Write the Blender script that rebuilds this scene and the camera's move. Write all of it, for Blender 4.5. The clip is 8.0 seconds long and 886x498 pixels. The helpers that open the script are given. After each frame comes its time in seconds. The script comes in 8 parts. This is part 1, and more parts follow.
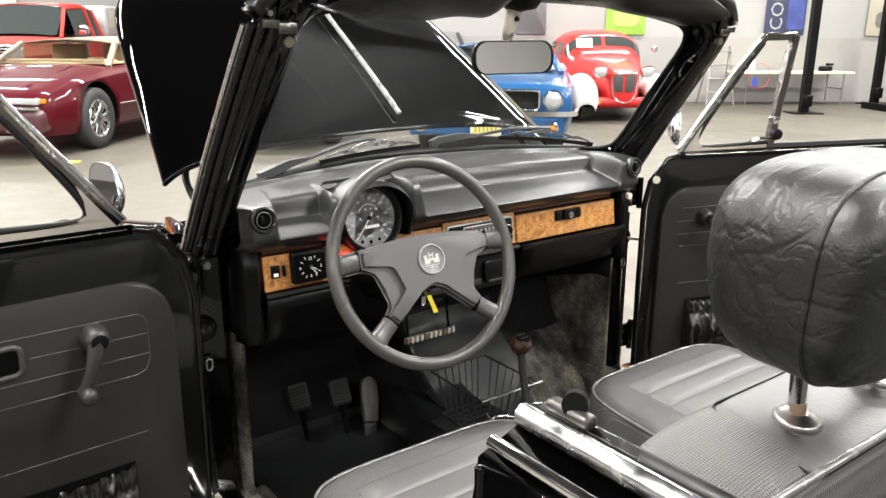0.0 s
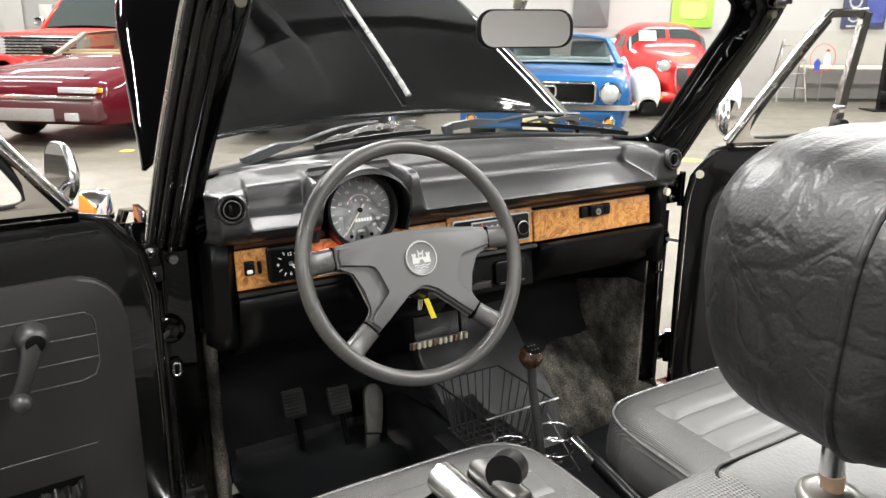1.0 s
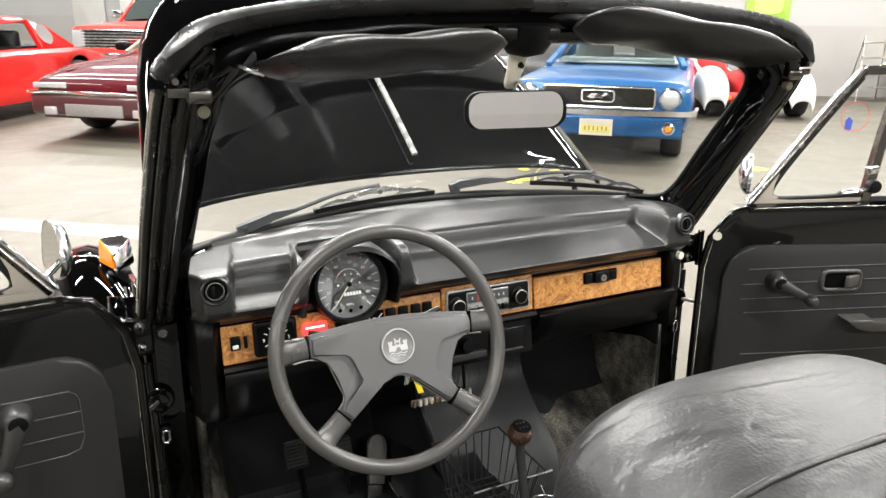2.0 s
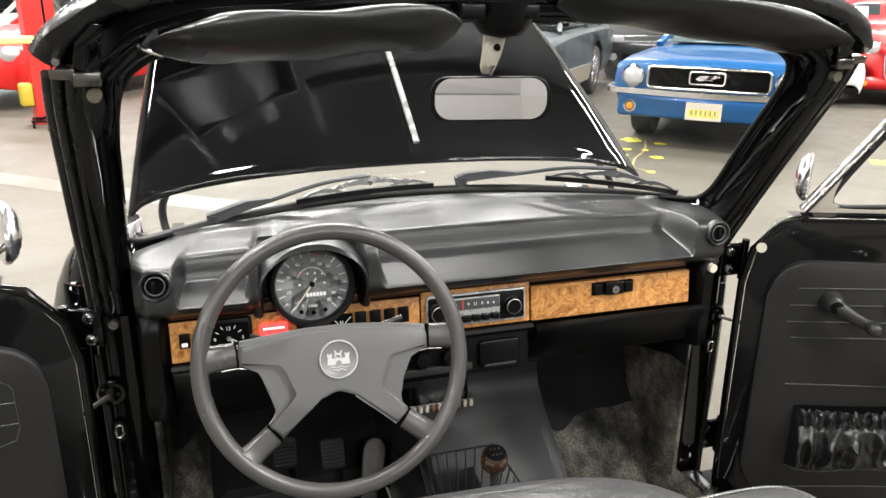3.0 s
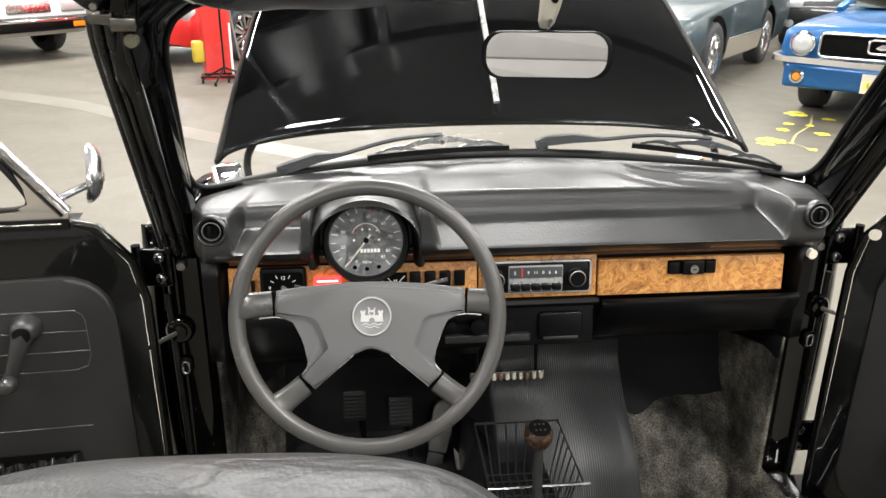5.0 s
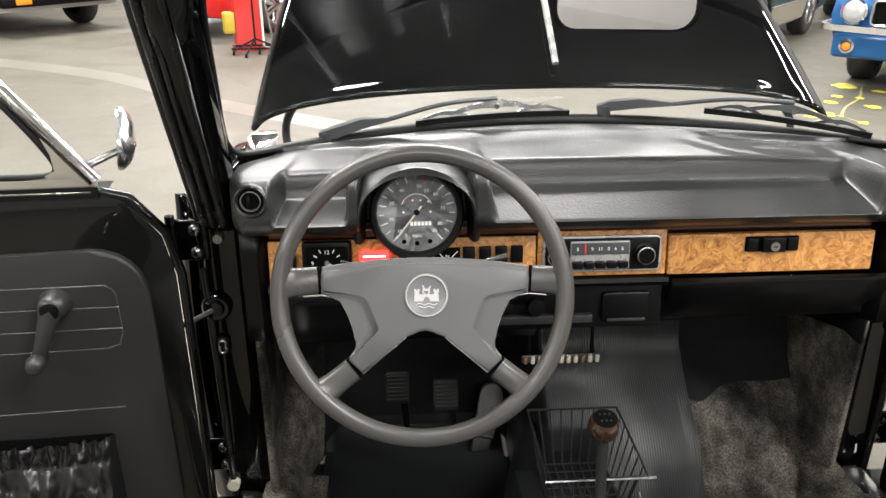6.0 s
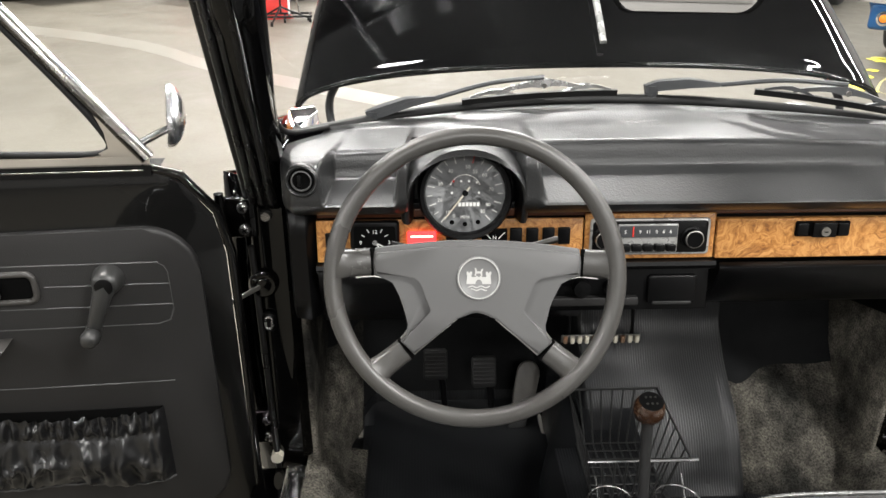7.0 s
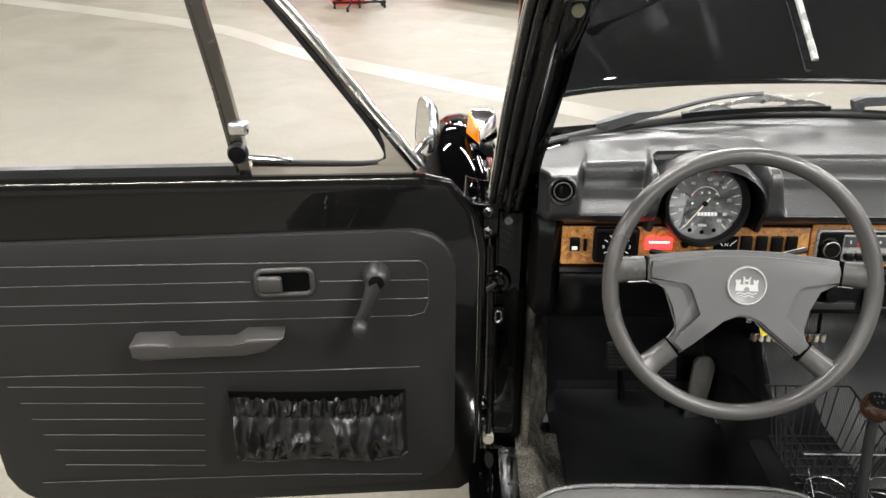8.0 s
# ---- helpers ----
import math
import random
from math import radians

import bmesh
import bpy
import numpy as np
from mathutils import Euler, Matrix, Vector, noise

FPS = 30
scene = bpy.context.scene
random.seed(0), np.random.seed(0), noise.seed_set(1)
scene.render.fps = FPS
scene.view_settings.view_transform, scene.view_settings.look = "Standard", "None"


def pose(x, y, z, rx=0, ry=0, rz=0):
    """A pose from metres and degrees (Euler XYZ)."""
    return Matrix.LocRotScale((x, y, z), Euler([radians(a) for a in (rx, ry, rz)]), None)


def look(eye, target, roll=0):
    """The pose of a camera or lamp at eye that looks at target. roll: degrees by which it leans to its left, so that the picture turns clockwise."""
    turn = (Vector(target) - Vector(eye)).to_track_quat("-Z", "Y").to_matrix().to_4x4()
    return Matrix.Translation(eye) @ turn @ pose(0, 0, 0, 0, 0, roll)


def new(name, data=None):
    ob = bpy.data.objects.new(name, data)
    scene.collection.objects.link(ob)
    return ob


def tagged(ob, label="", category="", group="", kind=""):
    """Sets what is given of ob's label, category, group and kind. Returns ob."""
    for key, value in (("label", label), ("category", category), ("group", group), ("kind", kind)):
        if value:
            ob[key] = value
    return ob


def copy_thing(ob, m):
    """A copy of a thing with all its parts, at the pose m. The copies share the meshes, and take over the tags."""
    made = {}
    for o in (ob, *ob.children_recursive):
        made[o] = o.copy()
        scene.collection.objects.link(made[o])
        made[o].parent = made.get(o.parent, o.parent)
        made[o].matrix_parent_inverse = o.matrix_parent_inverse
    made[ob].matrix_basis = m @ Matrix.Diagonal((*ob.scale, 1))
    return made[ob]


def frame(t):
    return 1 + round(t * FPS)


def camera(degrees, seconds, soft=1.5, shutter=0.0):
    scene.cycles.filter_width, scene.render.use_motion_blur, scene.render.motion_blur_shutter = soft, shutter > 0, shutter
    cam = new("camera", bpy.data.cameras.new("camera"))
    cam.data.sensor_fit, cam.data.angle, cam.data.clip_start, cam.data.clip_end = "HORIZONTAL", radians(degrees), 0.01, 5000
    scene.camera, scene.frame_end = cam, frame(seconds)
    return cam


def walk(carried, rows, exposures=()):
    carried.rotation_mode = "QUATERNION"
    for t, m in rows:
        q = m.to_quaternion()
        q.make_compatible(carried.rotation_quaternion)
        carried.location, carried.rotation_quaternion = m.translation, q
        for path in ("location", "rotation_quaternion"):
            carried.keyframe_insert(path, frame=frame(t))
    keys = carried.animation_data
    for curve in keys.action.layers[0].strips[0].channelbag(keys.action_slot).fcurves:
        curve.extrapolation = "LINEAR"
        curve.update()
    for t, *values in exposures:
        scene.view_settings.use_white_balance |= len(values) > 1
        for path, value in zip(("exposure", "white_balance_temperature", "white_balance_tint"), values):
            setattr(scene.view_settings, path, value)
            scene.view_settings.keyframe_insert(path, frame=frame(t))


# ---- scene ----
cam = camera(60.0, 8.0)
PATH = [
    (0, (-1.035, -1.276, 1.269), (0.11, 0.274, 0.731), 0.3),
    (0.5, (-0.922, -1.226, 1.239), (0.155, 0.369, 0.695), 0.4),
    (1, (-0.841, -1.195, 1.225), (0.173, 0.438, 0.675), 0.4),
    (1.5, (-0.794, -1.223, 1.322), (0.152, 0.447, 0.76), 0.4),
    (1.7, (-0.766, -1.224, 1.372), (0.153, 0.459, 0.802), 0.5),
    (2.8, (-0.456, -1.17, 1.382), (0.18, 0.619, 0.754), 0.6),
    (3, (-0.416, -1.17, 1.377), (0.163, 0.634, 0.737), 0.7),
    (3.5, (-0.333, -1.18, 1.374), (0.109, 0.652, 0.703), 0.6),
    (4, (-0.271, -1.196, 1.38), (0.065, 0.649, 0.684), 0.6),
    (4.5, (-0.253, -1.187, 1.373), (-0.005, 0.666, 0.662), 0.5),
    (5, (-0.254, -1.169, 1.359), (-0.065, 0.685, 0.635), 0.4),
    (5.2, (-0.266, -1.147, 1.347), (-0.095, 0.708, 0.618), 0.2),
    (6.5, (-0.294, -1.054, 1.315), (-0.203, 0.765, 0.489), 0.1),
    (7, (-0.332, -1.064, 1.334), (-0.268, 0.743, 0.479), 0.1),
    (7.5, (-0.475, -1.085, 1.342), (-0.46, 0.711, 0.463), 0.0),
    (8, (-0.67, -1.145, 1.413), (-0.702, 0.641, 0.515), 0.0),
]
walk(cam, [(t, look(eye, target, roll)) for t, eye, target, roll in PATH])

# ---- world, lamps, exposure ----
world = bpy.data.worlds.new("world")
scene.world = world
world.use_nodes = True
world.node_tree.nodes["Background"].inputs[0].default_value = (0.9, 0.95, 1.0, 1)
world.node_tree.nodes["Background"].inputs[1].default_value = 0.15
scene.view_settings.exposure = 0.79
HALL_U = Vector((0.84, -0.543, 0))
HALL_V = Vector((0.543, 0.84, 0))
HALL_TURN = math.atan2(HALL_U.y, HALL_U.x)
CEILING = 5.6


def hall(u, v, z=0.0):
    return HALL_U * u + HALL_V * v + Vector((0, 0, z))


# the last two are unseen lamps, added to brighten the far bay
LAMP_PLACES = [(u, v) for v in (-7.4, -1.0, 3.6, 8.2, 12.2) for u in (-9.0, -2.2, 4.6, 11.4)] + [(-9.0, 15.5), (-15.5, 15.5)]
for lu, lv in LAMP_PLACES:
    lamp = bpy.data.lights.new("strip_lamp", "AREA")
    lamp.shape, lamp.size, lamp.size_y, lamp.energy = "RECTANGLE", 3.6, 0.15, 380.0
    lamp.color = (1.0, 0.985, 0.955)
    ob = new("strip_lamp", lamp)
    ob.matrix_world = Matrix.Translation(hall(lu, lv, CEILING - 0.42)) @ Matrix.Rotation(HALL_TURN, 4, "Z")

# ---- materials ----


def mat(name, color, rough=0.5, metal=0.0, coat=0.0, spec=0.5, var=0.0, vscale=8.0, bump=0.0, bscale=200.0, bdist=0.001,
        rvar=0.0, dirt=None, dirt_amount=0.0, dirt_scale=3.0, rand=0.0, emit=None, strength=0.0, sheen=0.0):
    m = bpy.data.materials.new(name)
    m.use_nodes = True
    n, l = m.node_tree.nodes, m.node_tree.links
    b = n["Principled BSDF"]
    b.inputs["Base Color"].default_value = (*color, 1)
    b.inputs["Roughness"].default_value = rough
    b.inputs["Metallic"].default_value = metal
    b.inputs["Coat Weight"].default_value = coat
    b.inputs["Coat Roughness"].default_value = 0.03
    b.inputs["Specular IOR Level"].default_value = spec
    b.inputs["Sheen Weight"].default_value = sheen
    if emit:
        b.inputs["Emission Color"].default_value = (*emit, 1)
        b.inputs["Emission Strength"].default_value = strength
    tc = n.new("ShaderNodeTexCoord")
    col = None
    if var or rvar:
        t = n.new("ShaderNodeTexNoise")
        t.inputs["Scale"].default_value, t.inputs["Detail"].default_value = vscale, 6
        l.new(tc.outputs["Object"], t.inputs["Vector"])
        if var:
            mix = n.new("ShaderNodeMix")
            mix.data_type = "RGBA"
            mix.inputs[6].default_value = (*[c * (1 - var) for c in color], 1)
            mix.inputs[7].default_value = (*[min(1, c * (1 + var)) for c in color], 1)
            l.new(t.outputs["Fac"], mix.inputs[0])
            col = mix.outputs[2]
        if rvar:
            r = n.new("ShaderNodeMapRange")
            r.inputs[1].default_value, r.inputs[2].default_value = 0.3, 0.7
            r.inputs[3].default_value, r.inputs[4].default_value = max(0.02, rough - rvar), min(1, rough + rvar)
            l.new(t.outputs["Fac"], r.inputs[0])
            l.new(r.outputs[0], b.inputs["Roughness"])
    if dirt:
        t2 = n.new("ShaderNodeTexNoise")
        t2.inputs["Scale"].default_value, t2.inputs["Detail"].default_value = dirt_scale, 8
        l.new(tc.outputs["Object"], t2.inputs["Vector"])
        r2 = n.new("ShaderNodeMapRange")
        r2.inputs[1].default_value, r2.inputs[2].default_value, r2.inputs[4].default_value = 0.5, 0.75, dirt_amount
        l.new(t2.outputs["Fac"], r2.inputs[0])
        m2 = n.new("ShaderNodeMix")
        m2.data_type = "RGBA"
        if col:
            l.new(col, m2.inputs[6])
        else:
            m2.inputs[6].default_value = (*color, 1)
        m2.inputs[7].default_value = (*dirt, 1)
        l.new(r2.outputs[0], m2.inputs[0])
        col = m2.outputs[2]
    if rand:
        oi = n.new("ShaderNodeObjectInfo")
        hs = n.new("ShaderNodeHueSaturation")
        r3 = n.new("ShaderNodeMapRange")
        r3.inputs[3].default_value, r3.inputs[4].default_value = 1 - rand, 1 + rand
        l.new(oi.outputs["Random"], r3.inputs[0])
        l.new(r3.outputs[0], hs.inputs["Value"])
        if col:
            l.new(col, hs.inputs["Color"])
        else:
            hs.inputs["Color"].default_value = (*color, 1)
        col = hs.outputs[0]
    if col:
        l.new(col, b.inputs["Base Color"])
    if bump:
        t3 = n.new("ShaderNodeTexNoise")
        t3.inputs["Scale"].default_value, t3.inputs["Detail"].default_value = bscale, 3
        l.new(tc.outputs["Object"], t3.inputs["Vector"])
        bp = n.new("ShaderNodeBump")
        bp.inputs["Strength"].default_value, bp.inputs["Distance"].default_value = bump, bdist
        l.new(t3.outputs["Fac"], bp.inputs["Height"])
        l.new(bp.outputs[0], b.inputs["Normal"])
    return m


def wood_burl():
    m = mat("burl_wood", (0.36, 0.15, 0.045), 0.32, coat=0.35)
    n, l = m.node_tree.nodes, m.node_tree.links
    b = n["Principled BSDF"]
    tc = n.new("ShaderNodeTexCoord")
    warp = n.new("ShaderNodeTexNoise")
    warp.inputs["Scale"].default_value, warp.inputs["Detail"].default_value = 16, 3
    add = n.new("ShaderNodeMixRGB")
    add.blend_type = "ADD"
    add.inputs[0].default_value = 0.11
    l.new(tc.outputs["Object"], warp.inputs["Vector"])
    l.new(tc.outputs["Object"], add.inputs[1])
    l.new(warp.outputs["Color"], add.inputs[2])
    t = n.new("ShaderNodeTexNoise")
    t.inputs["Scale"].default_value, t.inputs["Detail"].default_value, t.inputs["Distortion"].default_value = 38, 9, 2.4
    t.inputs["Roughness"].default_value = 0.62
    l.new(add.outputs[0], t.inputs["Vector"])
    ramp = n.new("ShaderNodeValToRGB")
    e = ramp.color_ramp.elements
    e[0].position, e[0].color = 0.28, (0.12, 0.042, 0.012, 1)
    e[1].position, e[1].color = 0.68, (0.63, 0.34, 0.115, 1)
    k = e.new(0.43)
    k.color = (0.35, 0.145, 0.037, 1)
    k = e.new(0.55)
    k.color = (0.51, 0.24, 0.07, 1)
    l.new(t.outputs["Fac"], ramp.inputs[0])
    l.new(ramp.outputs[0], b.inputs["Base Color"])
    return m


def grained(name, color, rough, scale, strength, dist, rvar=0.1, wrinkle=0.0, wscale=14.0, spec=0.5):
    """Leather-like vinyl: cell grain, soft stains of gloss, and creases."""
    m = mat(name, color, rough, rvar=rvar, vscale=5, var=0.15, spec=spec)
    n, l = m.node_tree.nodes, m.node_tree.links
    b = n["Principled BSDF"]
    tc = n.new("ShaderNodeTexCoord")
    v = n.new("ShaderNodeTexVoronoi")
    v.inputs["Scale"].default_value = scale
    l.new(tc.outputs["Object"], v.inputs["Vector"])
    bp = n.new("ShaderNodeBump")
    bp.inputs["Strength"].default_value, bp.inputs["Distance"].default_value = strength, dist
    l.new(v.outputs["Distance"], bp.inputs["Height"])
    out = bp
    if wrinkle:
        # a net of fine creases, stronger in some places than in others
        wp = n.new("ShaderNodeTexNoise")
        wp.inputs["Scale"].default_value, wp.inputs["Detail"].default_value = wscale * 0.8, 4
        l.new(tc.outputs["Object"], wp.inputs["Vector"])
        ad = n.new("ShaderNodeMixRGB")
        ad.blend_type, ad.inputs[0].default_value = "ADD", 0.16
        l.new(tc.outputs["Object"], ad.inputs[1])
        l.new(wp.outputs["Color"], ad.inputs[2])
        heights = []
        for k, sc in enumerate((wscale, wscale * 2.3)):
            w = n.new("ShaderNodeTexVoronoi")
            w.feature = "DISTANCE_TO_EDGE"
            w.inputs["Scale"].default_value = sc
            l.new(ad.outputs[0], w.inputs["Vector"])
            mr = n.new("ShaderNodeMapRange")
            mr.inputs[2].default_value = 0.10
            l.new(w.outputs["Distance"], mr.inputs[0])
            heights.append(mr.outputs[0])
        mk = n.new("ShaderNodeMix")
        mk.data_type = "RGBA"
        l.new(wp.outputs["Fac"], mk.inputs[0])
        l.new(heights[0], mk.inputs[6])
        l.new(heights[1], mk.inputs[7])
        bp2 = n.new("ShaderNodeBump")
        bp2.inputs["Strength"].default_value, bp2.inputs["Distance"].default_value = wrinkle, 0.003
        l.new(mk.outputs[2], bp2.inputs["Height"])
        l.new(bp.outputs[0], bp2.inputs["Normal"])
        out = bp2
    l.new(out.outputs[0], b.inputs["Normal"])
    return m


def creased(name, color, rough):
    """Slack vinyl: grain, with long ragged folds that cross one another."""
    m = grained(name, color, rough, 420, 0.3, 0.0006, rvar=0.10, wrinkle=0.05, wscale=20, spec=0.45)
    n, l = m.node_tree.nodes, m.node_tree.links
    b = n["Principled BSDF"]
    under = b.inputs["Normal"].links[0].from_socket
    tc = n.new("ShaderNodeTexCoord")
    total = None
    for turn, scale, stretch, depth in ((0.7, 9.0, 0.35, 1.0), (-0.5, 13.0, 0.3, 0.8), (0.15, 24.0, 0.45, 0.45)):
        mp = n.new("ShaderNodeMapping")
        mp.inputs["Rotation"].default_value = (0.3, turn, 0.4)
        mp.inputs["Scale"].default_value = (stretch, 1.0, 1.0)
        l.new(tc.outputs["Object"], mp.inputs["Vector"])
        t = n.new("ShaderNodeTexNoise")
        t.inputs["Scale"].default_value, t.inputs["Detail"].default_value, t.inputs["Distortion"].default_value = scale, 3, 0.5
        l.new(mp.outputs[0], t.inputs["Vector"])
        off = n.new("ShaderNodeMath")
        off.operation, off.inputs[1].default_value = "SUBTRACT", 0.5
        l.new(t.outputs["Fac"], off.inputs[0])
        ridge = n.new("ShaderNodeMath")
        ridge.operation = "ABSOLUTE"
        l.new(off.outputs[0], ridge.inputs[0])
        mr = n.new("ShaderNodeMapRange")
        mr.interpolation_type = "SMOOTHSTEP"
        mr.inputs[2].default_value, mr.inputs[4].default_value = 0.06, depth
        l.new(ridge.outputs[0], mr.inputs[0])
        if total is None:
            total = mr.outputs[0]
        else:
            add = n.new("ShaderNodeMath")
            add.operation = "ADD"
            l.new(total, add.inputs[0])
            l.new(mr.outputs[0], add.inputs[1])
            total = add.outputs[0]
    bp = n.new("ShaderNodeBump")
    bp.inputs["Strength"].default_value, bp.inputs["Distance"].default_value = 0.22, 0.004
    l.new(total, bp.inputs["Height"])
    l.new(under, bp.inputs["Normal"])
    l.new(bp.outputs[0], b.inputs["Normal"])
    return m


def carpet():
    """Worn loop carpet: mottled tufts, flattened pale patches, lint."""
    m = mat("charcoal_carpet", (0.07, 0.066, 0.058), 0.95, spec=0.05)
    n, l = m.node_tree.nodes, m.node_tree.links
    b = n["Principled BSDF"]
    tc = n.new("ShaderNodeTexCoord")

    def nz(scale, detail, low, high, c0, c1):
        t = n.new("ShaderNodeTexNoise")
        t.inputs["Scale"].default_value, t.inputs["Detail"].default_value = scale, detail
        l.new(tc.outputs["Object"], t.inputs["Vector"])
        r = n.new("ShaderNodeValToRGB")
        r.color_ramp.elements[0].position, r.color_ramp.elements[0].color = low, (*c0, 1)
        r.color_ramp.elements[1].position, r.color_ramp.elements[1].color = high, (*c1, 1)
        l.new(t.outputs["Fac"], r.inputs[0])
        return t.outputs["Fac"], r.outputs[0]

    _, patch = nz(7, 6, 0.40, 0.68, (0.020, 0.0194, 0.018), (0.110, 0.103, 0.090))
    tuft, speck = nz(260, 4, 0.30, 0.70, (0.35, 0.35, 0.35), (1.5, 1.48, 1.44))
    _, blotch = nz(38, 4, 0.35, 0.65, (0.6, 0.6, 0.6), (1.25, 1.25, 1.23))
    out = patch
    for layer in (blotch, speck):
        mu = n.new("ShaderNodeMixRGB")
        mu.blend_type, mu.inputs[0].default_value = "MULTIPLY", 1.0
        l.new(out, mu.inputs[1])
        l.new(layer, mu.inputs[2])
        out = mu.outputs[0]
    l.new(out, b.inputs["Base Color"])
    bp = n.new("ShaderNodeBump")
    bp.inputs["Strength"].default_value, bp.inputs["Distance"].default_value = 0.8, 0.006
    l.new(tuft, bp.inputs["Height"])
    l.new(bp.outputs[0], b.inputs["Normal"])
    return m


def weave(name, color, rough, scale):
    """Basket-weave vinyl: two crossed waves in the bump."""
    m = mat(name, color, rough, rvar=0.08, vscale=6, var=0.2)
    n, l = m.node_tree.nodes, m.node_tree.links
    tc = n.new("ShaderNodeTexCoord")
    outs = []
    for axis in ("X", "Y"):
        w = n.new("ShaderNodeTexWave")
        w.bands_direction = axis
        w.inputs["Scale"].default_value = scale
        l.new(tc.outputs["Object"], w.inputs["Vector"])
        outs.append(w.outputs["Fac"])
    mul = n.new("ShaderNodeMath")
    mul.operation = "MULTIPLY"
    l.new(outs[0], mul.inputs[0])
    l.new(outs[1], mul.inputs[1])
    bp = n.new("ShaderNodeBump")
    bp.inputs["Strength"].default_value, bp.inputs["Distance"].default_value = 0.9, 0.0012
    l.new(mul.outputs[0], bp.inputs["Height"])
    l.new(bp.outputs[0], n["Principled BSDF"].inputs["Normal"])
    return m


def glass_mat(name, tint=(1, 1, 1), gloss=1.0):
    m = bpy.data.materials.new(name)
    m.use_nodes = True
    n, l = m.node_tree.nodes, m.node_tree.links
    n.remove(n["Principled BSDF"])
    tr, gl, fr, mx = n.new("ShaderNodeBsdfTransparent"), n.new("ShaderNodeBsdfGlossy"), n.new("ShaderNodeFresnel"), n.new("ShaderNodeMixShader")
    tr.inputs[0].default_value = (*tint, 1)
    gl.inputs["Roughness"].default_value = 0.02
    fr.inputs[0].default_value = 1.3
    gain = n.new("ShaderNodeMath")
    gain.operation = "MULTIPLY"
    gain.inputs[1].default_value = gloss
    l.new(fr.outputs[0], gain.inputs[0])
    l.new(gain.outputs[0], mx.inputs[0])
    l.new(tr.outputs[0], mx.inputs[1])
    l.new(gl.outputs[0], mx.inputs[2])
    l.new(mx.outputs[0], n["Material Output"].inputs[0])
    return m


def concrete_floor():
    m = mat("concrete_floor", (0.5, 0.45, 0.37), 0.3, spec=0.25)
    n, l = m.node_tree.nodes, m.node_tree.links
    b = n["Principled BSDF"]
    tc = n.new("ShaderNodeTexCoord")

    def nz(scale, detail, dist=0.0, rough=0.55):
        t = n.new("ShaderNodeTexNoise")
        t.inputs["Scale"].default_value, t.inputs["Detail"].default_value = scale, detail
        t.inputs["Distortion"].default_value, t.inputs["Roughness"].default_value = dist, rough
        l.new(tc.outputs["Object"], t.inputs["Vector"])
        return t.outputs["Fac"]

    big, mid, fine = nz(0.35, 5, 0.6), nz(2.2, 7, 0.8, 0.65), nz(60, 3)
    r1 = n.new("ShaderNodeValToRGB")
    r1.color_ramp.elements[0].position, r1.color_ramp.elements[0].color = 0.35, (0.0905, 0.0815, 0.0645, 1)
    r1.color_ramp.elements[1].position, r1.color_ramp.elements[1].color = 0.68, (0.1145, 0.1045, 0.0830, 1)
    l.new(big, r1.inputs[0])
    r2 = n.new("ShaderNodeValToRGB")
    r2.color_ramp.elements[0].position, r2.color_ramp.elements[0].color = 0.28, (0.74, 0.735, 0.72, 1)
    r2.color_ramp.elements[1].position, r2.color_ramp.elements[1].color = 0.60, (1, 1, 1, 1)
    l.new(mid, r2.inputs[0])
    mu = n.new("ShaderNodeMixRGB")
    mu.blend_type, mu.inputs[0].default_value = "MULTIPLY", 0.5
    l.new(r1.outputs[0], mu.inputs[1])
    l.new(r2.outputs[0], mu.inputs[2])
    mu2 = n.new("ShaderNodeMixRGB")
    mu2.blend_type, mu2.inputs[0].default_value = "OVERLAY", 0.25
    l.new(mu.outputs[0], mu2.inputs[1])
    l.new(fine, mu2.inputs[2])
    l.new(mu2.outputs[0], b.inputs["Base Color"])
    rr = n.new("ShaderNodeMapRange")
    rr.inputs[1].default_value, rr.inputs[2].default_value, rr.inputs[3].default_value, rr.inputs[4].default_value = 0.3, 0.7, 0.40, 0.60
    l.new(mid, rr.inputs[0])
    l.new(rr.outputs[0], b.inputs["Roughness"])
    return m


M_PAINT = mat("black_paint", (0.0006, 0.0006, 0.0007), 0.5, coat=0.62, spec=0.0, rvar=0.04, vscale=3)
M_DOOR = mat("door_paint", (0.003, 0.003, 0.003), 0.35, coat=0.8, spec=0.1, rvar=0.06, vscale=4)
M_JAMB = mat("worn_black_paint", (0.001, 0.001, 0.001), 0.3, coat=0.75, spec=0.02, rvar=0.1, vscale=30, dirt=(0.02, 0.018, 0.016), dirt_amount=0.2, dirt_scale=25)
M_PAD = grained("dash_vinyl", (0.0125, 0.0128, 0.0130), 0.36, 320, 0.4, 0.0006, rvar=0.08, wrinkle=0.03, wscale=85, spec=0.65)
M_DARK = grained("black_plastic", (0.0017, 0.0017, 0.0019), 0.38, 500, 0.2, 0.0004, spec=0.16)
M_TRIM = grained("door_vinyl", (0.0120, 0.0116, 0.0115), 0.52, 550, 0.3, 0.0005, rvar=0.07, spec=0.32)
M_SEAT = grained("seat_vinyl", (0.085, 0.084, 0.082), 0.46, 300, 0.3, 0.0006, rvar=0.1, wrinkle=0.05, wscale=30, spec=0.6)
M_PIPING = mat("vinyl_piping", (0.10, 0.10, 0.098), 0.25, spec=0.8, rvar=0.08, vscale=30)
M_HEAD = creased("headrest_vinyl", (0.0085, 0.0086, 0.009), 0.47)
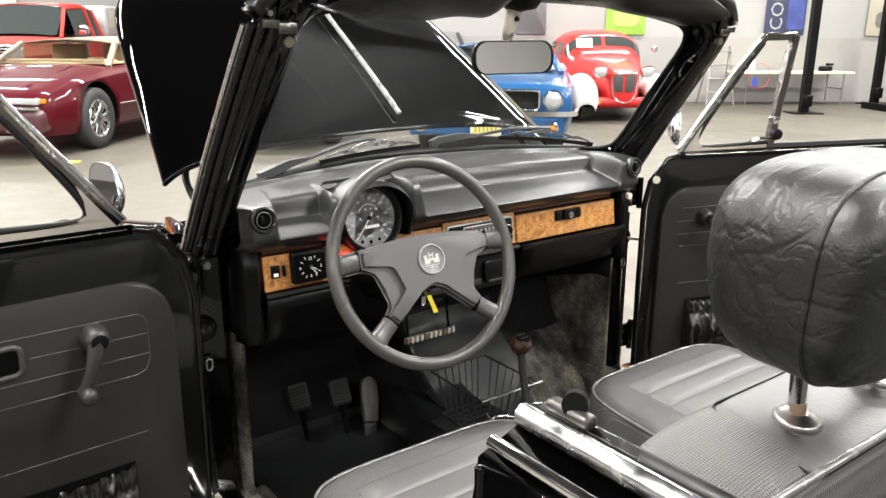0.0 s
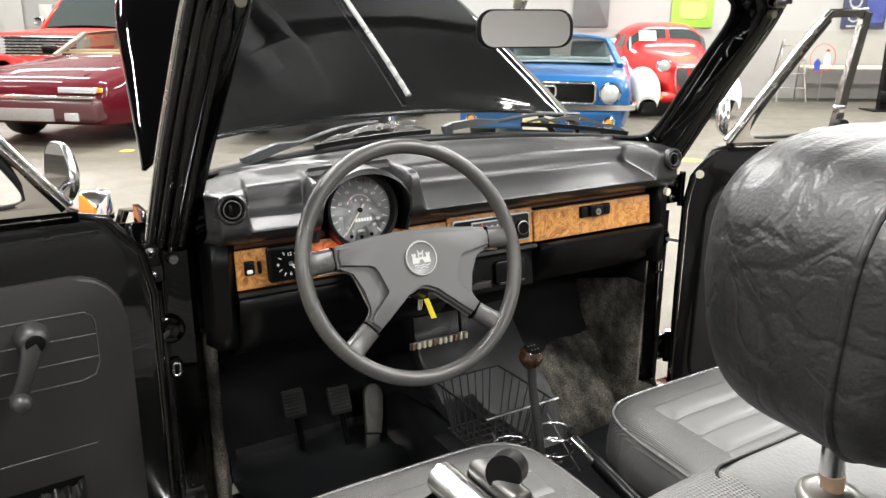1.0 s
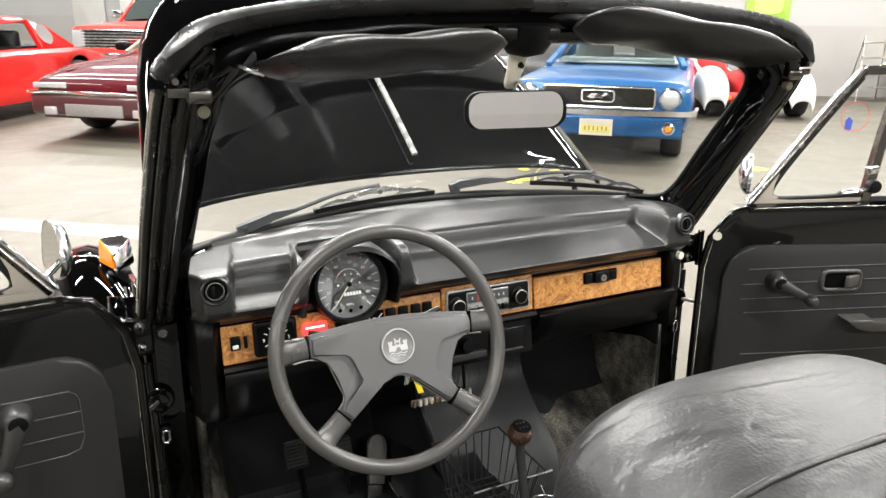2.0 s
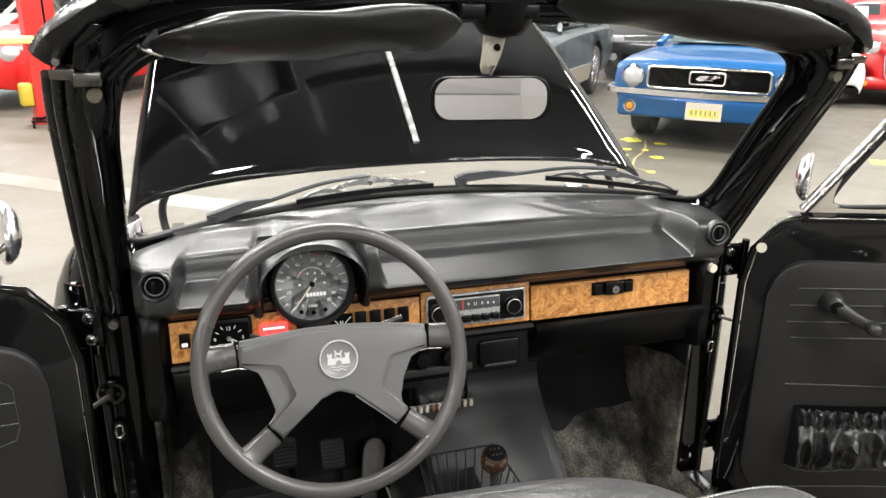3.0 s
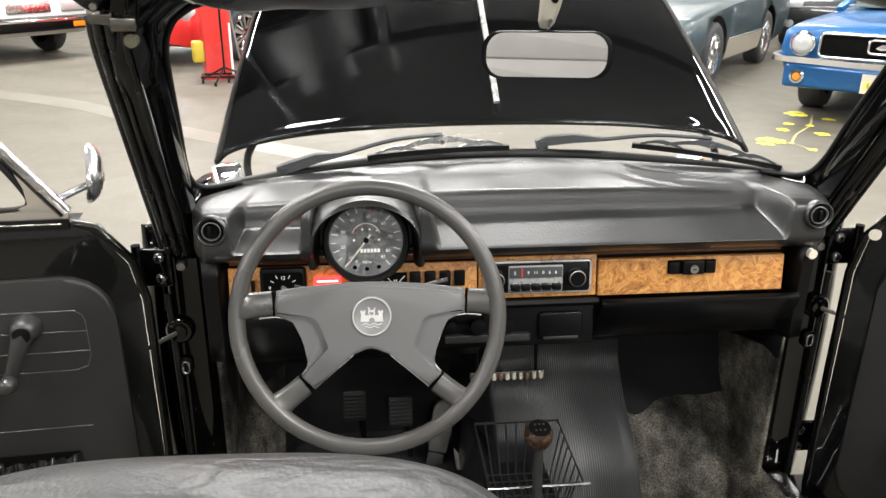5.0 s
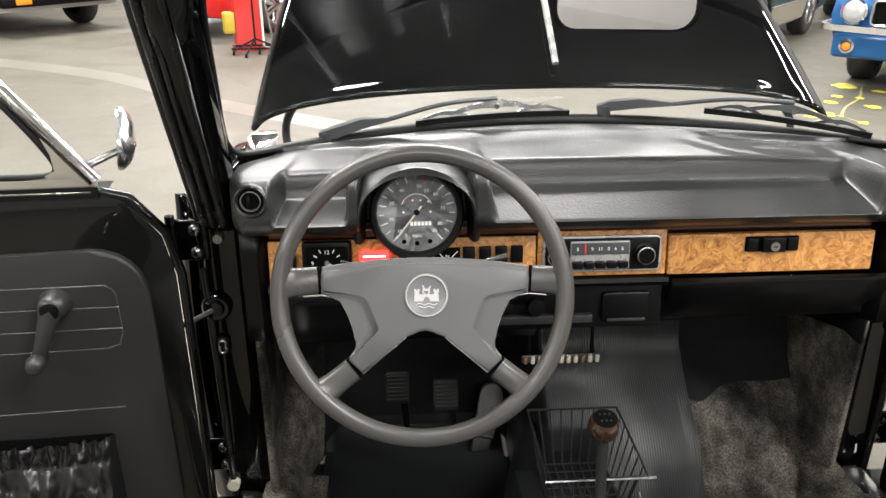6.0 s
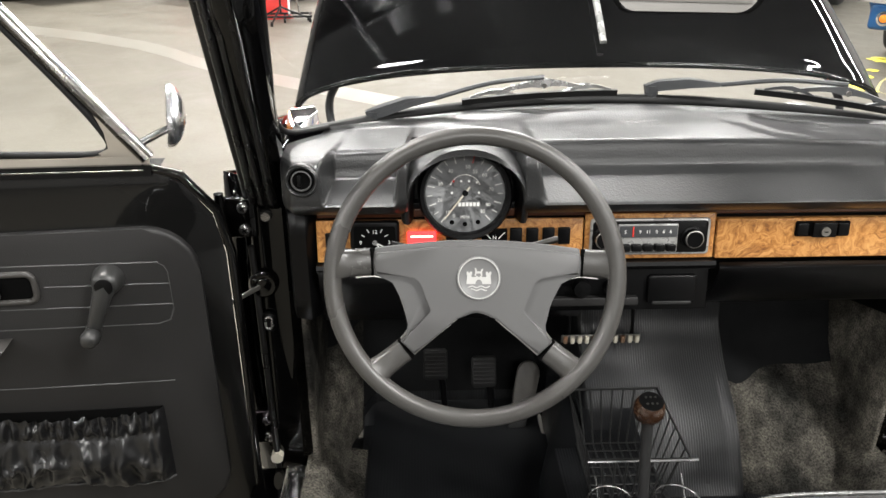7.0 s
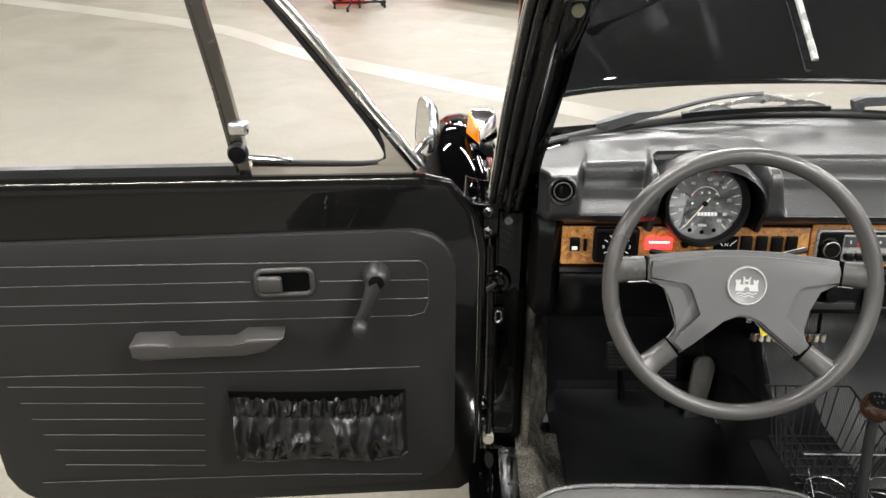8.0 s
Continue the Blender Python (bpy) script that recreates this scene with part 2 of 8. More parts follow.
M_WEAVE = weave("basketweave_vinyl", (0.082, 0.081, 0.079), 0.40, 105)
M_POCKET = grained("pocket_vinyl", (0.0062, 0.0062, 0.0065), 0.27, 300, 0.15, 0.0004, rvar=0.05, spec=0.55)
M_WHEEL = grained("wheel_plastic", (0.050, 0.048, 0.045), 0.33, 700, 0.3, 0.0004, rvar=0.10)
M_PADHUB = grained("hub_plastic", (0.085, 0.084, 0.084), 0.4, 800, 0.25, 0.0003)
M_WOOD = wood_burl()
M_CHROME = mat("chrome", (0.85, 0.85, 0.86), 0.08, 1.0, rvar=0.03, vscale=20)
M_BRUSH = mat("worn_chrome", (0.7, 0.7, 0.7), 0.22, 1.0, rvar=0.1, vscale=40)
M_FRAME = mat("polished_frame", (0.17, 0.163, 0.15), 0.24, 1.0, rvar=0.06, vscale=30)
M_RUST = mat("rusty_steel", (0.32, 0.22, 0.15), 0.5, 0.6, var=0.5, vscale=60, dirt=(0.3, 0.09, 0.03), dirt_amount=0.9, dirt_scale=40)
M_EDGE = mat("grey_edge_rubber", (0.20, 0.195, 0.185), 0.5, var=0.15, vscale=20)
M_RUBBER = mat("black_rubber", (0.008, 0.008, 0.008), 0.5, spec=0.25, rvar=0.12, vscale=12, bump=0.2, bscale=150)
M_SEAL = mat("aged_rubber_seal", (0.006, 0.0058, 0.0056), 0.34, spec=0.4, rvar=0.15, vscale=15, bump=0.4, bscale=60, bdist=0.002)
M_CARPET = carpet()
# felt of the front wall, and the black of the painted footwell shade
M_FELT_SHADE = mat("black_felt_and_shade", (0.0078, 0.0080, 0.0083), 0.8, spec=0.05, var=0.3, vscale=40, bump=0.4, bscale=300)
M_MAT = mat("ribbed_mat", (0.0052, 0.0056, 0.0063), 0.42, spec=0.36, rvar=0.08, vscale=9)
M_WIRE = mat("black_wire", (0.02, 0.02, 0.02), 0.35, 0.2)
M_WIPER = mat("wiper_grey", (0.042, 0.044, 0.047), 0.4, rvar=0.1, vscale=20)
M_LINE = mat("pressed_line_grey", (0.045, 0.045, 0.045), 0.5, var=0.2, vscale=30)
M_BOLT = mat("dark_bolt", (0.075, 0.072, 0.068), 0.35, 0.8, rvar=0.1, vscale=60)
M_BRASS = mat("dull_brass", (0.13, 0.12, 0.085), 0.4, 0.5, var=0.3, vscale=120)
M_STEEL = mat("dull_steel", (0.35, 0.34, 0.32), 0.35, 1.0, rvar=0.1, vscale=30)
M_GLASS = glass_mat("window_glass", (0.985, 0.992, 0.988), 0.15)
M_MIRROR = mat("mirror_glass", (0.86, 0.85, 0.84), 0.02, 1.0)
M_DIAL = mat("dial_grey", (0.30, 0.305, 0.31), 0.4, var=0.2, vscale=30)
M_WHITE = mat("white_marking", (0.75, 0.75, 0.73), 0.5)
M_REDM = mat("red_marking", (0.6, 0.03, 0.02), 0.5)
M_LENS = mat("red_lens", (0.5, 0.01, 0.01), 0.25, emit=(1.0, 0.03, 0.03), strength=2.5)
M_LENSW = mat("lit_lens", (0.8, 0.4, 0.3), 0.25, emit=(1.0, 0.5, 0.4), strength=2.6)
M_AMBER = mat("amber_lens", (0.7, 0.2, 0.01), 0.12, coat=1.0)
M_KNOB = mat("brown_wood_knob", (0.036, 0.017, 0.009), 0.16, coat=1.0, var=0.5, vscale=40)
M_YELLOW = mat("yellow_tag", (0.8, 0.62, 0.02), 0.5)
M_CREAM = mat("cream_plastic", (0.62, 0.58, 0.48), 0.4, var=0.08, vscale=15)
M_FELT = mat("black_cloth", (0.015, 0.015, 0.016), 0.8, bump=0.6, bscale=600, sheen=0.3)
M_FLOOR = concrete_floor()
M_WALLW = mat("white_wall_paint", (0.275, 0.271, 0.261), 0.7, var=0.05, vscale=1.2, bump=0.1, bscale=20)
M_WALLG = mat("grey_wall_paint", (0.25, 0.24, 0.228), 0.6, var=0.08, vscale=1.5, bump=0.15, bscale=20, dirt=(0.2, 0.19, 0.17), dirt_amount=0.4, dirt_scale=2)
M_CEIL = mat("ceiling_paint", (0.034, 0.036, 0.038), 0.8, var=0.08, vscale=1)
M_GATE = mat("grey_door_panel", (0.24, 0.235, 0.225), 0.6, var=0.1, vscale=2)
M_SILVER = mat("silver_plastic", (0.42, 0.42, 0.41), 0.3, 0.5, rvar=0.08, vscale=30)
M_FIX = mat("lamp_housing", (0.7, 0.7, 0.7), 0.4)
M_TYRE = mat("tyre_rubber", (0.022, 0.022, 0.022), 0.7, var=0.3, vscale=20, bump=0.3, bscale=80)
M_WELL = mat("dark_underbody", (0.002, 0.002, 0.002), 0.9, spec=0.05)
M_CARGLASS = mat("tinted_car_glass", (0.03, 0.037, 0.036), 0.06, coat=0.5, rvar=0.02, vscale=2)
M_SEE = glass_mat("clear_car_glass", (0.88, 0.92, 0.90), 0.5)
M_HEADLAMP = mat("headlamp_glass", (0.45, 0.46, 0.46), 0.12, 0.4, coat=1.0, bump=0.4, bscale=60)
M_STAIN = mat("yellow_floor_paint", (0.72, 0.62, 0.05), 0.5, var=0.25, vscale=8)
M_FADED = mat("faded_floor_paint", (0.34, 0.30, 0.12), 0.5, var=0.3, vscale=14)
M_STRIPE = mat("worn_floor_line", (0.136, 0.127, 0.106), 0.35, var=0.12, vscale=3)
M_SCREW = mat("oily_steel", (0.24, 0.235, 0.23), 0.25, 0.9, rvar=0.1, vscale=80)
M_PLATE = mat("polished_plate", (0.50, 0.455, 0.39), 0.38, 0.45, rvar=0.05, vscale=30)
M_ARM = mat("armrest_plastic", (0.036, 0.034, 0.032), 0.42, var=0.1, vscale=20)
M_CRANK = mat("crank_plastic", (0.018, 0.018, 0.0175), 0.4, var=0.1, vscale=20)


def car_paint(name, c):
    return mat(name, c, 0.4, coat=0.6, spec=0.2, var=0.06, vscale=2, rvar=0.05)


# ---- shapes ----


def finish(bm, smooth=48):
    bmesh.ops.recalc_face_normals(bm, faces=bm.faces)
    me = bpy.data.meshes.new("mesh")
    bm.to_mesh(me)
    bm.free()
    for p in me.polygons:
        p.use_smooth = len(p.vertices) <= 4
    me.set_sharp_from_angle(angle=radians(smooth))
    return me


def part(name, bm, material, parent, label="", smooth=48):
    me = finish(bm, smooth)
    me.name = name
    me.materials.append(material)
    ob = new(name, me)
    ob.parent = parent
    if label:
        ob["label"] = label
    return ob


def thing(name, label, category, group="", m=None, kind=""):
    ob = new(name)
    if m is not None:
        ob.matrix_world = m
    return tagged(ob, label, category, group, kind)


def solid(name, bm, material, label="", category="", kind="", group="", smooth=48):
    ob = part(name, bm, material, None, "", smooth)
    return tagged(ob, label, category, group, kind)


def thick(ob, t, offset=-1):
    md = ob.modifiers.new("thickness", "SOLIDIFY")
    md.thickness, md.offset = t, offset
    return ob


def box(bm, c, s, bev=0.0, rot=None, seg=2):
    m = Matrix.Translation(c) @ (rot.to_4x4() if rot is not None else Matrix.Identity(4)) @ Matrix.Diagonal((*s, 1))
    made = bmesh.ops.create_cube(bm, size=1, matrix=m)
    if bev:
        edges = {e for v in made["verts"] for e in v.link_edges}
        bmesh.ops.bevel(bm, geom=list(edges), offset=bev, segments=seg, affect="EDGES", profile=0.5)
    return bm


def B():
    return bmesh.new()


def cyl(bm, p0, p1, r0, r1=None, seg=20):
    p0, p1 = Vector(p0), Vector(p1)
    d = p1 - p0
    m = Matrix.Translation((p0 + p1) / 2) @ d.to_track_quat("Z", "Y").to_matrix().to_4x4()
    bmesh.ops.create_cone(bm, cap_ends=True, segments=seg, radius1=r0, radius2=r0 if r1 is None else r1, depth=d.length, matrix=m)
    return bm


def sheet(bm, rows, close_u=False, close_v=False):
    vs = [[bm.verts.new(p) for p in r] for r in rows]
    nu, nv = len(vs), len(vs[0])
    for i in range(nu - (0 if close_u else 1)):
        for j in range(nv - (0 if close_v else 1)):
            q = [vs[i][j], vs[(i + 1) % nu][j], vs[(i + 1) % nu][(j + 1) % nv], vs[i][(j + 1) % nv]]
            try:
                bm.faces.new(q)
            except ValueError:
                pass
    return vs


def sweep(bm, pts, section, closed=False, up=(0, 0, 1), caps=True, scale=None):
    """section: points (side, up) carried along pts."""
    pts = [Vector(p) for p in pts]
    rows = []
    n = len(pts)
    for i, p in enumerate(pts):
        a, b = (pts[i - 1] if (i or closed) else p), (pts[(i + 1) % n] if (i < n - 1 or closed) else p)
        d = (b - a).normalized()
        side = d.cross(Vector(up))
        side = side.normalized() if side.length > 1e-4 else Vector((1, 0, 0))
        u = side.cross(d)
        k = scale[i] if scale else 1.0
        rows.append([p + side * (s * k) + u * (h * k) for s, h in section])
    vs = sheet(bm, rows, close_u=closed, close_v=True)
    if caps and not closed:
        bm.faces.new(vs[0])
        bm.faces.new(list(reversed(vs[-1])))
    return bm


def ring(r, seg=10, ry=None):
    return [(r * math.cos(2 * math.pi * i / seg), (ry or r) * math.sin(2 * math.pi * i / seg)) for i in range(seg)]


def tube(bm, pts, r, seg=8, closed=False, up=(0, 0, 1), scale=None):
    return sweep(bm, pts, ring(r, seg), closed, up, scale=scale)


def arc(c, r, a0, a1, n, ax=(1, 0, 0), ay=(0, 0, 1)):
    c, ax, ay = Vector(c), Vector(ax), Vector(ay)
    return [c + ax * (r * math.cos(radians(a0 + (a1 - a0) * i / n))) + ay * (r * math.sin(radians(a0 + (a1 - a0) * i / n))) for i in range(n + 1)]


def curve(pts, n=6):
    """A smooth line through pts (Catmull-Rom)."""
    p = [Vector(q) for q in pts]
    p = [2 * p[0] - p[1]] + p + [2 * p[-1] - p[-2]]
    out = []
    for i in range(1, len(p) - 2):
        for k in range(n):
            t = k / n
            out.append(0.5 * (2 * p[i] + (p[i + 1] - p[i - 1]) * t + (2 * p[i - 1] - 5 * p[i] + 4 * p[i + 1] - p[i + 2]) * t * t
                              + (3 * p[i] - p[i - 1] - 3 * p[i + 1] + p[i + 2]) * t ** 3))
    return out + [p[-2]]


def prism(bm, poly, m, depth, bev=0.0, seg=2):
    """A flat outline in the plane of m, thickened along m's z, with its front edges rounded."""
    lo = [bm.verts.new(m @ Vector((x, y, 0))) for x, y in poly]
    hi = [bm.verts.new(m @ Vector((x, y, depth))) for x, y in poly]
    n = len(poly)
    bm.faces.new(list(reversed(lo)))
    top = bm.faces.new(hi)
    for i in range(n):
        bm.faces.new([lo[i], lo[(i + 1) % n], hi[(i + 1) % n], hi[i]])
    if bev:
        bmesh.ops.bevel(bm, geom=list(top.edges), offset=bev, segments=seg, affect="EDGES", profile=0.5)
    return bm


def lathe(bm, prof, m, seg=28, caps=True):
    rows = [[m @ Vector((r * math.cos(2 * math.pi * i / seg), r * math.sin(2 * math.pi * i / seg), h)) for i in range(seg)] for r, h in prof]
    vs = sheet(bm, rows, close_v=True)
    for k in (0, -1):
        if caps and prof[k][0] > 1e-5:
            bm.faces.new(vs[k])
    return bm


def rrect(w, h, r, n=4):
    out = []
    for cx, cy, a in ((w / 2 - r, h / 2 - r, 0), (-w / 2 + r, h / 2 - r, 90), (-w / 2 + r, -h / 2 + r, 180), (w / 2 - r, -h / 2 + r, 270)):
        out += [(cx + r * math.cos(radians(a + 90 * i / n)), cy + r * math.sin(radians(a + 90 * i / n))) for i in range(n + 1)]
    return out


def plane(o, ax, ay):
    ax, ay = Vector(ax).normalized(), Vector(ay).normalized()
    m = Matrix((ax, ay, ax.cross(ay))).transposed().to_4x4()
    m.translation = Vector(o)
    return m


def smooth(a, b, x):
    t = min(1, max(0, (x - a) / (b - a)))
    return t * t * (3 - 2 * t)


def writing(body, m, size, material, parent, align="CENTER", depth=0.0002):
    cu = bpy.data.curves.new("writing", "FONT")
    cu.body, cu.size, cu.align_x, cu.align_y, cu.extrude, cu.resolution_u = body, size, align, "CENTER", depth, 2
    tmp = bpy.data.objects.new("writing", cu)
    scene.collection.objects.link(tmp)
    me = bpy.data.meshes.new_from_object(tmp.evaluated_get(bpy.context.evaluated_depsgraph_get()))
    bpy.data.objects.remove(tmp)
    me.materials.clear()
    me.materials.append(material)
    me.transform(m)
    ob = new("writing", me)
    ob.parent = parent
    return ob


# ---- the hall ----
bm = B()
sheet(bm, [[hall(u, v) for v in (-12, -6, 0, 6, 13.7)] for u in (-18, -4.6, 0, 9, 18, 27)])
sheet(bm, [[hall(u, v) for v in (13.7, 20)] for u in (-18, -4.6)])
bmesh.ops.remove_doubles(bm, verts=bm.verts, dist=0.001)
thick(solid("floor", bm, M_FLOOR, "polished beige concrete hall floor with stains", "floor", "structure"), 0.1)


def wall(name, a, b, label, low=None):
    a, b = Vector(a), Vector(b)
    d = (b - a).normalized()
    n = Vector((d.y, -d.x, 0)) * 0.2
    root = thing(name, label, "wall", kind="structure")
    for z0, z1, mt, nm in ((0, 1.25, low or M_WALLG, "lower_wall"), (1.25, CEILING, M_WALLW, "upper_wall")):
        bm = B()
        lo = [a, b, b + n, a + n]
        vs = [[bm.verts.new(p + Vector((0, 0, z))) for p in lo] for z in (z0, z1)]
        for i in range(4):
            bm.faces.new([vs[0][i], vs[0][(i + 1) % 4], vs[1][(i + 1) % 4], vs[1][i]])
        bm.faces.new(vs[0])
        bm.faces.new(vs[1])
        part(nm, bm, mt, root)
    return root


wall("wall_1", hall(27, 13.7), hall(-4.6, 13.7), "hall wall, painted grey below and white above")
wall("wall_5", hall(-4.6, 13.9), hall(-4.6, 20), "hall wall, painted grey below and white above")
wall("wall_6", hall(-4.6, 20), hall(-18, 20), "hall wall, painted grey below and white above")
wall("wall_2", hall(-18, 20), hall(-18, -12), "hall wall, painted grey below and white above")
wall("wall_3", hall(-18, -12), hall(27, -12), "hall wall, painted grey below and white above")
wall("wall_4", hall(27, -12), hall(27, 13.7), "hall wall, painted grey below and white above")
# sectional door in the wall behind the car
gd = thing("door_2", "pale grey sectional garage door in the rear hall wall", "garage door", kind="structure")
for i in range(5):
    m = plane(hall(4.4, -11.98, 0.32 + 0.63 * i), -HALL_U, (0, 0, 1))
    part("panel", prism(B(), rrect(4.6, 0.61, 0.01), m, 0.04, 0.01), M_GATE, gd)

bm = B()
sheet(bm, [[hall(u, v, CEILING) for v in (-12, 20)] for u in (-18, 27)])
thick(solid("ceiling", bm, M_CEIL, "dark painted hall ceiling", "ceiling", "structure"), 0.15, 1)
first = None
for lu, lv in LAMP_PLACES:
    m = Matrix.Translation(hall(lu, lv, CEILING)) @ Matrix.Rotation(HALL_TURN, 4, "Z")
    if first is None:
        first = thing("ceiling_light", "white strip light fitting under the ceiling", "ceiling light", "strip lights under the ceiling", m)
        bm = B()
        sweep(bm, [(-1.85, 0, -0.33), (1.85, 0, -0.33)], [(-0.14, 0), (0.14, 0), (0.08, 0.09), (-0.08, 0.09)])
        part("housing", bm, M_FIX, first)
        for x in (-1, 1):
            part("hanger", cyl(B(), (x, 0, -0.25), (x, 0, 0), 0.008, seg=6), M_STEEL, first)
    else:
        copy_thing(first, m)

# ---- the convertible ----
car = thing("convertible_car", "black open-top small car with both doors and the front bonnet open", "car")


def y_back(x):
    return 0.285 - 0.165 * (x / 0.55) ** 2


# windscreen frame: posts and header in one sweep
half = [(-0.572, 0.115, 0.885), (-0.566, 0.088, 0.925), (-0.555, -0.010, 1.06), (-0.545, -0.092, 1.17), (-0.538, -0.152, 1.25), (-0.520, -0.17, 1.30),
        (-0.47, -0.155, 1.333), (-0.38, -0.135, 1.352), (-0.2, -0.105, 1.366), (0, -0.095, 1.37)]
frame_line = half + [(-x, y, z) for x, y, z in reversed(half[:-1])]
frame_line = curve(frame_line, 4)
bm = B()
sweep(bm, frame_line, [(-0.024, -0.03), (-0.008, -0.037), (0.020, -0.033), (0.032, -0.022), (0.036, -0.004), (0.033, 0.020), (0.012, 0.032), (-0.016, 0.03), (-0.026, 0.016), (-0.028, -0.008)])
wframe = part("windscreen_frame", bm, M_PAINT, car, "glossy black painted windscreen frame")
post_line = curve([(-0.565, 0.115, 0.885), (-0.562, 0.088, 0.925), (-0.554, -0.006, 1.06), (-0.546, -0.088, 1.17), (-0.540, -0.144, 1.245), (-0.534, -0.172, 1.288)], 4)
for s in (1, -1):
    for k, (dx, dy, r) in enumerate(((-0.041, -0.016, 0.007), (-0.030, -0.029, 0.0065), (-0.015, -0.036, 0.006), (0.001, -0.038, 0.006), (-0.046, 0.002, 0.0045))):
        bm = B()
        tube(bm, [(s * (p.x + dx), p.y + dy, p.z - 0.006) for p in post_line], r, 12)
        part("door_seal", bm, M_SEAL if k < 4 else M_BRUSH, wframe, "aged rubber door seal" if k < 4 else "bright metal edge strip")
    # caps over the seals, the roof latch and its bolts
    bm = B()
    prism(bm, [(-0.030, -0.008), (0.018, -0.008), (0.024, -0.022), (0.030, -0.020), (0.030, 0.006), (-0.030, 0.006)] if s < 0 else [(0.030, -0.008), (0.030, 0.006), (-0.030, 0.006), (-0.030, -0.020), (-0.024, -0.022), (-0.018, -0.008)], plane((s * 0.556, -0.212, 1.284), (0.5, 0, 0), (0, -0.15, 1)) @ Matrix.Diagonal((0.44, 0.8, 1, 1)), 0.003, 0.0006)
    part("seal_cap", bm, M_FRAME, wframe, "grey metal cap over the door seals")
    bm = B()
    prism(bm, [(-0.021, -0.03), (0.021, -0.03), (0.027, 0.010), (0.036, 0.046), (0.018, 0.050), (-0.012, 0.020)] if s < 0 else [(-0.021, -0.03), (0.021, -0.03), (0.012, 0.020), (-0.018, 0.050), (-0.036, 0.046), (-0.027, 0.010)], plane((s * 0.532, -0.206, 1.303), (1, 0, 0), (0, -0.1, 1)) @ Matrix.Diagonal((0.7, 0.72, 1, 1)), 0.006, 0.0015)
    latch = part("roof_latch", bm, M_PAINT, wframe, "black painted roof latch plate")
    part("latch_lip", box(B(), (s * 0.531, -0.212, 1.277), (0.029, 0.009, 0.016), 0.002), M_FRAME, latch)
    part("screw", cyl(B(), (s * 0.527, -0.196, 1.2585), (s * 0.527, -0.208, 1.2575), 0.008, seg=18), M_BRASS, latch, "dull brass screw head")
    part("screw", cyl(B(), (s * 0.560, -0.214, 1.298), (s * 0.560, -0.221, 1.297), 0.0042, seg=14), M_STEEL, latch)
    # roof seal along the header
    head = curve([(-0.574, -0.198, 1.300), (-0.548, -0.203, 1.332), (-0.50, -0.19, 1.36), (-0.38, -0.165, 1.381), (-0.2, -0.135, 1.394), (0, -0.125, 1.398)], 16)
    bm = B()
    sweep(bm, [(s * -p.x, p.y, p.z) for p in head], [(-0.012, -0.014), (0.008, -0.016), (0.017, -0.008), (0.019, 0.006), (0.010, 0.016), (-0.010, 0.016), (-0.017, 0.0)], scale=[1.0 if i % 2 else 0.95 for i in range(len(head))])
    part("roof_seal", bm, M_SEAL, wframe, "ribbed rubber roof seal")
    bm = B()
    tube(bm, [(s * -p.x, p.y + 0.024, p.z - 0.004) for p in head], 0.012, 12, scale=[1.0 if i % 4 < 2 else 0.8 for i in range(len(head))])
    part("roof_seal", bm, M_SEAL, wframe)
# latches of the roof on the header
for x in (-0.05, 0.03):
    bm = B()
    box(bm, (x, -0.14, 1.35), (0.035, 0.03, 0.02), 0.004)
    part("roof_catch", bm, M_DARK, wframe)

# glass
rows = []
for i in range(15):
    k = 1.04 * (-1 + 2 * i / 14)
    col = []
    for j in range(7):
        t = j / 6
        x = k * (0.553 * (1 - t) + 0.505 * t)
        lo = Vector((x, y_back(k * 0.55) - 0.004, 0.972 + 0.018 * (1 - k * k)))
        hi = Vector((x, -0.075 - 0.075 * k * k, 1.345 - 0.06 * abs(k) ** 3))
        col.append(lo.lerp(hi, t) + Vector((0, 0.012 * math.sin(math.pi * t), 0)))
    rows.append(col)
bm = B()
sheet(bm, rows)
glass = part("windscreen", bm, M_GLASS, wframe, "clear curved windscreen glass", 60)
glass.visible_shadow = False
bm = B()
tube(bm, [r[0] + Vector((0, 0.004, -0.002)) for r in rows], 0.011, 8)
part("windscreen_seal", bm, M_RUBBER, wframe)

# painted flange between the posts and the glass, with rounded corners


def on_glass(k, t):
    x = k * (0.553 * (1 - t) + 0.505 * t)
    lo = Vector((x, y_back(k * 0.55) - 0.004, 0.972 + 0.018 * (1 - k * k)))
    hi = Vector((x, -0.075 - 0.075 * k * k, 1.345 - 0.06 * abs(k) ** 3))
    return lo.lerp(hi, t) + Vector((0, 0.012 * math.sin(math.pi * t) - 0.006, 0))


inner = [(-0.86, 0.012), (-0.93, 0.016), (-0.972, 0.04), (-0.992, 0.09), (-1.003, 0.2), (-1.005, 0.45), (-1.005, 0.70), (-1.0, 0.84), (-0.985, 0.92), (-0.95, 0.97), (-0.86, 0.985), (-0.5, 0.985), (0, 0.985)]
inner = inner + [(-k, t) for k, t in reversed(inner[:-1])]
a_line = curve([on_glass(k, t) for k, t in inner], 4)
b_line = [min(frame_line, key=lambda q: (q - p).length) for p in a_line]
for k in range(8):
    b_line = [b_line[0]] + [(b_line[i - 1] + b_line[i] * 2 + b_line[i + 1]) / 4 for i in range(1, len(b_line) - 1)] + [b_line[-1]]
bm = B()
sheet(bm, [[a, a.lerp(b, 0.15) + Vector((0, -0.01, 0)), a.lerp(b, 0.5) + Vector((0, -0.016, 0)), a.lerp(b, 0.85) + Vector((0, -0.02, -0.005))] for a, b in zip(a_line, b_line)])
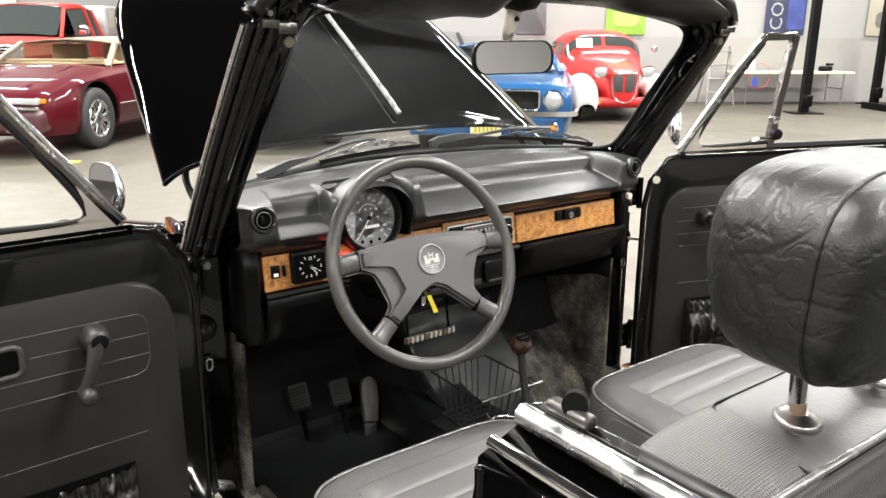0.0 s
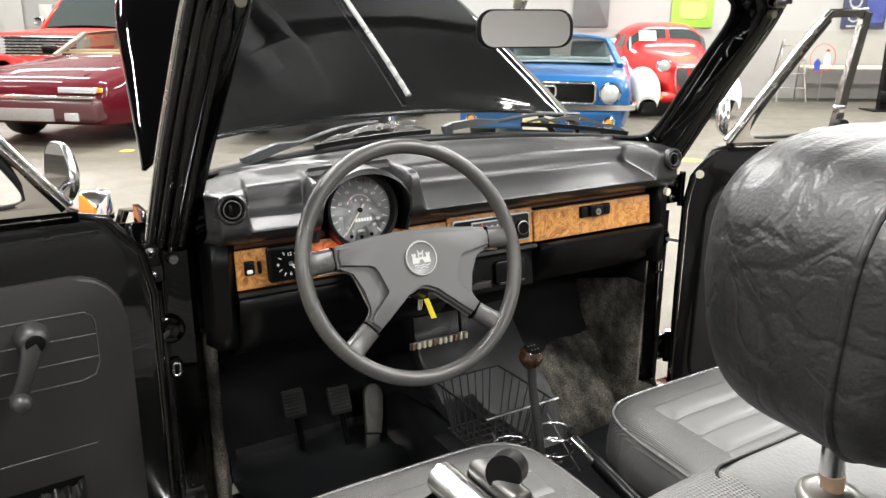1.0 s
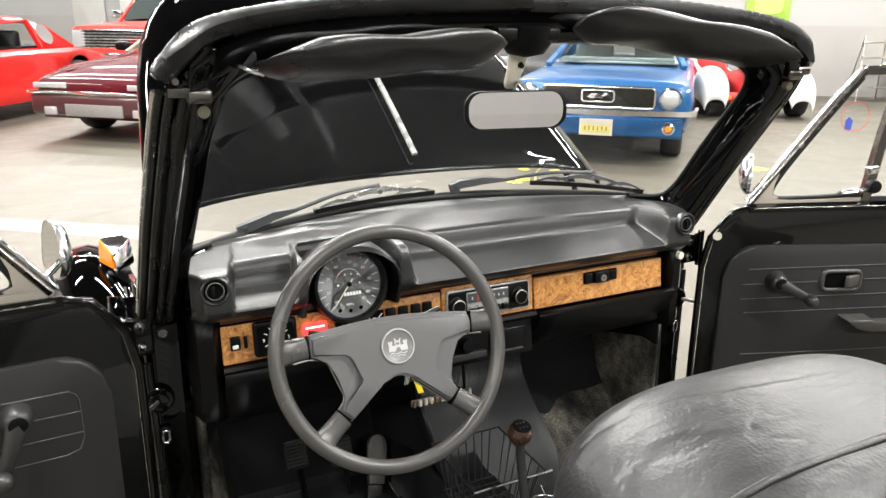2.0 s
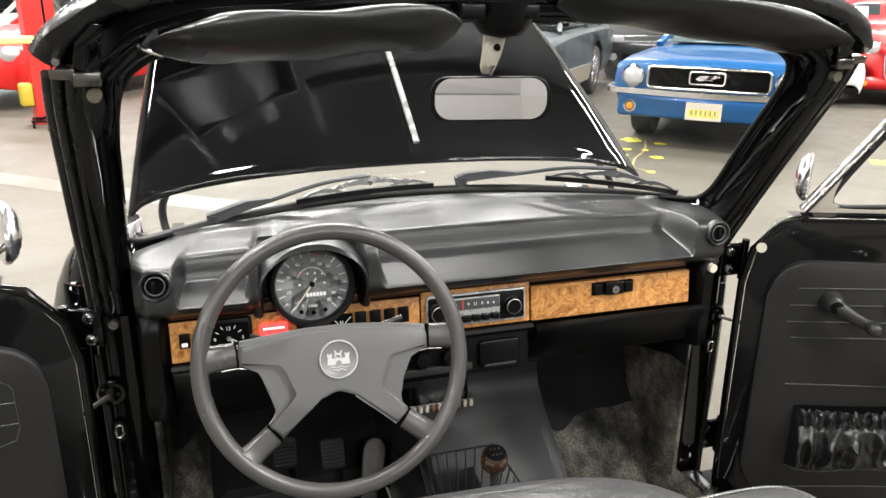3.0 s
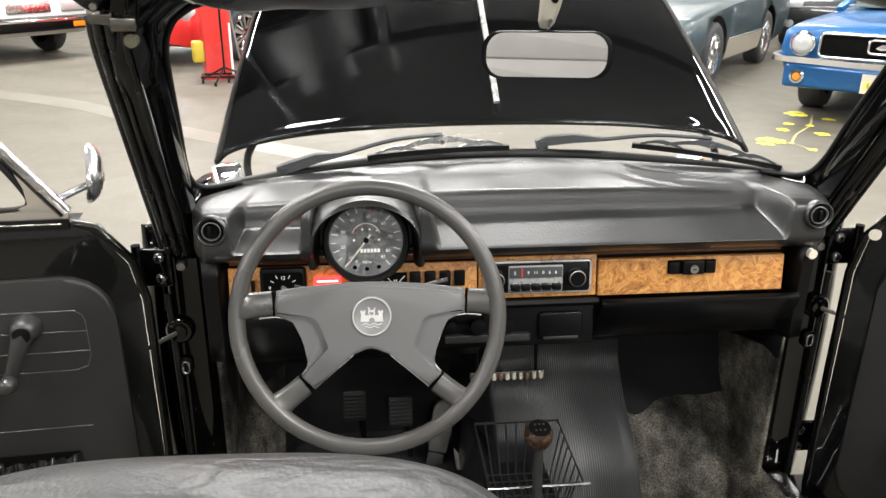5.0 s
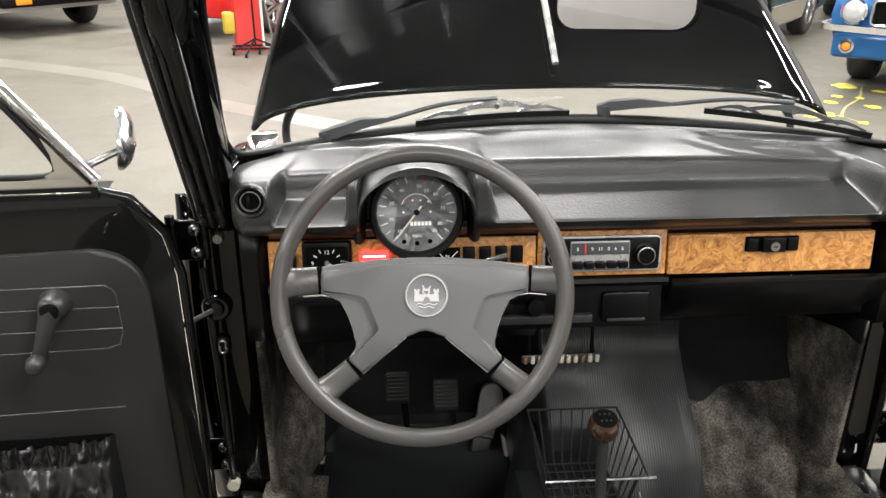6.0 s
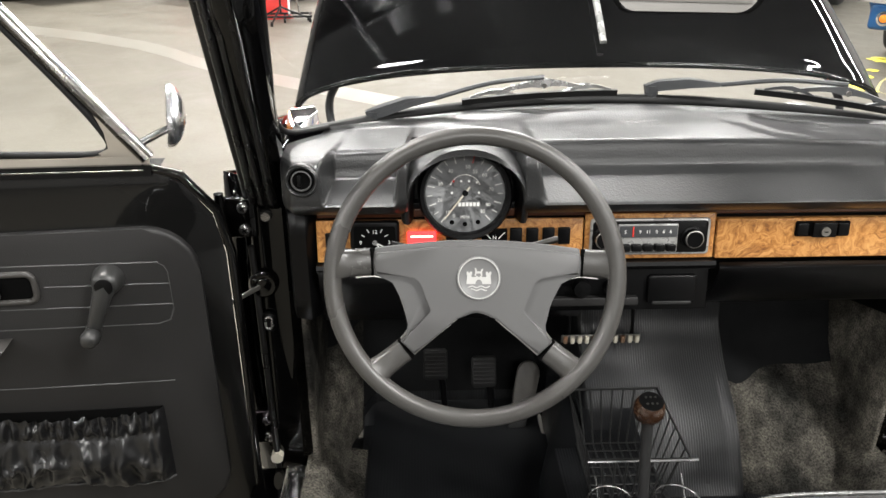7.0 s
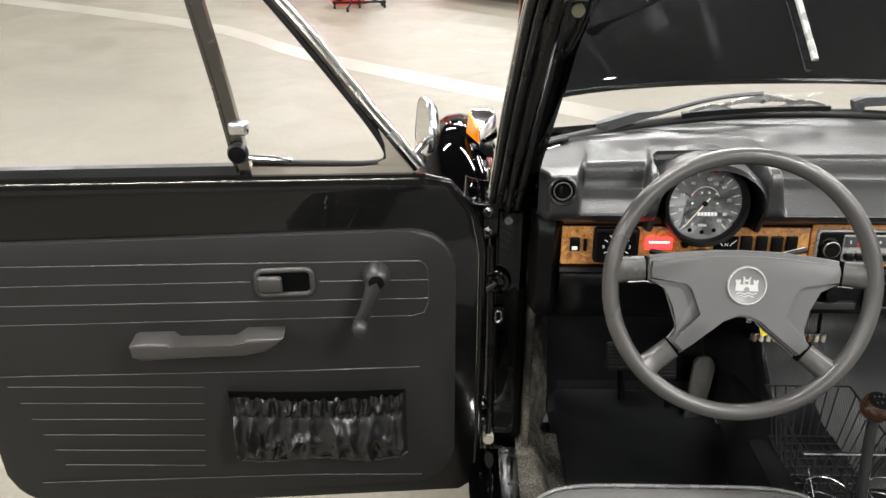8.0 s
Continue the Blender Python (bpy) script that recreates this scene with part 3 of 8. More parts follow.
part("inner_flange", bm, M_PAINT, wframe, "glossy black flange round the glass", 60)
bm = B()
tube(bm, a_line, 0.005, 8)
part("glass_rubber", bm, M_RUBBER, wframe)

# cowl in front of the glass
bm = B()
sheet(bm, [[(x, y_back(x) + dy * (1 - 0.25 * (x / 0.55) ** 2), z - 0.03 * (x / 0.55) ** 2) for dy, z in ((-0.012, 0.966), (0.02, 0.972), (0.05, 0.968), (0.08, 0.95), (0.10, 0.90), (0.11, 0.80))]
           for x in np.linspace(-0.6, 0.6, 17)])
cowl = thick(part("cowl", bm, M_PAINT, car, "glossy black cowl panel"), 0.004)
for i in range(14):
    bm = B()
    box(bm, (-0.12 + i * 0.0185, y_back(0) + 0.055, 0.969), (0.008, 0.03, 0.004), 0.001)
    part("air_slot", bm, M_WELL, cowl)

# bonnet, standing open
prof = [(0.295, 1.048), (0.335, 1.0785), (0.45, 1.158), (0.6, 1.256), (0.8, 1.385), (1.0, 1.490), (1.13, 1.535), (1.2, 1.535)]
edge = [(0.556, 0.365, 0.966), (0.551, 0.405, 0.995), (0.540, 0.50, 1.060), (0.526, 0.62, 1.135), (0.502, 0.80, 1.243), (0.458, 0.98, 1.335), (0.36, 1.11, 1.40), (0.24, 1.18, 1.44)]
pc, ec = curve([(0, y, z) for y, z in prof], 26), curve(edge, 26)


def pressing(x, v):
    """How far a point lies inside the pressed field of its half of the bonnet; v runs up from the lower edge."""
    dx, dv = x - 0.262, 0.020 + 0.024 * smooth(0.36, 0.14, x) - v
    r = 0.05 if dx > 0 else 0.13
    qx, qv = abs(dx) - 0.214 + r, dv + r
    return -(math.hypot(max(qx, 0), max(qv, 0)) + min(max(qx, qv), 0) - r)


rows = []
for k in np.linspace(-1, 1, 161):
    a = abs(k)
    row, run, last = [], 0.0, None
    for p, e in zip(pc, ec):
        x = e.x * (math.sin(a * 1.25) / math.sin(1.25)) * (1 if k >= 0 else -1)
        f = 0.74 * a ** 2 + 0.26 * a ** 4
        q = Vector((x, p.y + (e.y - p.y) * f, p.z + (e.z - p.z) * f))
        run += (q - last).length if last else 0.0
        last = q
        q = q + Vector((0, 0.5, -0.86)) * 0.010 * smooth(0.90, 1.04, a)
        row.append(q + Vector((0, -0.5, 0.86)) * 0.00085 * smooth(0.26, 0.07, run) * smooth(-0.0045 - 0.012 * smooth(0.37, 0.45, abs(x)), 0.005 + 0.012 * smooth(0.37, 0.45, abs(x)), pressing(abs(x), run)))
    rows.append(row)
bm = B()
sheet(bm, rows)
bonnet = thick(part("bonnet", bm, M_PAINT, car, "open glossy black bonnet with a bright centre strip", 50), 0.012, 0)
for line in (rows[0], rows[-1]):
    bm = B()
    tube(bm, line, 0.0055, 8)
    part("edge_trim", bm, M_EDGE, bonnet, "grey rubber edge of the bonnet")
for line in ([r[-1] for r in rows], [r[0] for r in rows]):
    bm = B()
    tube(bm, line, 0.0048, 8)
    part("edge_fold", bm, M_PAINT, bonnet, "folded black front edge of the bonnet")
strip = [p + Vector((0, -0.0115, 0.0175)) for p in pc if p.y > 0.318]
bm = B()
sweep(bm, strip, [(-0.006, -0.002), (0.006, -0.002), (0.005, 0.004), (0, 0.006), (-0.005, 0.004)])
part("centre_strip", bm, M_SILVER, bonnet, "chrome centre strip")
for s in (1, -1):
    bm = B()
    tube(bm, curve([(s * 0.49, 0.36, 0.90), (s * 0.50, 0.40, 0.955), (s * 0.485, 0.43, 0.99), (s * 0.46, 0.44, 1.03)], 4), 0.008, 8)
    part("hinge_arm", bm, M_WIRE, bonnet)

# front wings, nose and lamps
for s in (1, -1):
    bm = B()
    rows = []
    for i in range(15):
        t = i / 14
        y = 0.46 + 0.9 * t
        top = 0.50 + 0.300 * math.sin(math.pi * min(1, 0.18 + 0.82 * t)) ** 0.6
        w = 0.115 + 0.055 * math.sin(math.pi * t)
        rows.append([Vector((s * (0.50 + w * (1 - math.cos(a))), y, 0.28 + (top - 0.28) * math.sin(a) ** 0.7 if a < math.pi / 2 else 0.28 + (top - 0.28) * math.sin(a) ** 0.8))
                     for a in np.linspace(0.001, math.pi * 0.97, 15)])
    sheet(bm, rows)
    wing = thick(part("front_wing", bm, M_PAINT, car, "glossy black rounded front wing", 60), 0.004)
    # turn signal: a chrome wedge with an amber outer face
    bm = B()
    foot = ((0.612, 0.652), (0.642, 0.742), (0.634, 0.800), (0.574, 0.800), (0.564, 0.748))
    crown = ((0.614, 0.664, 0.829), (0.637, 0.745, 0.851), (0.628, 0.785, 0.852), (0.578, 0.785, 0.852), (0.570, 0.752, 0.849))
    vs = [[bm.verts.new((s * x, y, z)) for x, y in foot] for z in (0.782, 0.797)] + [[bm.verts.new((s * x, y, z)) for x, y, z in crown]]
    for a, b in zip(vs, vs[1:]):
        for i in range(5):
            bm.faces.new([a[i], a[(i + 1) % 5], b[(i + 1) % 5], b[i]])
    bm.faces.new(vs[0])
    bm.faces.new(vs[-1])
    bmesh.ops.bevel(bm, geom=list(bm.edges), offset=0.004, segments=2, affect="EDGES", profile=0.5)
    sig = part("turn_signal", bm, M_CHROME, wing, "chrome turn signal housing with amber lens")
    part("rubber_base", box(B(), (s * 0.604, 0.735, 0.760), (0.055, 0.11, 0.05), 0.008), M_RUBBER, sig)
    bm = B()
    low, high = [Vector((s * x, y, 0.800)) for x, y in foot[:2]], [Vector((s * x, y, z)) for x, y, z in crown[:2]]
    out = Vector((s * 0.95, -0.31, 0.0))
    vs = [bm.verts.new(p + out * d) for d in (-0.002, 0.004) for p in (low[0].lerp(low[1], 0.07), low[1].lerp(low[0], 0.05), high[0].lerp(high[1], 0.07), high[1].lerp(high[0], 0.05))]
    for f in ((0, 1, 3, 2), (4, 5, 7, 6), (0, 1, 5, 4), (2, 3, 7, 6), (0, 2, 6, 4), (1, 3, 7, 5)):
        bm.faces.new([vs[k] for k in f])
    part("lens", bm, M_AMBER, sig, "amber lens")
    bm = B()
    sheet(bm, [[Vector((s * x, y, z)) for y, z in ((0.50, 0.82), (0.7, 0.80), (1.05, 0.74), (1.25, 0.62), (1.32, 0.45))] for x in (0.48, 0.51)])
    thick(part("bay_rim", bm, M_PAINT, car), 0.004)
bm = B()
sheet(bm, [[Vector((x, 1.22 - 0.1 * (x / 0.47) ** 2 + dy, z)) for dy, z in ((0, 0.68), (0.06, 0.66), (0.1, 0.55), (0.09, 0.4))] for x in np.linspace(-0.47, 0.47, 9)])
thick(part("nose", bm, M_PAINT, car), 0.004)
bm = B()
box(bm, (0, 0.90, 0.42), (0.94, 0.66, 0.04))
part("luggage_floor", bm, M_WELL, car)
# rear body: quarter panels, tail
for s in (1, -1):
    bm = B()
    sheet(bm, [[Vector((s * x, y, z)) for x, z in ((0.555, 0.92), (0.60, 0.935), (0.655, 0.915), (0.672, 0.80), (0.68, 0.6), (0.66, 0.33))] for y in (-0.815, -1.0, -1.4, -1.9)])
    quarter = thick(part("quarter_panel", bm, M_PAINT, car, "glossy black rear quarter panel"), 0.01)
    bm = B()
    box(bm, (s * 0.612, -0.822, 0.62), (0.10, 0.012, 0.58), 0.004)
    part("lock_post", bm, M_PAINT, quarter)
    for x, z, r, mt in ((0.607, 0.942, 0.011, M_BRUSH), (0.642, 0.926, 0.007, M_CHROME), (0.578, 0.938, 0.009, M_SEAL)):
        bm = B()
        tube(bm, [(s * x, -0.818, z), (s * x, -1.0, z + 0.002), (s * x, -1.6, z - 0.01)], r, 10)
        part("belt_moulding", bm, mt, quarter, "bright metal belt moulding" if mt is not M_SEAL else "rubber window seal")
    bm = B()
    tube(bm, [(s * 0.676, -0.83, 0.865), (s * 0.676, -1.9, 0.85)], 0.004, 6)
    part("side_trim", bm, M_CHROME, quarter)
    bm = B()
    box(bm, (s * 0.592, -0.862, 0.957), (0.016, 0.05, 0.012), 0.004)
    br = part("roof_bracket", bm, M_BOLT, quarter, "dark steel roof bracket with a black knob")
    part("knob", cyl(B(), (s * 0.580, -0.857, 0.962), (s * 0.594, -0.868, 0.967), 0.0115, seg=16), M_DARK, br)
    bm = B()
    lathe(bm, [(0.2, -0.01), (0.32, 0.0), (0.325, 0.03), (0.325, 0.13), (0.31, 0.16), (0.2, 0.16)], plane((s * 0.56, -1.62, 0.325), (0, s, 0), (0, 0, 1)), 32)
    wheel = part("wheel", bm, M_TYRE, car)
    lathe(bm := B(), [(0.2, 0.10), (0.195, 0.15), (0.15, 0.14), (0.13, 0.155), (0.0, 0.165)], plane((s * 0.56, -1.62, 0.325), (0, s, 0), (0, 0, 1)), 32)
    part("rim", bm, M_BRUSH, wheel)
    bm = B()
    lathe(bm, [(0.2, -0.01), (0.32, 0.0), (0.325, 0.03), (0.325, 0.13), (0.31, 0.16), (0.2, 0.16)], plane((s * 0.54, 0.92, 0.325), (0, s, 0), (0, 0, 1)), 32)
    wheel = part("wheel", bm, M_TYRE, car)
    lathe(bm := B(), [(0.2, 0.10), (0.195, 0.15), (0.15, 0.14), (0.13, 0.155), (0.0, 0.165)], plane((s * 0.54, 0.92, 0.325), (0, s, 0), (0, 0, 1)), 32)
    part("rim", bm, M_BRUSH, wheel)
    bm = B()
    rows = []
    for t in np.linspace(0, 1, 19):
        top = 0.34 + 0.43 * math.sin(math.pi * (0.04 + 0.92 * t)) ** 0.55
        w = 0.05 + 0.045 * math.sin(math.pi * t)
        rows.append([Vector((s * (0.60 + w * (1 - math.cos(a))), -1.14 - 1.02 * t, 0.30 + (top - 0.30) * math.sin(a) ** 0.6)) for a in np.linspace(0.001, math.pi * 0.96, 15)])
    sheet(bm, rows)
    thick(part("rear_wing", bm, M_PAINT, car, "glossy black rounded rear wing", 60), 0.004)
bm = B()
sheet(bm, [[Vector((x * k, y + 0.22 * (x / 0.6) ** 2 * (1 - k) * 2, z - 0.14 * (x / 0.6) ** 2)) for y, z, k in ((-1.65, 0.94, 1.0), (-1.85, 0.925, 1.0), (-2.1, 0.875, 0.97), (-2.35, 0.77, 0.90), (-2.55, 0.63, 0.80), (-2.68, 0.48, 0.72), (-2.71, 0.35, 0.68))] for x in np.linspace(-0.6, 0.6, 21)])
thick(part("tail", bm, M_PAINT, car), 0.005)
bm = B()
box(bm, (0, -1.72, 1.0), (1.1, 0.3, 0.14), 0.05, seg=3)
part("folded_roof", bm, M_FELT, car, "black cloth roof folded down")
for cy, cz, sy, sz in ((-1.35, 0.5, 0.42, 0.14), (-1.58, 0.72, 0.14, 0.44)):
    bm = B()
    box(bm, (0, cy, cz), (1.0, sy, sz), 0.04, seg=3)
    part("rear_bench", bm, M_SEAT, car)

# cabin floor, tunnel, footwell
bm = B()
box(bm, (0, -0.75, 0.255), (1.12, 2.0, 0.03))
part("floor_pan", bm, M_MAT, car)


TOE_Z, TOE_Y = (0.265, 0.30, 0.36, 0.395, 0.43, 0.46, 0.52, 0.65, 0.85), (0.055, 0.07, 0.118, 0.155, 0.20, 0.238, 0.285, 0.33, 0.34)


def toe(x, z):
    """The front wall of the footwell: deep at the pedals, sloping and humped on the passenger's side."""
    driver = 0.44 - 0.06 * smooth(0.5, 0.75, z) - 0.09 * (1 - smooth(0.26, 0.50, z)) - 0.21 * smooth(-0.42, -0.52, x) * smooth(0.62, 0.40, z)
    lift = 0.24 * max(0, x - 0.30)
    hump = 0.02 * smooth(0.26, 0.32, x) * smooth(0.46, 0.40, z) + 0.012 * noise.noise(Vector((x * 9, z * 9, 2.0)))
    other = float(np.interp(z + lift, TOE_Z, TOE_Y)) - hump
    k = smooth(-0.07, 0.0, x)
    return driver * (1 - k) + other * k


for x0, x1, mt, lab in ((-0.55, -0.455, M_CARPET, "worn charcoal carpet in the footwell"), (-0.455, 0.275, M_FELT_SHADE, "black felt on the footwell's front wall"), (0.275, 0.55, M_CARPET, "worn charcoal carpet in the footwell")):
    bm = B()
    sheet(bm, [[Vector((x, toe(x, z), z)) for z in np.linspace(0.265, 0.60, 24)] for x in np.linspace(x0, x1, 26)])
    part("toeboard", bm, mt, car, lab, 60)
# black sheet that stands in for the dashboard's shade on the front wall
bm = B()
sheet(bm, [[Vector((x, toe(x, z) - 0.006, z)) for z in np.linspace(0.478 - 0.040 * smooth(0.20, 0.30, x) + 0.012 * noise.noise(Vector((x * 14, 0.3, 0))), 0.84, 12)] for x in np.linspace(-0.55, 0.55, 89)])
part("firewall_board", bm, M_FELT_SHADE, car, "black sheet standing in for the dashboard's shade above the carpet", 60)
for s in (1, -1):
    bm = B()
    sheet(bm, [[Vector((s * (0.528 + 0.006 * math.sin(9 * y)), y, z)) for z in np.linspace(0.27, 0.70, 8)] for y in np.linspace(0.065, 0.5, 9)])
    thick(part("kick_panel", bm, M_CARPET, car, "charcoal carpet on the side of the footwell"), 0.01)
    # the same painted shade on the side, its edge sloping on the passenger's
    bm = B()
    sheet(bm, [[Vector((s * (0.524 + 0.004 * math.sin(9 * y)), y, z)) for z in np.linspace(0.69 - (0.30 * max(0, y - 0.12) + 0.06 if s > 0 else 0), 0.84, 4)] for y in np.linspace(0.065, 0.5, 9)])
    thick(part("side_board", bm, M_FELT_SHADE, car, "black sheet standing in for the dashboard's shade above the carpet"), 0.006)
    bm = B()
    sheet(bm, [[Vector((s * x, y, z)) for x, z in ((0.42, 0.272), (0.475, 0.285), (0.495, 0.33), (0.515, 0.355), (0.545, 0.36))] for y in np.linspace(0.2, -0.8, 11)])
    part("heater_channel", bm, M_CARPET, car, "charcoal carpet along the sill")
    bm = B()
    box(bm, (s * 0.59, -0.37, 0.325), (0.10, 0.88, 0.06), 0.012)
    sill = part("sill", bm, M_PAINT, car)
    bm = B()
    box(bm, (s * 0.563, -0.37, 0.36), (0.036, 0.86, 0.006), 0.002)
    part("sill_strip", bm, M_BRUSH, sill, "worn metal sill strip")
# ribbed mats: tunnel, its rise to the front, and the two foot mats


def ribbed(x0, x1, line, pitch=0.0048, depth=0.0008):
    n = int((x1 - x0) / pitch)
    rows = []
    for i in range(2 * n + 1):
        x = x0 + (x1 - x0) * i / (2 * n)
        rows.append([Vector((x, y, z + (depth if i % 2 else 0))) for y, z in line])
    bm = B()
    sheet(bm, rows)
    return bm


bm = B()
sheet(bm, [[Vector((x * k, y, 0.34 + z)) for x, z in ((-0.12, -0.08), (-0.105, 0.02), (-0.07, 0.045), (0.07, 0.045), (0.105, 0.02), (0.12, -0.08))] for y, k in ((-1.3, 1.0), (0.0, 1.0), (0.1, 0.85), (0.2, 0.55), (0.42, 0.5))])
part("tunnel", bm, M_MAT, car, "black rubber covered centre tunnel")


def toe_ribs(x0, x1, floor_z, y_front, z1, pitch=0.0048, depth=0.0008):
    """A ribbed mat that runs along the floor or the tunnel and up the front wall."""
    n = int((x1 - x0) / pitch)
    rows = []
    for i in range(2 * n + 1):
        x = x0 + (x1 - x0) * i / (2 * n)
        d = depth if i % 2 else 0
        row = [Vector((x, y, floor_z + d)) for y in (-0.6, -0.2, y_front)]
        row += [Vector((x, min(toe(x, z) - 0.008 - d, 0.40), z + 0.004)) for z in np.linspace(floor_z + 0.012, z1, 18)]
        rows.append(row)
    bm = B()
    sheet(bm, rows)
    return bm


part("tunnel_mat", toe_ribs(-0.02, 0.085, 0.388, 0.11, 0.56), M_MAT, car, "black ribbed rubber mat", 20)
part("tunnel_mat", ribbed(-0.085, -0.02, [(-0.6, 0.388), (0.06, 0.388)]), M_MAT, car, "black ribbed rubber mat", 20)
part("toe_mat", toe_ribs(0.085, 0.285, 0.277, 0.045, 0.56), M_MAT, car, "black ribbed rubber mat", 20)
part("foot_mat", toe_ribs(-0.455, -0.075, 0.277, 0.28, 0.31, 0.006, 0.0006), M_MAT, car, "black ribbed rubber mat", 20)
part("foot_mat", ribbed(0.285, 0.45, [(-0.55, 0.277), (-0.1, 0.277), (0.05, 0.28)]), M_MAT, car, "black ribbed rubber mat", 20)

# body side between the door post and the wing
for s in (1, -1):
    bm = B()
    sheet(bm, [[Vector((s * (x + 0.012 * math.sin(math.pi * k)), y, 0.30 + (zt - 0.30) * k)) for x, y, zt in ((0.606, 0.108, 0.915), (0.628, 0.114, 0.915), (0.650, 0.138, 0.912), (0.652, 0.25, 0.875), (0.645, 0.40, 0.80), (0.62, 0.52, 0.74))] for k in np.linspace(0, 1, 8)])
    thick(part("side_panel", bm, M_PAINT, car, "glossy black body side ahead of the door"), 0.005)

# A posts with hinges, check straps and switches
PY = 0.086
for s in (1, -1):
    bm = B()
    rows = []
    for z in np.linspace(0.32, 0.93, 14):
        k = (z - 0.32) / 0.61
        rows.append([Vector((s * x, y + 0.012 * k, z)) for x, y in ((0.533, 0.135), (0.539, 0.095), (0.552, 0.080), (0.560, PY - 0.006), (0.588, PY - 0.004), (0.594, PY - 0.006), (0.606, PY), (0.612, 0.098), (0.613, 0.118), (0.614, 0.18))])
    sheet(bm, rows)
    post = thick(part("door_post", bm, M_JAMB, car, "glossy black door post with worn paint"), 0.01)
    for z in (0.850, 0.43):
        bm = B()
        box(bm, (s * 0.622, PY + 0.004, z), (0.060, 0.012, 0.070), 0.004)
        hinge = part("hinge", bm, M_JAMB, post)
        for dz in (0.019, -0.019):
            sm = plane((s * 0.612, PY - 0.002, z + dz), (1, 0, 0), (0, 0, 1))
            lathe(bm := B(), [(0.0095, 0.0), (0.009, 0.004), (0.0075, 0.006), (0.0, 0.007)], sm, 18)
            screw = part("screw", bm, M_SCREW, hinge)
            for turn in (35, 125):
                bm = B()
                box(bm, (0, 0, 0.0065), (0.009, 0.002, 0.002))
                bmesh.ops.transform(bm, matrix=sm @ Matrix.Rotation(radians(turn), 4, "Z"), verts=bm.verts)
                part("cross_slot", bm, M_WELL, screw)
        part("hinge_pin", cyl(B(), (s * 0.648, PY - 0.002, z - 0.043), (s * 0.648, PY - 0.002, z + 0.043), 0.008, seg=12), M_JAMB, hinge)
    part("screw", cyl(B(), (s * 0.577, PY + 0.004, 0.853), (s * 0.577, PY - 0.006, 0.853), 0.0095, 0.0075, seg=16), M_SCREW, post)
    # rubber boot of the check strap, and the strap to the door's edge
    lathe(bm := B(), [(0.025, 0), (0.0245, 0.006), (0.020, 0.010), (0.014, 0.009), (0.012, 0.013), (0.0, 0.014)], plane((s * 0.592, PY, 0.731), (1, 0, 0), (0, 0, 1)), 22)
    check = part("check_boot", bm, M_JAMB, post)
    bm = B()
    sweep(bm, [(s * 0.592, PY - 0.008, 0.731), (s * 0.612, PY - 0.028, 0.728), (s * 0.632, PY - 0.046, 0.724), (s * 0.642, PY - 0.055, 0.722)], ring(0.0022, 6, 0.0045))
    part("check_strap", bm, M_STEEL, check, "worn steel door check strap")
    bm = B()
    prism(bm, rrect(0.023, 0.036, 0.009), plane((s * 0.589, PY - 0.002, 0.659), (1, 0, 0), (0, 0, 1)), 0.006, 0.002)
    sw = part("courtesy_switch", bm, M_DARK, post)
    bm = B()
    tube(bm, [plane((s * 0.589, PY - 0.009, 0.659), (1, 0, 0), (0, 0, 1)) @ Vector((x, y, 0)) for x, y in rrect(0.0115, 0.023, 0.005)], 0.0024, 8, closed=True, up=(0, 1, 0))
    part("button", bm, M_BRUSH, sw, "bright metal switch collar")
    part("plug", cyl(B(), (s * 0.604, PY, 0.46), (s * 0.604, PY - 0.010, 0.46), 0.008, seg=14), M_JAMB, post)
    bm = B()
    tube(bm, [(s * 0.606, PY, 0.80), (s * 0.603, PY - 0.004, 0.6), (s * 0.600, PY - 0.008, 0.33)], 0.006, 8)
    part("post_seal", bm, M_SEAL, post, "aged rubber door seal")
    if s < 0:
        part("rubber_stop", cyl(B(), (s * 0.600, PY, 0.372), (s * 0.600, PY - 0.018, 0.372), 0.011, seg=16), M_CREAM, post, "cream rubber stop")

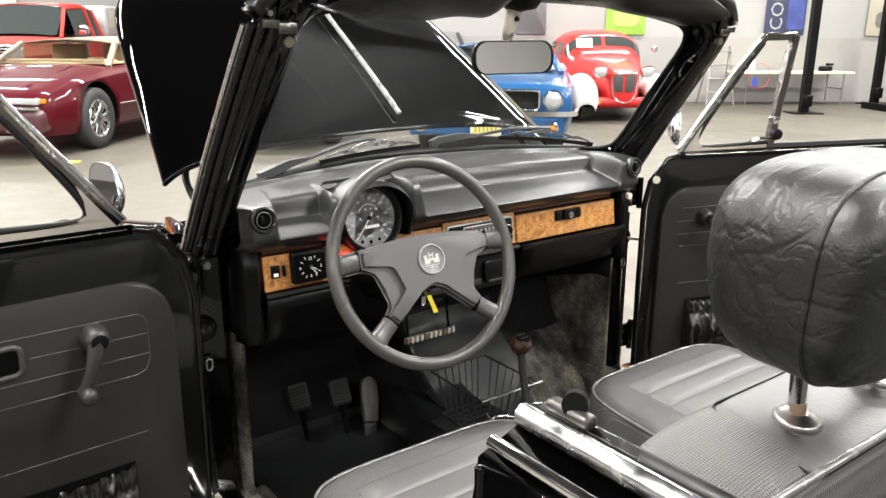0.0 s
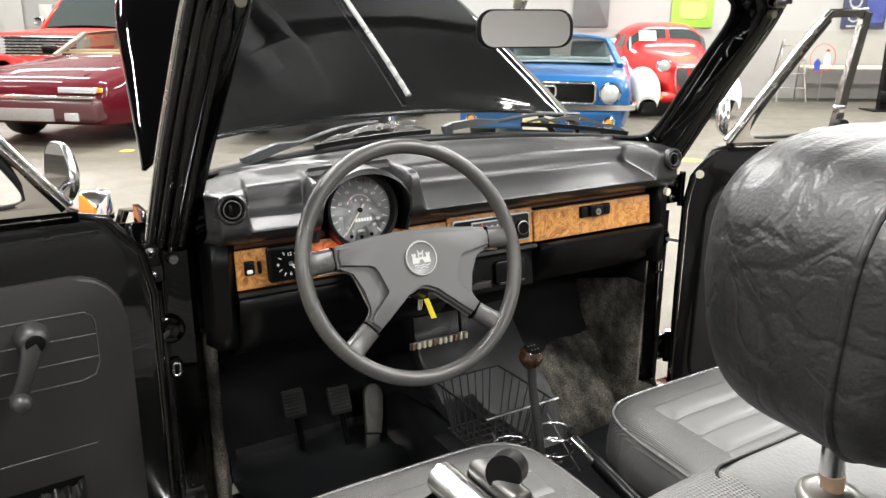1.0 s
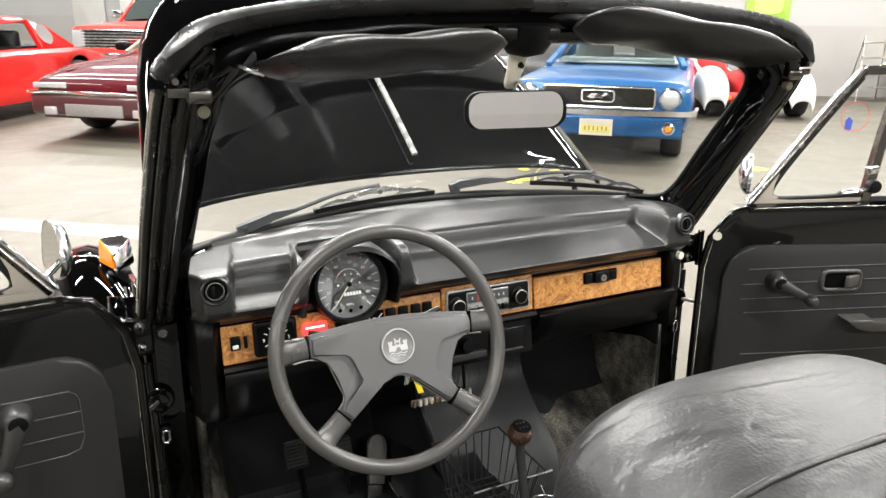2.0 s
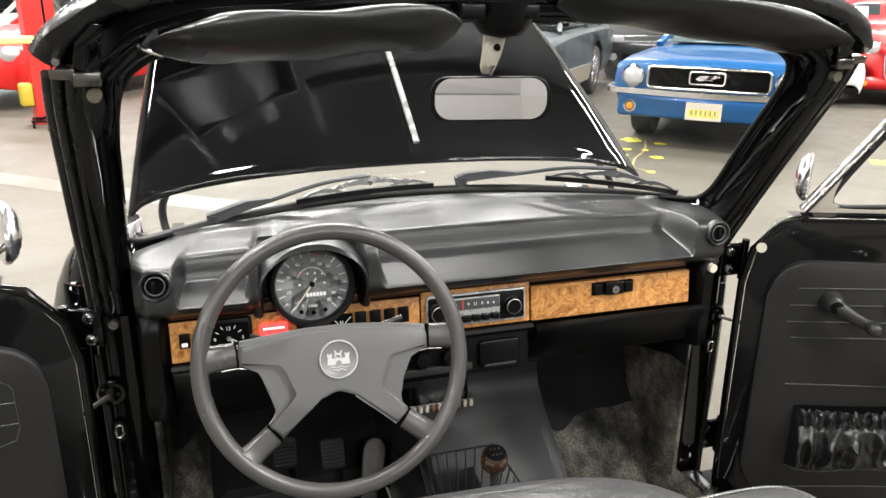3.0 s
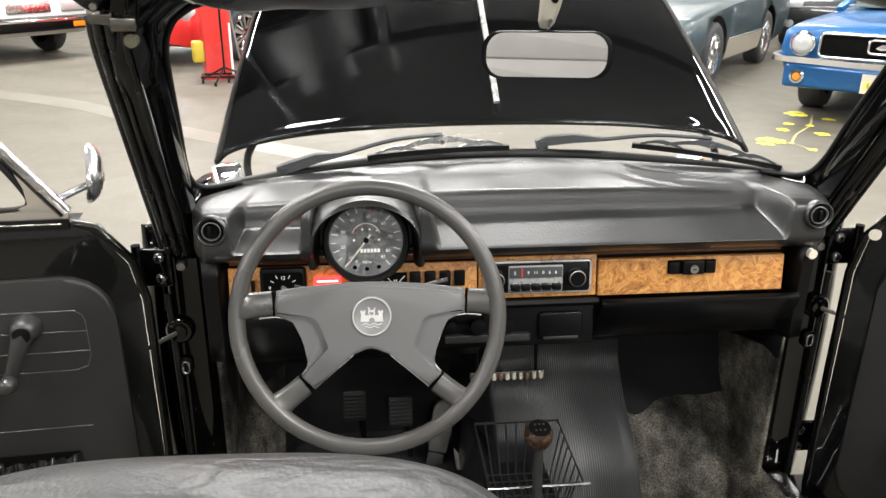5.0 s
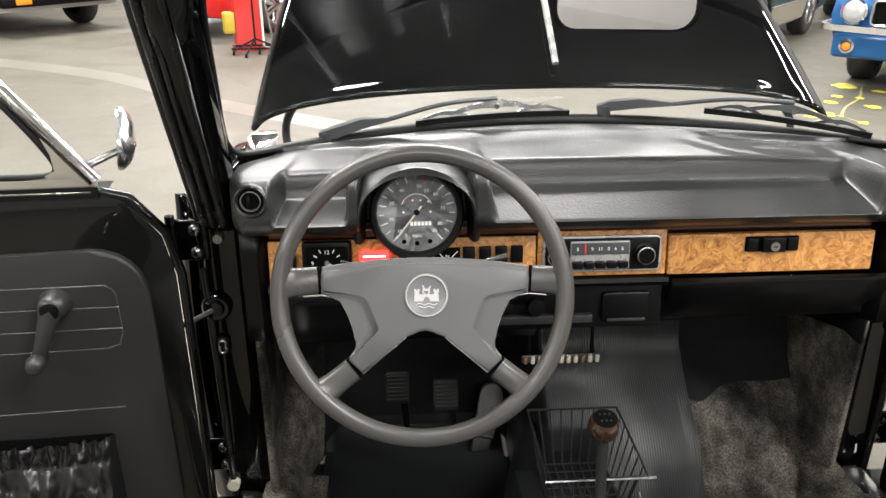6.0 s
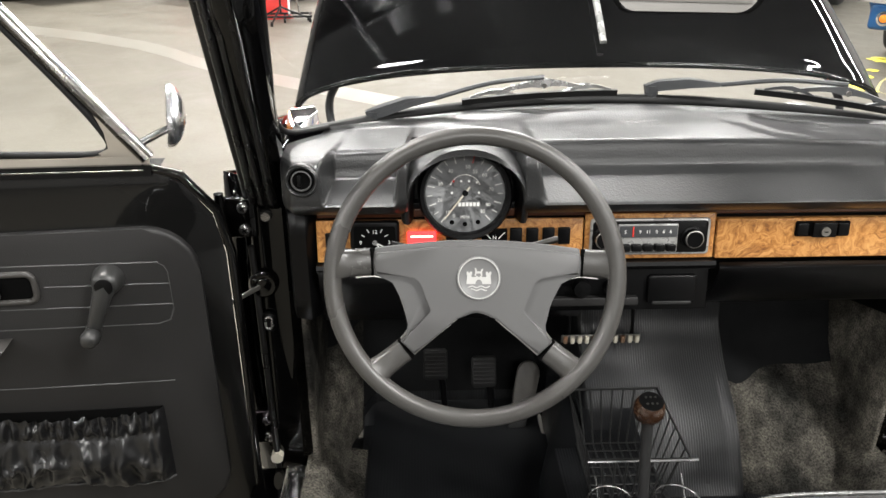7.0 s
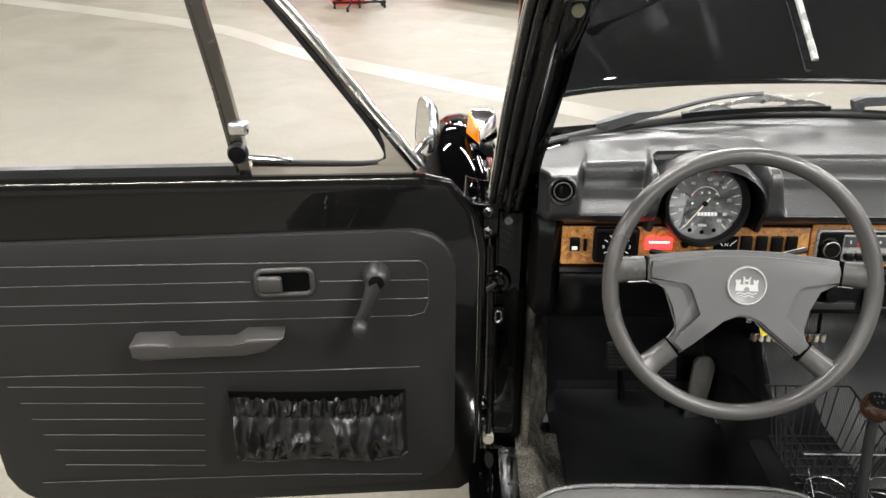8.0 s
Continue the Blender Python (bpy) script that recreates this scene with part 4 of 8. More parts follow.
# doors, swung wide open
for s in (1, -1):
    swing = radians(5.7 if s < 0 else 22.0)
    D, N = Vector((s * math.cos(swing), -math.sin(swing), 0)), Vector((-s * math.sin(swing), -math.cos(swing), 0))
    O = Vector((-0.63, 0.018, 0)) if s < 0 else Vector((0.618, 0.030, 0))

    def P(a, z, n=0.0, O=O, D=D, N=N):
        return O + D * a + N * n + Vector((0, 0, z))

    DM = Matrix((D, Vector((0, 0, 1)), N)).transposed().to_4x4()
    DM.translation = O
    outline = [(0.0, 0.31), (0.0, 0.82), (0.012, 0.885), (0.055, 0.945), (0.085, 0.953), (0.86, 0.962), (0.878, 0.93), (0.88, 0.5), (0.84, 0.36), (0.79, 0.30), (0.03, 0.29)]
    bm = B()
    rows = []
    for n, k in ((-0.075, 1.0), (-0.04, 0.55), (-0.012, 0.1), (-0.003, 0.0), (0.0, 0.0)):
        ins = 0.010 if n == 0.0 else 0.0
        rows.append([P(a + (0.05 * k if a < 0.06 else 0) + ins * (1 if a < 0.45 else -1), z + ins * (1 if z < 0.5 else -1 if z > 0.9 else 0), n) for a, z in outline])
    vs = sheet(bm, rows, close_v=True)
    bm.faces.new(vs[0])
    bm.faces.new(vs[-1])
    door = part("door", bm, M_DOOR, car, "open glossy black door with black vinyl trim")
    bm = B()
    sheet(bm, [[P(a, z, -0.072 - 0.030 * math.sin(math.pi * min(1, max(0, (z - 0.2) / 0.74)))) for z in np.linspace(0.28, 0.935, 12)] for a in (0.11, 0.3, 0.6, 0.885)])
    thick(part("outer_skin", bm, M_PAINT, door), 0.01)
    # trim panel, with ribs pressed into it
    bm = B()
    prism(bm, [(0.455 + x, 0.60 + y) for x, y in rrect(0.83, 0.545, 0.075, 6)], DM, 0.012, 0.007, 3)
    trim = part("trim_panel", bm, M_TRIM, door, "black vinyl trim panel with thin pressed lines")
    n0 = 0.0126

    def rib(pts, r=0.0011):
        bm = B()
        tube(bm, [P(a, z, n0) for a, z in pts], r, 6, up=tuple(N))
        part("pressed_line", bm, M_LINE, trim)

    if s < 0:
        rib([(0.102, 0.8165), (0.092, 0.810), (0.088, 0.80), (0.0875, 0.735)], 0.0007)
    rib([(0.84, 0.835), (0.10, 0.817)])
    rib([(0.84, 0.798), (0.385, 0.789)])
    rib([(0.27, 0.785), (0.088, 0.780)])
    rib([(0.84, 0.762), (0.088, 0.744)])
    rib([(0.84, 0.725), (0.115, 0.710), (0.095, 0.716), (0.088, 0.735)] if s < 0 else [(0.84, 0.725), (0.100, 0.709)])
    rib([(0.84, 0.622), (0.3, 0.605), (0.105, 0.602)])
    for i in range(6):
        rib([(0.82 - 0.012 * i, 0.60 - 0.036 * i), (0.49 + 0.004 * i, 0.58 - 0.036 * i)], 0.001)
    rib([(0.81, 0.38), (0.3, 0.362), (0.104, 0.348)])
    # upper painted edge with a bright seal at the window slot
    bm = B()
    sweep(bm, [P(0.09, 0.955, -0.01), P(0.45, 0.960, -0.01), P(0.87, 0.965, -0.01)], [(-0.012, -0.004), (0.012, -0.004), (0.01, 0.008), (-0.008, 0.012)])
    seal = part("window_seal", bm, M_PAINT, door, "glossy black strip along the window slot")
    bm = B()
    tube(bm, [P(0.10, 0.960, 0.001), P(0.45, 0.965, 0.001), P(0.868, 0.970, 0.001)], 0.0016, 8)
    part("bright_edge", bm, M_FRAME, seal)
    bm = B()
    sweep(bm, [P(0.38, 0.968, -0.035), P(0.87, 0.972, -0.035)], [(-0.012, -0.004), (0.012, -0.004), (0.008, 0.012), (-0.008, 0.012)])
    part("window_seal", bm, M_RUBBER, door)
    bm = B()
    sweep(bm, [P(-0.004, 0.30, -0.006), P(-0.008, 0.6, -0.006), P(-0.008, 0.82, -0.006), P(0.006, 0.890, -0.006), P(0.052, 0.949, -0.006), P(0.09, 0.957, -0.010)], ring(0.0075, 10), up=tuple(N))
    part("edge_seal", bm, M_JAMB, door, "glossy worn folded edge of the door")
    # crank: hanging down on the driver's door, level on the other
    hub_at, tip = (Vector((0.175, 0.795)), Vector((0.205, 0.716))) if s < 0 else (Vector((0.166, 0.790)), Vector((0.238, 0.752)))
    bm = B()
    lathe(bm, [(0.0, 0.031), (0.009, 0.031), (0.015, 0.029), (0.020, 0.022), (0.023, 0.006), (0.024, 0.0)], DM @ Matrix.Translation((*hub_at, 0.012)), 22)
    sweep(bm, [P(*hub_at.lerp(tip, t), n) for t, n in ((0.0, 0.034), (0.25, 0.040), (0.55, 0.043), (0.85, 0.041), (1.0, 0.038))], ring(0.012, 12, 0.008), up=tuple(N), scale=[1.45, 1.15, 0.95, 0.9, 1.1])
    crank = part("window_crank", bm, M_CRANK, door, "black plastic window crank")
    lathe(bm := B(), [(0.0135, 0.0), (0.0135, 0.0015), (0.011, 0.0025), (0.0, 0.0025)], DM @ Matrix.Translation((*hub_at, 0.043)), 20)
    part("crank_cap", bm, M_DARK, crank)
    bm = B()
    lathe(bm, [(0.0, 0.030), (0.008, 0.0295), (0.012, 0.026), (0.0145, 0.016), (0.013, 0.006), (0.010, 0.0)], DM @ Matrix.Translation((*tip, 0.040)), 18)
    part("crank_knob", bm, M_CRANK, crank)
    # inside lever
    bm = B()
    tube(bm, [P(0.328 + x, 0.787 + y, 0.014) for x, y in rrect(0.092, 0.046, 0.012)], 0.005, 8, closed=True, up=tuple(N))
    lever = part("door_lever", bm, M_ARM, door, "black door lever in a recess")
    bm = B()
    prism(bm, [(0.328 + x, 0.787 + y) for x, y in rrect(0.085, 0.04, 0.01)], DM @ Matrix.Translation((0, 0, 0.0125)), 0.002)
    part("recess", bm, M_WELL, lever)
    bm = B()
    box(bm, P(0.352, 0.787, 0.02), (0.042, 0.012, 0.03), 0.005)
    part("lever_grip", bm, M_ARM, lever)
    # armrest pull
    bm = B()
    prism(bm, [(0.334, 0.700), (0.346, 0.688), (0.366, 0.675), (0.40, 0.671), (0.570, 0.668), (0.586, 0.674), (0.588, 0.696), (0.580, 0.701), (0.522, 0.699), (0.512, 0.689), (0.42, 0.687), (0.398, 0.701)],
          DM @ Matrix.Translation((0, 0, 0.012)), 0.042, 0.005, 3)
    part("armrest", bm, M_ARM, door, "black plastic armrest pull")
    # gathered pocket: a ruffled band over soft hanging folds
    bm = B()
    rows = []
    folds = [(0.04, 0.9, 0.1), (0.13, 0.6, -0.3), (0.22, 1.0, 0.25), (0.33, 0.7, -0.1), (0.42, 1.15, -0.55), (0.55, 0.8, 0.15), (0.66, 1.0, 0.35), (0.77, 0.9, 0.6), (0.88, 0.75, -0.2), (0.96, 0.8, 0.1)]
    for i in range(181):
        f = i / 180
        a = 0.130 + 0.320 * f
        row = []
        for j in range(29):
            t = j / 28
            z = 0.560 - 0.010 * math.sin(math.pi * f) + 0.0015 * math.sin(70 * f) - (0.146 + 0.006 * math.sin(9 * f)) * t + 0.045 * (a - 0.29)
            band = smooth(0.26, 0.20, t)
            gather = 0.5 + 0.5 * math.sin(2 * math.pi * f * 17 + 1.3 * math.sin(11 * f) + 2.0 * math.sin(3.1 * t + 5 * f))
            ruffle = 0.006 * gather + 0.007 * noise.noise(Vector((f * 46, t * 11, 1.7 + s)))
            drape = 0.0
            for c, h, lean_ in folds:
                d = f - c - 0.06 * lean_ * (t - 0.3) - 0.012 * math.sin(5 * t + 20 * c)
                drape += h * math.exp(-(d / (0.024 + 0.012 * t)) ** 2)
            crease = 1 - abs(2 * noise.noise(Vector((f * 9 + 1.3 * t * math.sin(7 * f), t * 2.2 + f, 5.1 + s))))
            facet = abs(noise.noise(Vector((f * 17 - 3 * t, t * 5 + 2 * f, 8.4 + s))))
            drape = (0.011 * min(1.15, drape) + 0.012 * crease ** 2 + 0.008 * facet) * smooth(0.16, 0.60, t) * smooth(1.02, 0.86, t)
            belly = 0.016 * math.sin(math.pi * min(1, 0.12 + 0.88 * t)) * smooth(1.0, 0.9, t)
            pinch = 0.0025 * math.exp(-((t - 0.25) / 0.035) ** 2)
            n = 0.006 + belly + ruffle * band + drape * (1 - band) - pinch
            row.append(P(a, z, 0.0125 + n * min(1, min(i, 180 - i) / 5)))
        rows.append(row)
    sheet(bm, rows)
    pocket = part("pocket", bm, M_POCKET, door, "gathered black vinyl map pocket", 60)
    # black backing paints the shade inside the pocket's opening
    bm = B()
    prism(bm, [(0.132, 0.50), (0.448, 0.50)] + [(a, 0.561 - 0.003 * math.sin(math.pi * (a - 0.13) / 0.32) + 0.045 * (a - 0.29)) for a in np.linspace(0.448, 0.132, 15)], DM @ Matrix.Translation((0, 0, 0.0125)), 0.002)
    part("pocket_mouth", bm, M_WELL, pocket, "black sheet for the shade in the pocket's mouth")
    bm = B()
    tube(bm, [r[-1] + N * 0.001 for r in rows[::6]], 0.0016, 6, up=tuple(N))
    part("pocket_hem", bm, M_LINE, pocket)
    # quarter light: chrome frame, division post, glass, catch
    b0, b1, t0, t1 = (0.10, 0.968), (0.372, 0.985), (0.335, 1.268), (0.425, 1.27)
    bm = B()
    sweep(bm, curve([P(*b0, -0.03), P(0.19, 1.085, -0.033), P(0.272, 1.193, -0.036), P(*t0, -0.038)], 4), [(-0.009, -0.010), (0.009, -0.010), (0.012, -0.002), (0.008, 0.007), (0.0, 0.011), (-0.008, 0.007), (-0.012, -0.002)], up=tuple(N))
    sweep(bm, [P(*t0, -0.038), P(*t1, -0.038)], [(-0.010, -0.010), (0.010, -0.010), (0.010, 0.010), (-0.010, 0.010)], up=tuple(N))
    ql = part("quarter_light", bm, M_FRAME, door, "quarter light with a chrome frame and black rubber")
    bm = B()
    tube(bm, curve([P(b0[0] - 0.008, b0[1] + 0.004, -0.024), P(0.182, 1.090, -0.027), P(0.264, 1.198, -0.030), P(t0[0] - 0.006, t0[1] + 0.006, -0.032)], 4) + [P(t1[0], t1[1] + 0.009, -0.030)], 0.0035, 8, up=tuple(N))
    part("chrome_line", bm, M_CHROME, ql)
    bm = B()
    sweep(bm, [P(0.375, 0.965, -0.03), P(0.395, 1.10, -0.034), P(*t1, -0.038)], [(-0.009, -0.008), (0.009, -0.008), (0.009, 0.012), (-0.009, 0.012)], up=tuple(N))
    part("division_post", bm, M_FRAME, ql)
    bm = B()
    tube(bm, [P(0.388, 0.965, -0.03), P(0.408, 1.10, -0.034), P(t1[0] + 0.013, 1.27, -0.038)], 0.006, 8)
    part("division_chrome", bm, M_FRAME, ql)
    inner = curve([P(0.331, 1.252, -0.034), P(0.277, 1.182, -0.034), P(0.196, 1.072, -0.032), P(0.158, 1.014, -0.03), P(0.150, 0.987, -0.03), P(0.172, 0.977, -0.03), P(0.25, 0.979, -0.03), P(0.365, 0.984, -0.03)], 4)
    bm = B()
    tube(bm, inner, 0.0058, 8, up=tuple(N))
    part("glass_seal", bm, M_RUBBER, ql)
    bm = B()
    sweep(bm, [P(0.10, 0.966, -0.03), P(0.24, 0.967, -0.03), P(0.375, 0.971, -0.03)], [(-0.010, -0.010), (0.010, -0.010), (0.007, 0.006), (-0.007, 0.006)], up=tuple(N))
    part("lower_channel", bm, M_PLATE, ql, "pale worn metal channel")
    bm = B()
    prism(bm, [(0.1, 0.968), (0.21, 0.975), (0.165, 0.977), (0.148, 0.985), (0.15, 1.012), (0.17, 1.052)], DM @ Matrix.Translation((0, 0, -0.036)), 0.012, 0.003)
    part("corner_plate", bm, M_PLATE, ql, "pale polished corner plate")
    bm = B()
    f = [bm.verts.new(P(a, z, -0.034)) for a, z in ((0.155, 0.975), (0.155, 1.01), (0.33, 1.24), (0.42, 1.262), (0.378, 0.975))]
    bm.faces.new(f)
    pane = part("pane", bm, M_GLASS, ql)
    pane.visible_shadow = False
    lathe(bm := B(), [(0.0, 0.022), (0.014, 0.02), (0.017, 0.012), (0.015, 0.0)], DM @ Matrix.Translation((0.382, 1.008, -0.018)), 18)
    catch = part("catch", bm, M_DARK, ql, "black quarter light catch")
    bm = B()
    sweep(bm, [P(0.37, 1.0, -0.01), P(0.33, 0.998, -0.006), P(0.30, 0.993, -0.008)], ring(0.004, 8, 0.008), up=tuple(N))
    box(bm, P(0.378, 1.045, -0.018), (0.03, 0.02, 0.02), 0.004)
    part("catch_lever", bm, M_CHROME, catch)
    # wing mirror on its arm
    bm = B()
    tube(bm, curve([P(0.106, 0.992, -0.028), P(0.085, 0.993, -0.08), P(0.062, 0.994, -0.132)] if s < 0 else [P(0.125, 0.985, -0.03), P(0.115, 0.982, -0.06), P(0.115, 0.985, -0.08)], 4), 0.006, 10)
    arm = part("wing_mirror", bm, M_CHROME, door, "chrome wing mirror on an arm")
    head = P(0.077, 1.004, -0.135) if s < 0 else P(0.115, 1.024, -0.087)
    mm = plane(head, (0.30, -0.954, 0) if s < 0 else (0.72, 0.69, 0), (0.10, 0.05, 1) if s < 0 else (0, 0, 1))
    rim = []
    for a in np.linspace(0, 2 * math.pi, 41)[:-1]:
        u, v = math.copysign(abs(math.cos(a)) ** 0.6, math.cos(a)), math.copysign(abs(math.sin(a)) ** 0.6, math.sin(a))
        rim.append((0.046 * u * (1 - 0.5 * smooth(-0.1, 1.0, v) if u * -s > 0 else 1), 0.046 * v))
    bm = B()
    rows = [[mm @ Vector((u * k, v * k, h * 0.75)) for u, v in rim] for k, h in ((1.0, 0.012), (1.04, 0.006), (1.0, -0.002), (0.8, -0.014), (0.5, -0.022), (0.1, -0.026))]
    sheet(bm, rows, close_v=True)
    part("mirror_shell", bm, M_BRUSH, arm)
    bm = B()
    bm.faces.new([bm.verts.new(mm @ Vector((u * 0.97, v * 0.97, 0.0085))) for u, v in rim])
    part("mirror_glass", bm, M_MIRROR, arm)
    if s == 1:
        part("rubber_stop", cyl(B(), P(0.022, 0.895, -0.01), P(0.018, 0.897, 0.004), 0.010, seg=16), M_CREAM, door, "cream rubber stop on the door's edge")
        # round sticker on the glass
        bm = B()
        lathe(bm, [(0.0327, 0), (0.034, 0.0005), (0.034, 0.001), (0.0327, 0.001), (0.0327, 0)], DM @ Matrix.Translation((0.325, 1.165, -0.032)), 28, False)
        st = part("sticker", bm, M_REDM, ql, "round red and blue window sticker")
        bm = B()
        prism(bm, [(0.305, 1.135), (0.32, 1.135), (0.322, 1.155), (0.312, 1.165), (0.304, 1.155)], DM @ Matrix.Translation((0, 0, -0.033)), 0.001)
        part("emblem", bm, mat("blue_print", (0.05, 0.08, 0.4), 0.5), st)
# ---- dashboard ----
LIP = [((0.036, 0.878), (0.036, 0.878)), ((0.020, 0.881), (0.020, 0.881)), ((0.004, 0.888), (0.005, 0.888)), ((-0.009, 0.898), (-0.005, 0.897)), ((-0.016, 0.9075), (-0.012, 0.907))]
TRAY_Y, TRAY_Z = (-0.018, -0.016, -0.013, -0.002, 0.062, 0.066, 0.073, 0.077, 0.083, 0.150), (0.906, 0.9085, 0.910, 0.9142, 0.939, 0.943, 0.969, 0.975, 0.978, 0.985)
POCKET_Y, POCKET_Z = (-0.018, -0.016, -0.013, -0.002, 0.042, 0.046, 0.053, 0.057, 0.063, 0.150), (0.906, 0.9085, 0.910, 0.9142, 0.930, 0.934, 0.967, 0.974, 0.978, 0.985)
RISE_Y, RISE_Z = (-0.0125, -0.011, -0.009, -0.006, 0.0, 0.010, 0.03, 0.09, 0.15), (0.914, 0.934, 0.955, 0.968, 0.9765, 0.981, 0.9835, 0.985, 0.986)
STEPS = (-0.0135, -0.011, -0.009, -0.006, -0.002, 0.004, 0.012, 0.022, 0.032, 0.038, 0.042, 0.046, 0.0495, 0.053, 0.057, 0.062, 0.066, 0.0695, 0.073, 0.077, 0.083, 0.095, 0.12, 0.15)
COLS = [float(v) for v in np.concatenate((np.arange(-0.0135, -0.002, 0.0015), np.arange(-0.0015, 0.087, 0.0025), (0.095, 0.12, 0.15)))]
TOPS = [(0.25, 0.986), (0.36, 0.990), (0.46, 0.992), (0.7, 0.990), (0.94, 0.985), (1.0, 0.972)]


def block_weight(x, y):
    """0 on the trays of the pad, 1 on the raised blocks between them."""
    y = max(0, y)
    if x > 0:
        return smooth(0.443 - 0.27 * y, 0.462 - 0.27 * y, x)
    if x < -0.3:
        return max(smooth(-0.468 + 0.25 * y, -0.477 + 0.25 * y, x), smooth(-0.368 + 0.2 * y, -0.359 + 0.2 * y, x))
    return smooth(-0.138 - 0.1 * y, -0.156 - 0.1 * y, x)


bm = B()
rows = []
for x in np.linspace(-0.535, 0.535, 536):
    wc = smooth(0.088, 0.078, abs(x + 0.26))
    end = smooth(0.515, 0.537, abs(x))
    w0 = block_weight(x, 0)
    row = []
    for a, b in LIP:
        row.append([a[0] * (1 - w0) + b[0] * w0, a[1] * (1 - w0) + b[1] * w0])
    for y in COLS:
        w = block_weight(x, y)
        row.append([y, float(np.interp(y, POCKET_Y if x < -0.3 else TRAY_Y, POCKET_Z if x < -0.3 else TRAY_Z)) * (1 - w) + float(np.interp(y, RISE_Y, RISE_Z)) * w])
    for i, p in enumerate(row):
        k = i if i < 5 else 5 + float(np.interp(p[0], STEPS, range(len(STEPS))))
        if p[0] < 0.066:
            p[1] = p[1] * (1 - wc) + (0.88 + 0.0056 * k) * wc
        p[0] = p[0] * (1 - wc) + max(p[0], 0.060 + 0.0003 * k) * wc
    row = [Vector((x, y + 0.03 * end, z - 0.014 * (x / 0.53) ** 2 * smooth(0.95, 0.99, z))) for y, z in row]
    yl = row[-1].y
    for t, z in TOPS:
        y = yl + (max(y_back(x) - 0.006, yl + 0.01) - yl) * t
        row.append(Vector((x, y, z - 0.014 * (x / 0.53) ** 2)))
    rows.append(row)
sheet(bm, rows)
dash = thick(part("dashboard", bm, M_PAD, car, "black grained vinyl dashboard pad", 50), 0.006)
# structure behind the pad and below it
bm = B()
box(bm, (0, 0.075, 0.835), (1.05, 0.06, 0.11), 0.004)
part("dash_carrier", bm, M_DARK, dash)
for s in (1, -1):
    bm = B()
    sheet(bm, [[Vector((s * x, y, z)) for x, y in ((0.488, 0.035), (0.505, 0.015), (0.53, 0.022), (0.54, 0.06))] for z in (0.885, 0.84, 0.80, 0.74, 0.70)])
    thick(part("dash_end", bm, M_DARK, dash), 0.006)
    # round end vents
    vm = plane((s * 0.5, -0.010, 0.948), (1, 0, 0), (0, 0.12, 1))
    lathe(bm := B(), [(0.0250, -0.006), (0.0250, 0.002), (0.0238, 0.006), (0.0215, 0.0075), (0.0195, 0.006), (0.0185, 0.0015)], vm, 36, False)
    vent = part("vent", bm, M_PAD, dash, "round black air vent")
    # flat black disc, painted shade instead of a deep throat
    lathe(bm := B(), [(0.019, 0.002), (0.0, 0.0018)], vm, 28, False)
    part("vent_throat", bm, M_WELL, vent)
    lathe(bm := B(), [(0.0150, 0.002), (0.0150, 0.0055), (0.0138, 0.006), (0.0130, 0.002)], vm, 28, False)
    part("vent_ring", bm, M_PADHUB, vent)
    bm = B()
    prism(bm, rrect(0.006, 0.016, 0.002), vm @ Matrix.Translation((0.003 * s, 0, 0.002)), 0.003, 0.001)
    part("vent_flap", bm, M_DARK, vent)

part("rubber_stop", cyl(B(), (0.516, 0.02, 0.868), (0.517, 0.008, 0.868), 0.0085, seg=18), M_CREAM, dash, "cream rubber stop")
# instrument hood and speedometer
C = Vector((-0.26, 0.046, 0.914))
rows = []
for r, yy in ((0.098, 0.10), (0.098, 0.02), (0.0965, 0.002), (0.093, -0.008), (0.089, -0.011), (0.085, -0.009), (0.081, 0.002), (0.079, 0.02), (0.078, 0.06)):
    row = [Vector((C.x + sx * r * 1.0, yy + 0.02 * smooth(0.93, 0.86, z) , z)) for sx, z in ((1.0, 0.868), (1.0, 0.90))]
    row += [Vector((C.x + r * math.cos(a), yy, 0.912 + r * (0.80 if r > 0.087 else 0.95) * math.sin(a))) for a in np.linspace(0, math.pi, 21)]
    row += [Vector((C.x - r, yy + 0.02 * smooth(0.93, 0.86, z), z)) for z in (0.90, 0.868)]
    rows.append(row)
sheet(bm := B(), rows[:6])
hood = part("instrument_hood", bm, M_PAD, dash, "padded black vinyl hood over the speedometer", 60)
sheet(bm := B(), rows[5:])
part("hood_lining", bm, M_DARK, hood, "", 60)
sm = plane(C + Vector((0, -0.03, 0)), (1, 0, 0), (0, 0.16, 1))
lathe(bm := B(), [(0.062, -0.012), (0.0605, 0.002), (0.063, 0.007), (0.0685, 0.008), (0.0715, 0.003), (0.072, -0.03), (0.072, -0.06)], sm, 48, False)
speedo = part("speedometer", bm, M_DARK, dash, "round speedometer with a grey dial")
lathe(bm := B(), [(0.0615, -0.010), (0.0, -0.010)], sm, 48)
part("dial", bm, M_DIAL, speedo, "grey speedometer dial")
for i in range(19):
    a = radians(231 - i * 279 / 18.0)
    r0 = 0.047 if i % 2 == 0 else 0.050
    bm = B()
    q = Matrix.Rotation(a, 4, "Z")
    box(bm, (0, 0, 0), (0.058 - r0, 0.0011 if i % 2 else 0.0015, 0.0006))
    bmesh.ops.transform(bm, matrix=sm @ q @ Matrix.Translation(((0.058 + r0) / 2, 0, -0.0094)), verts=bm.verts)
    part("tick", bm, M_REDM if i == 10 else M_WHITE, speedo)
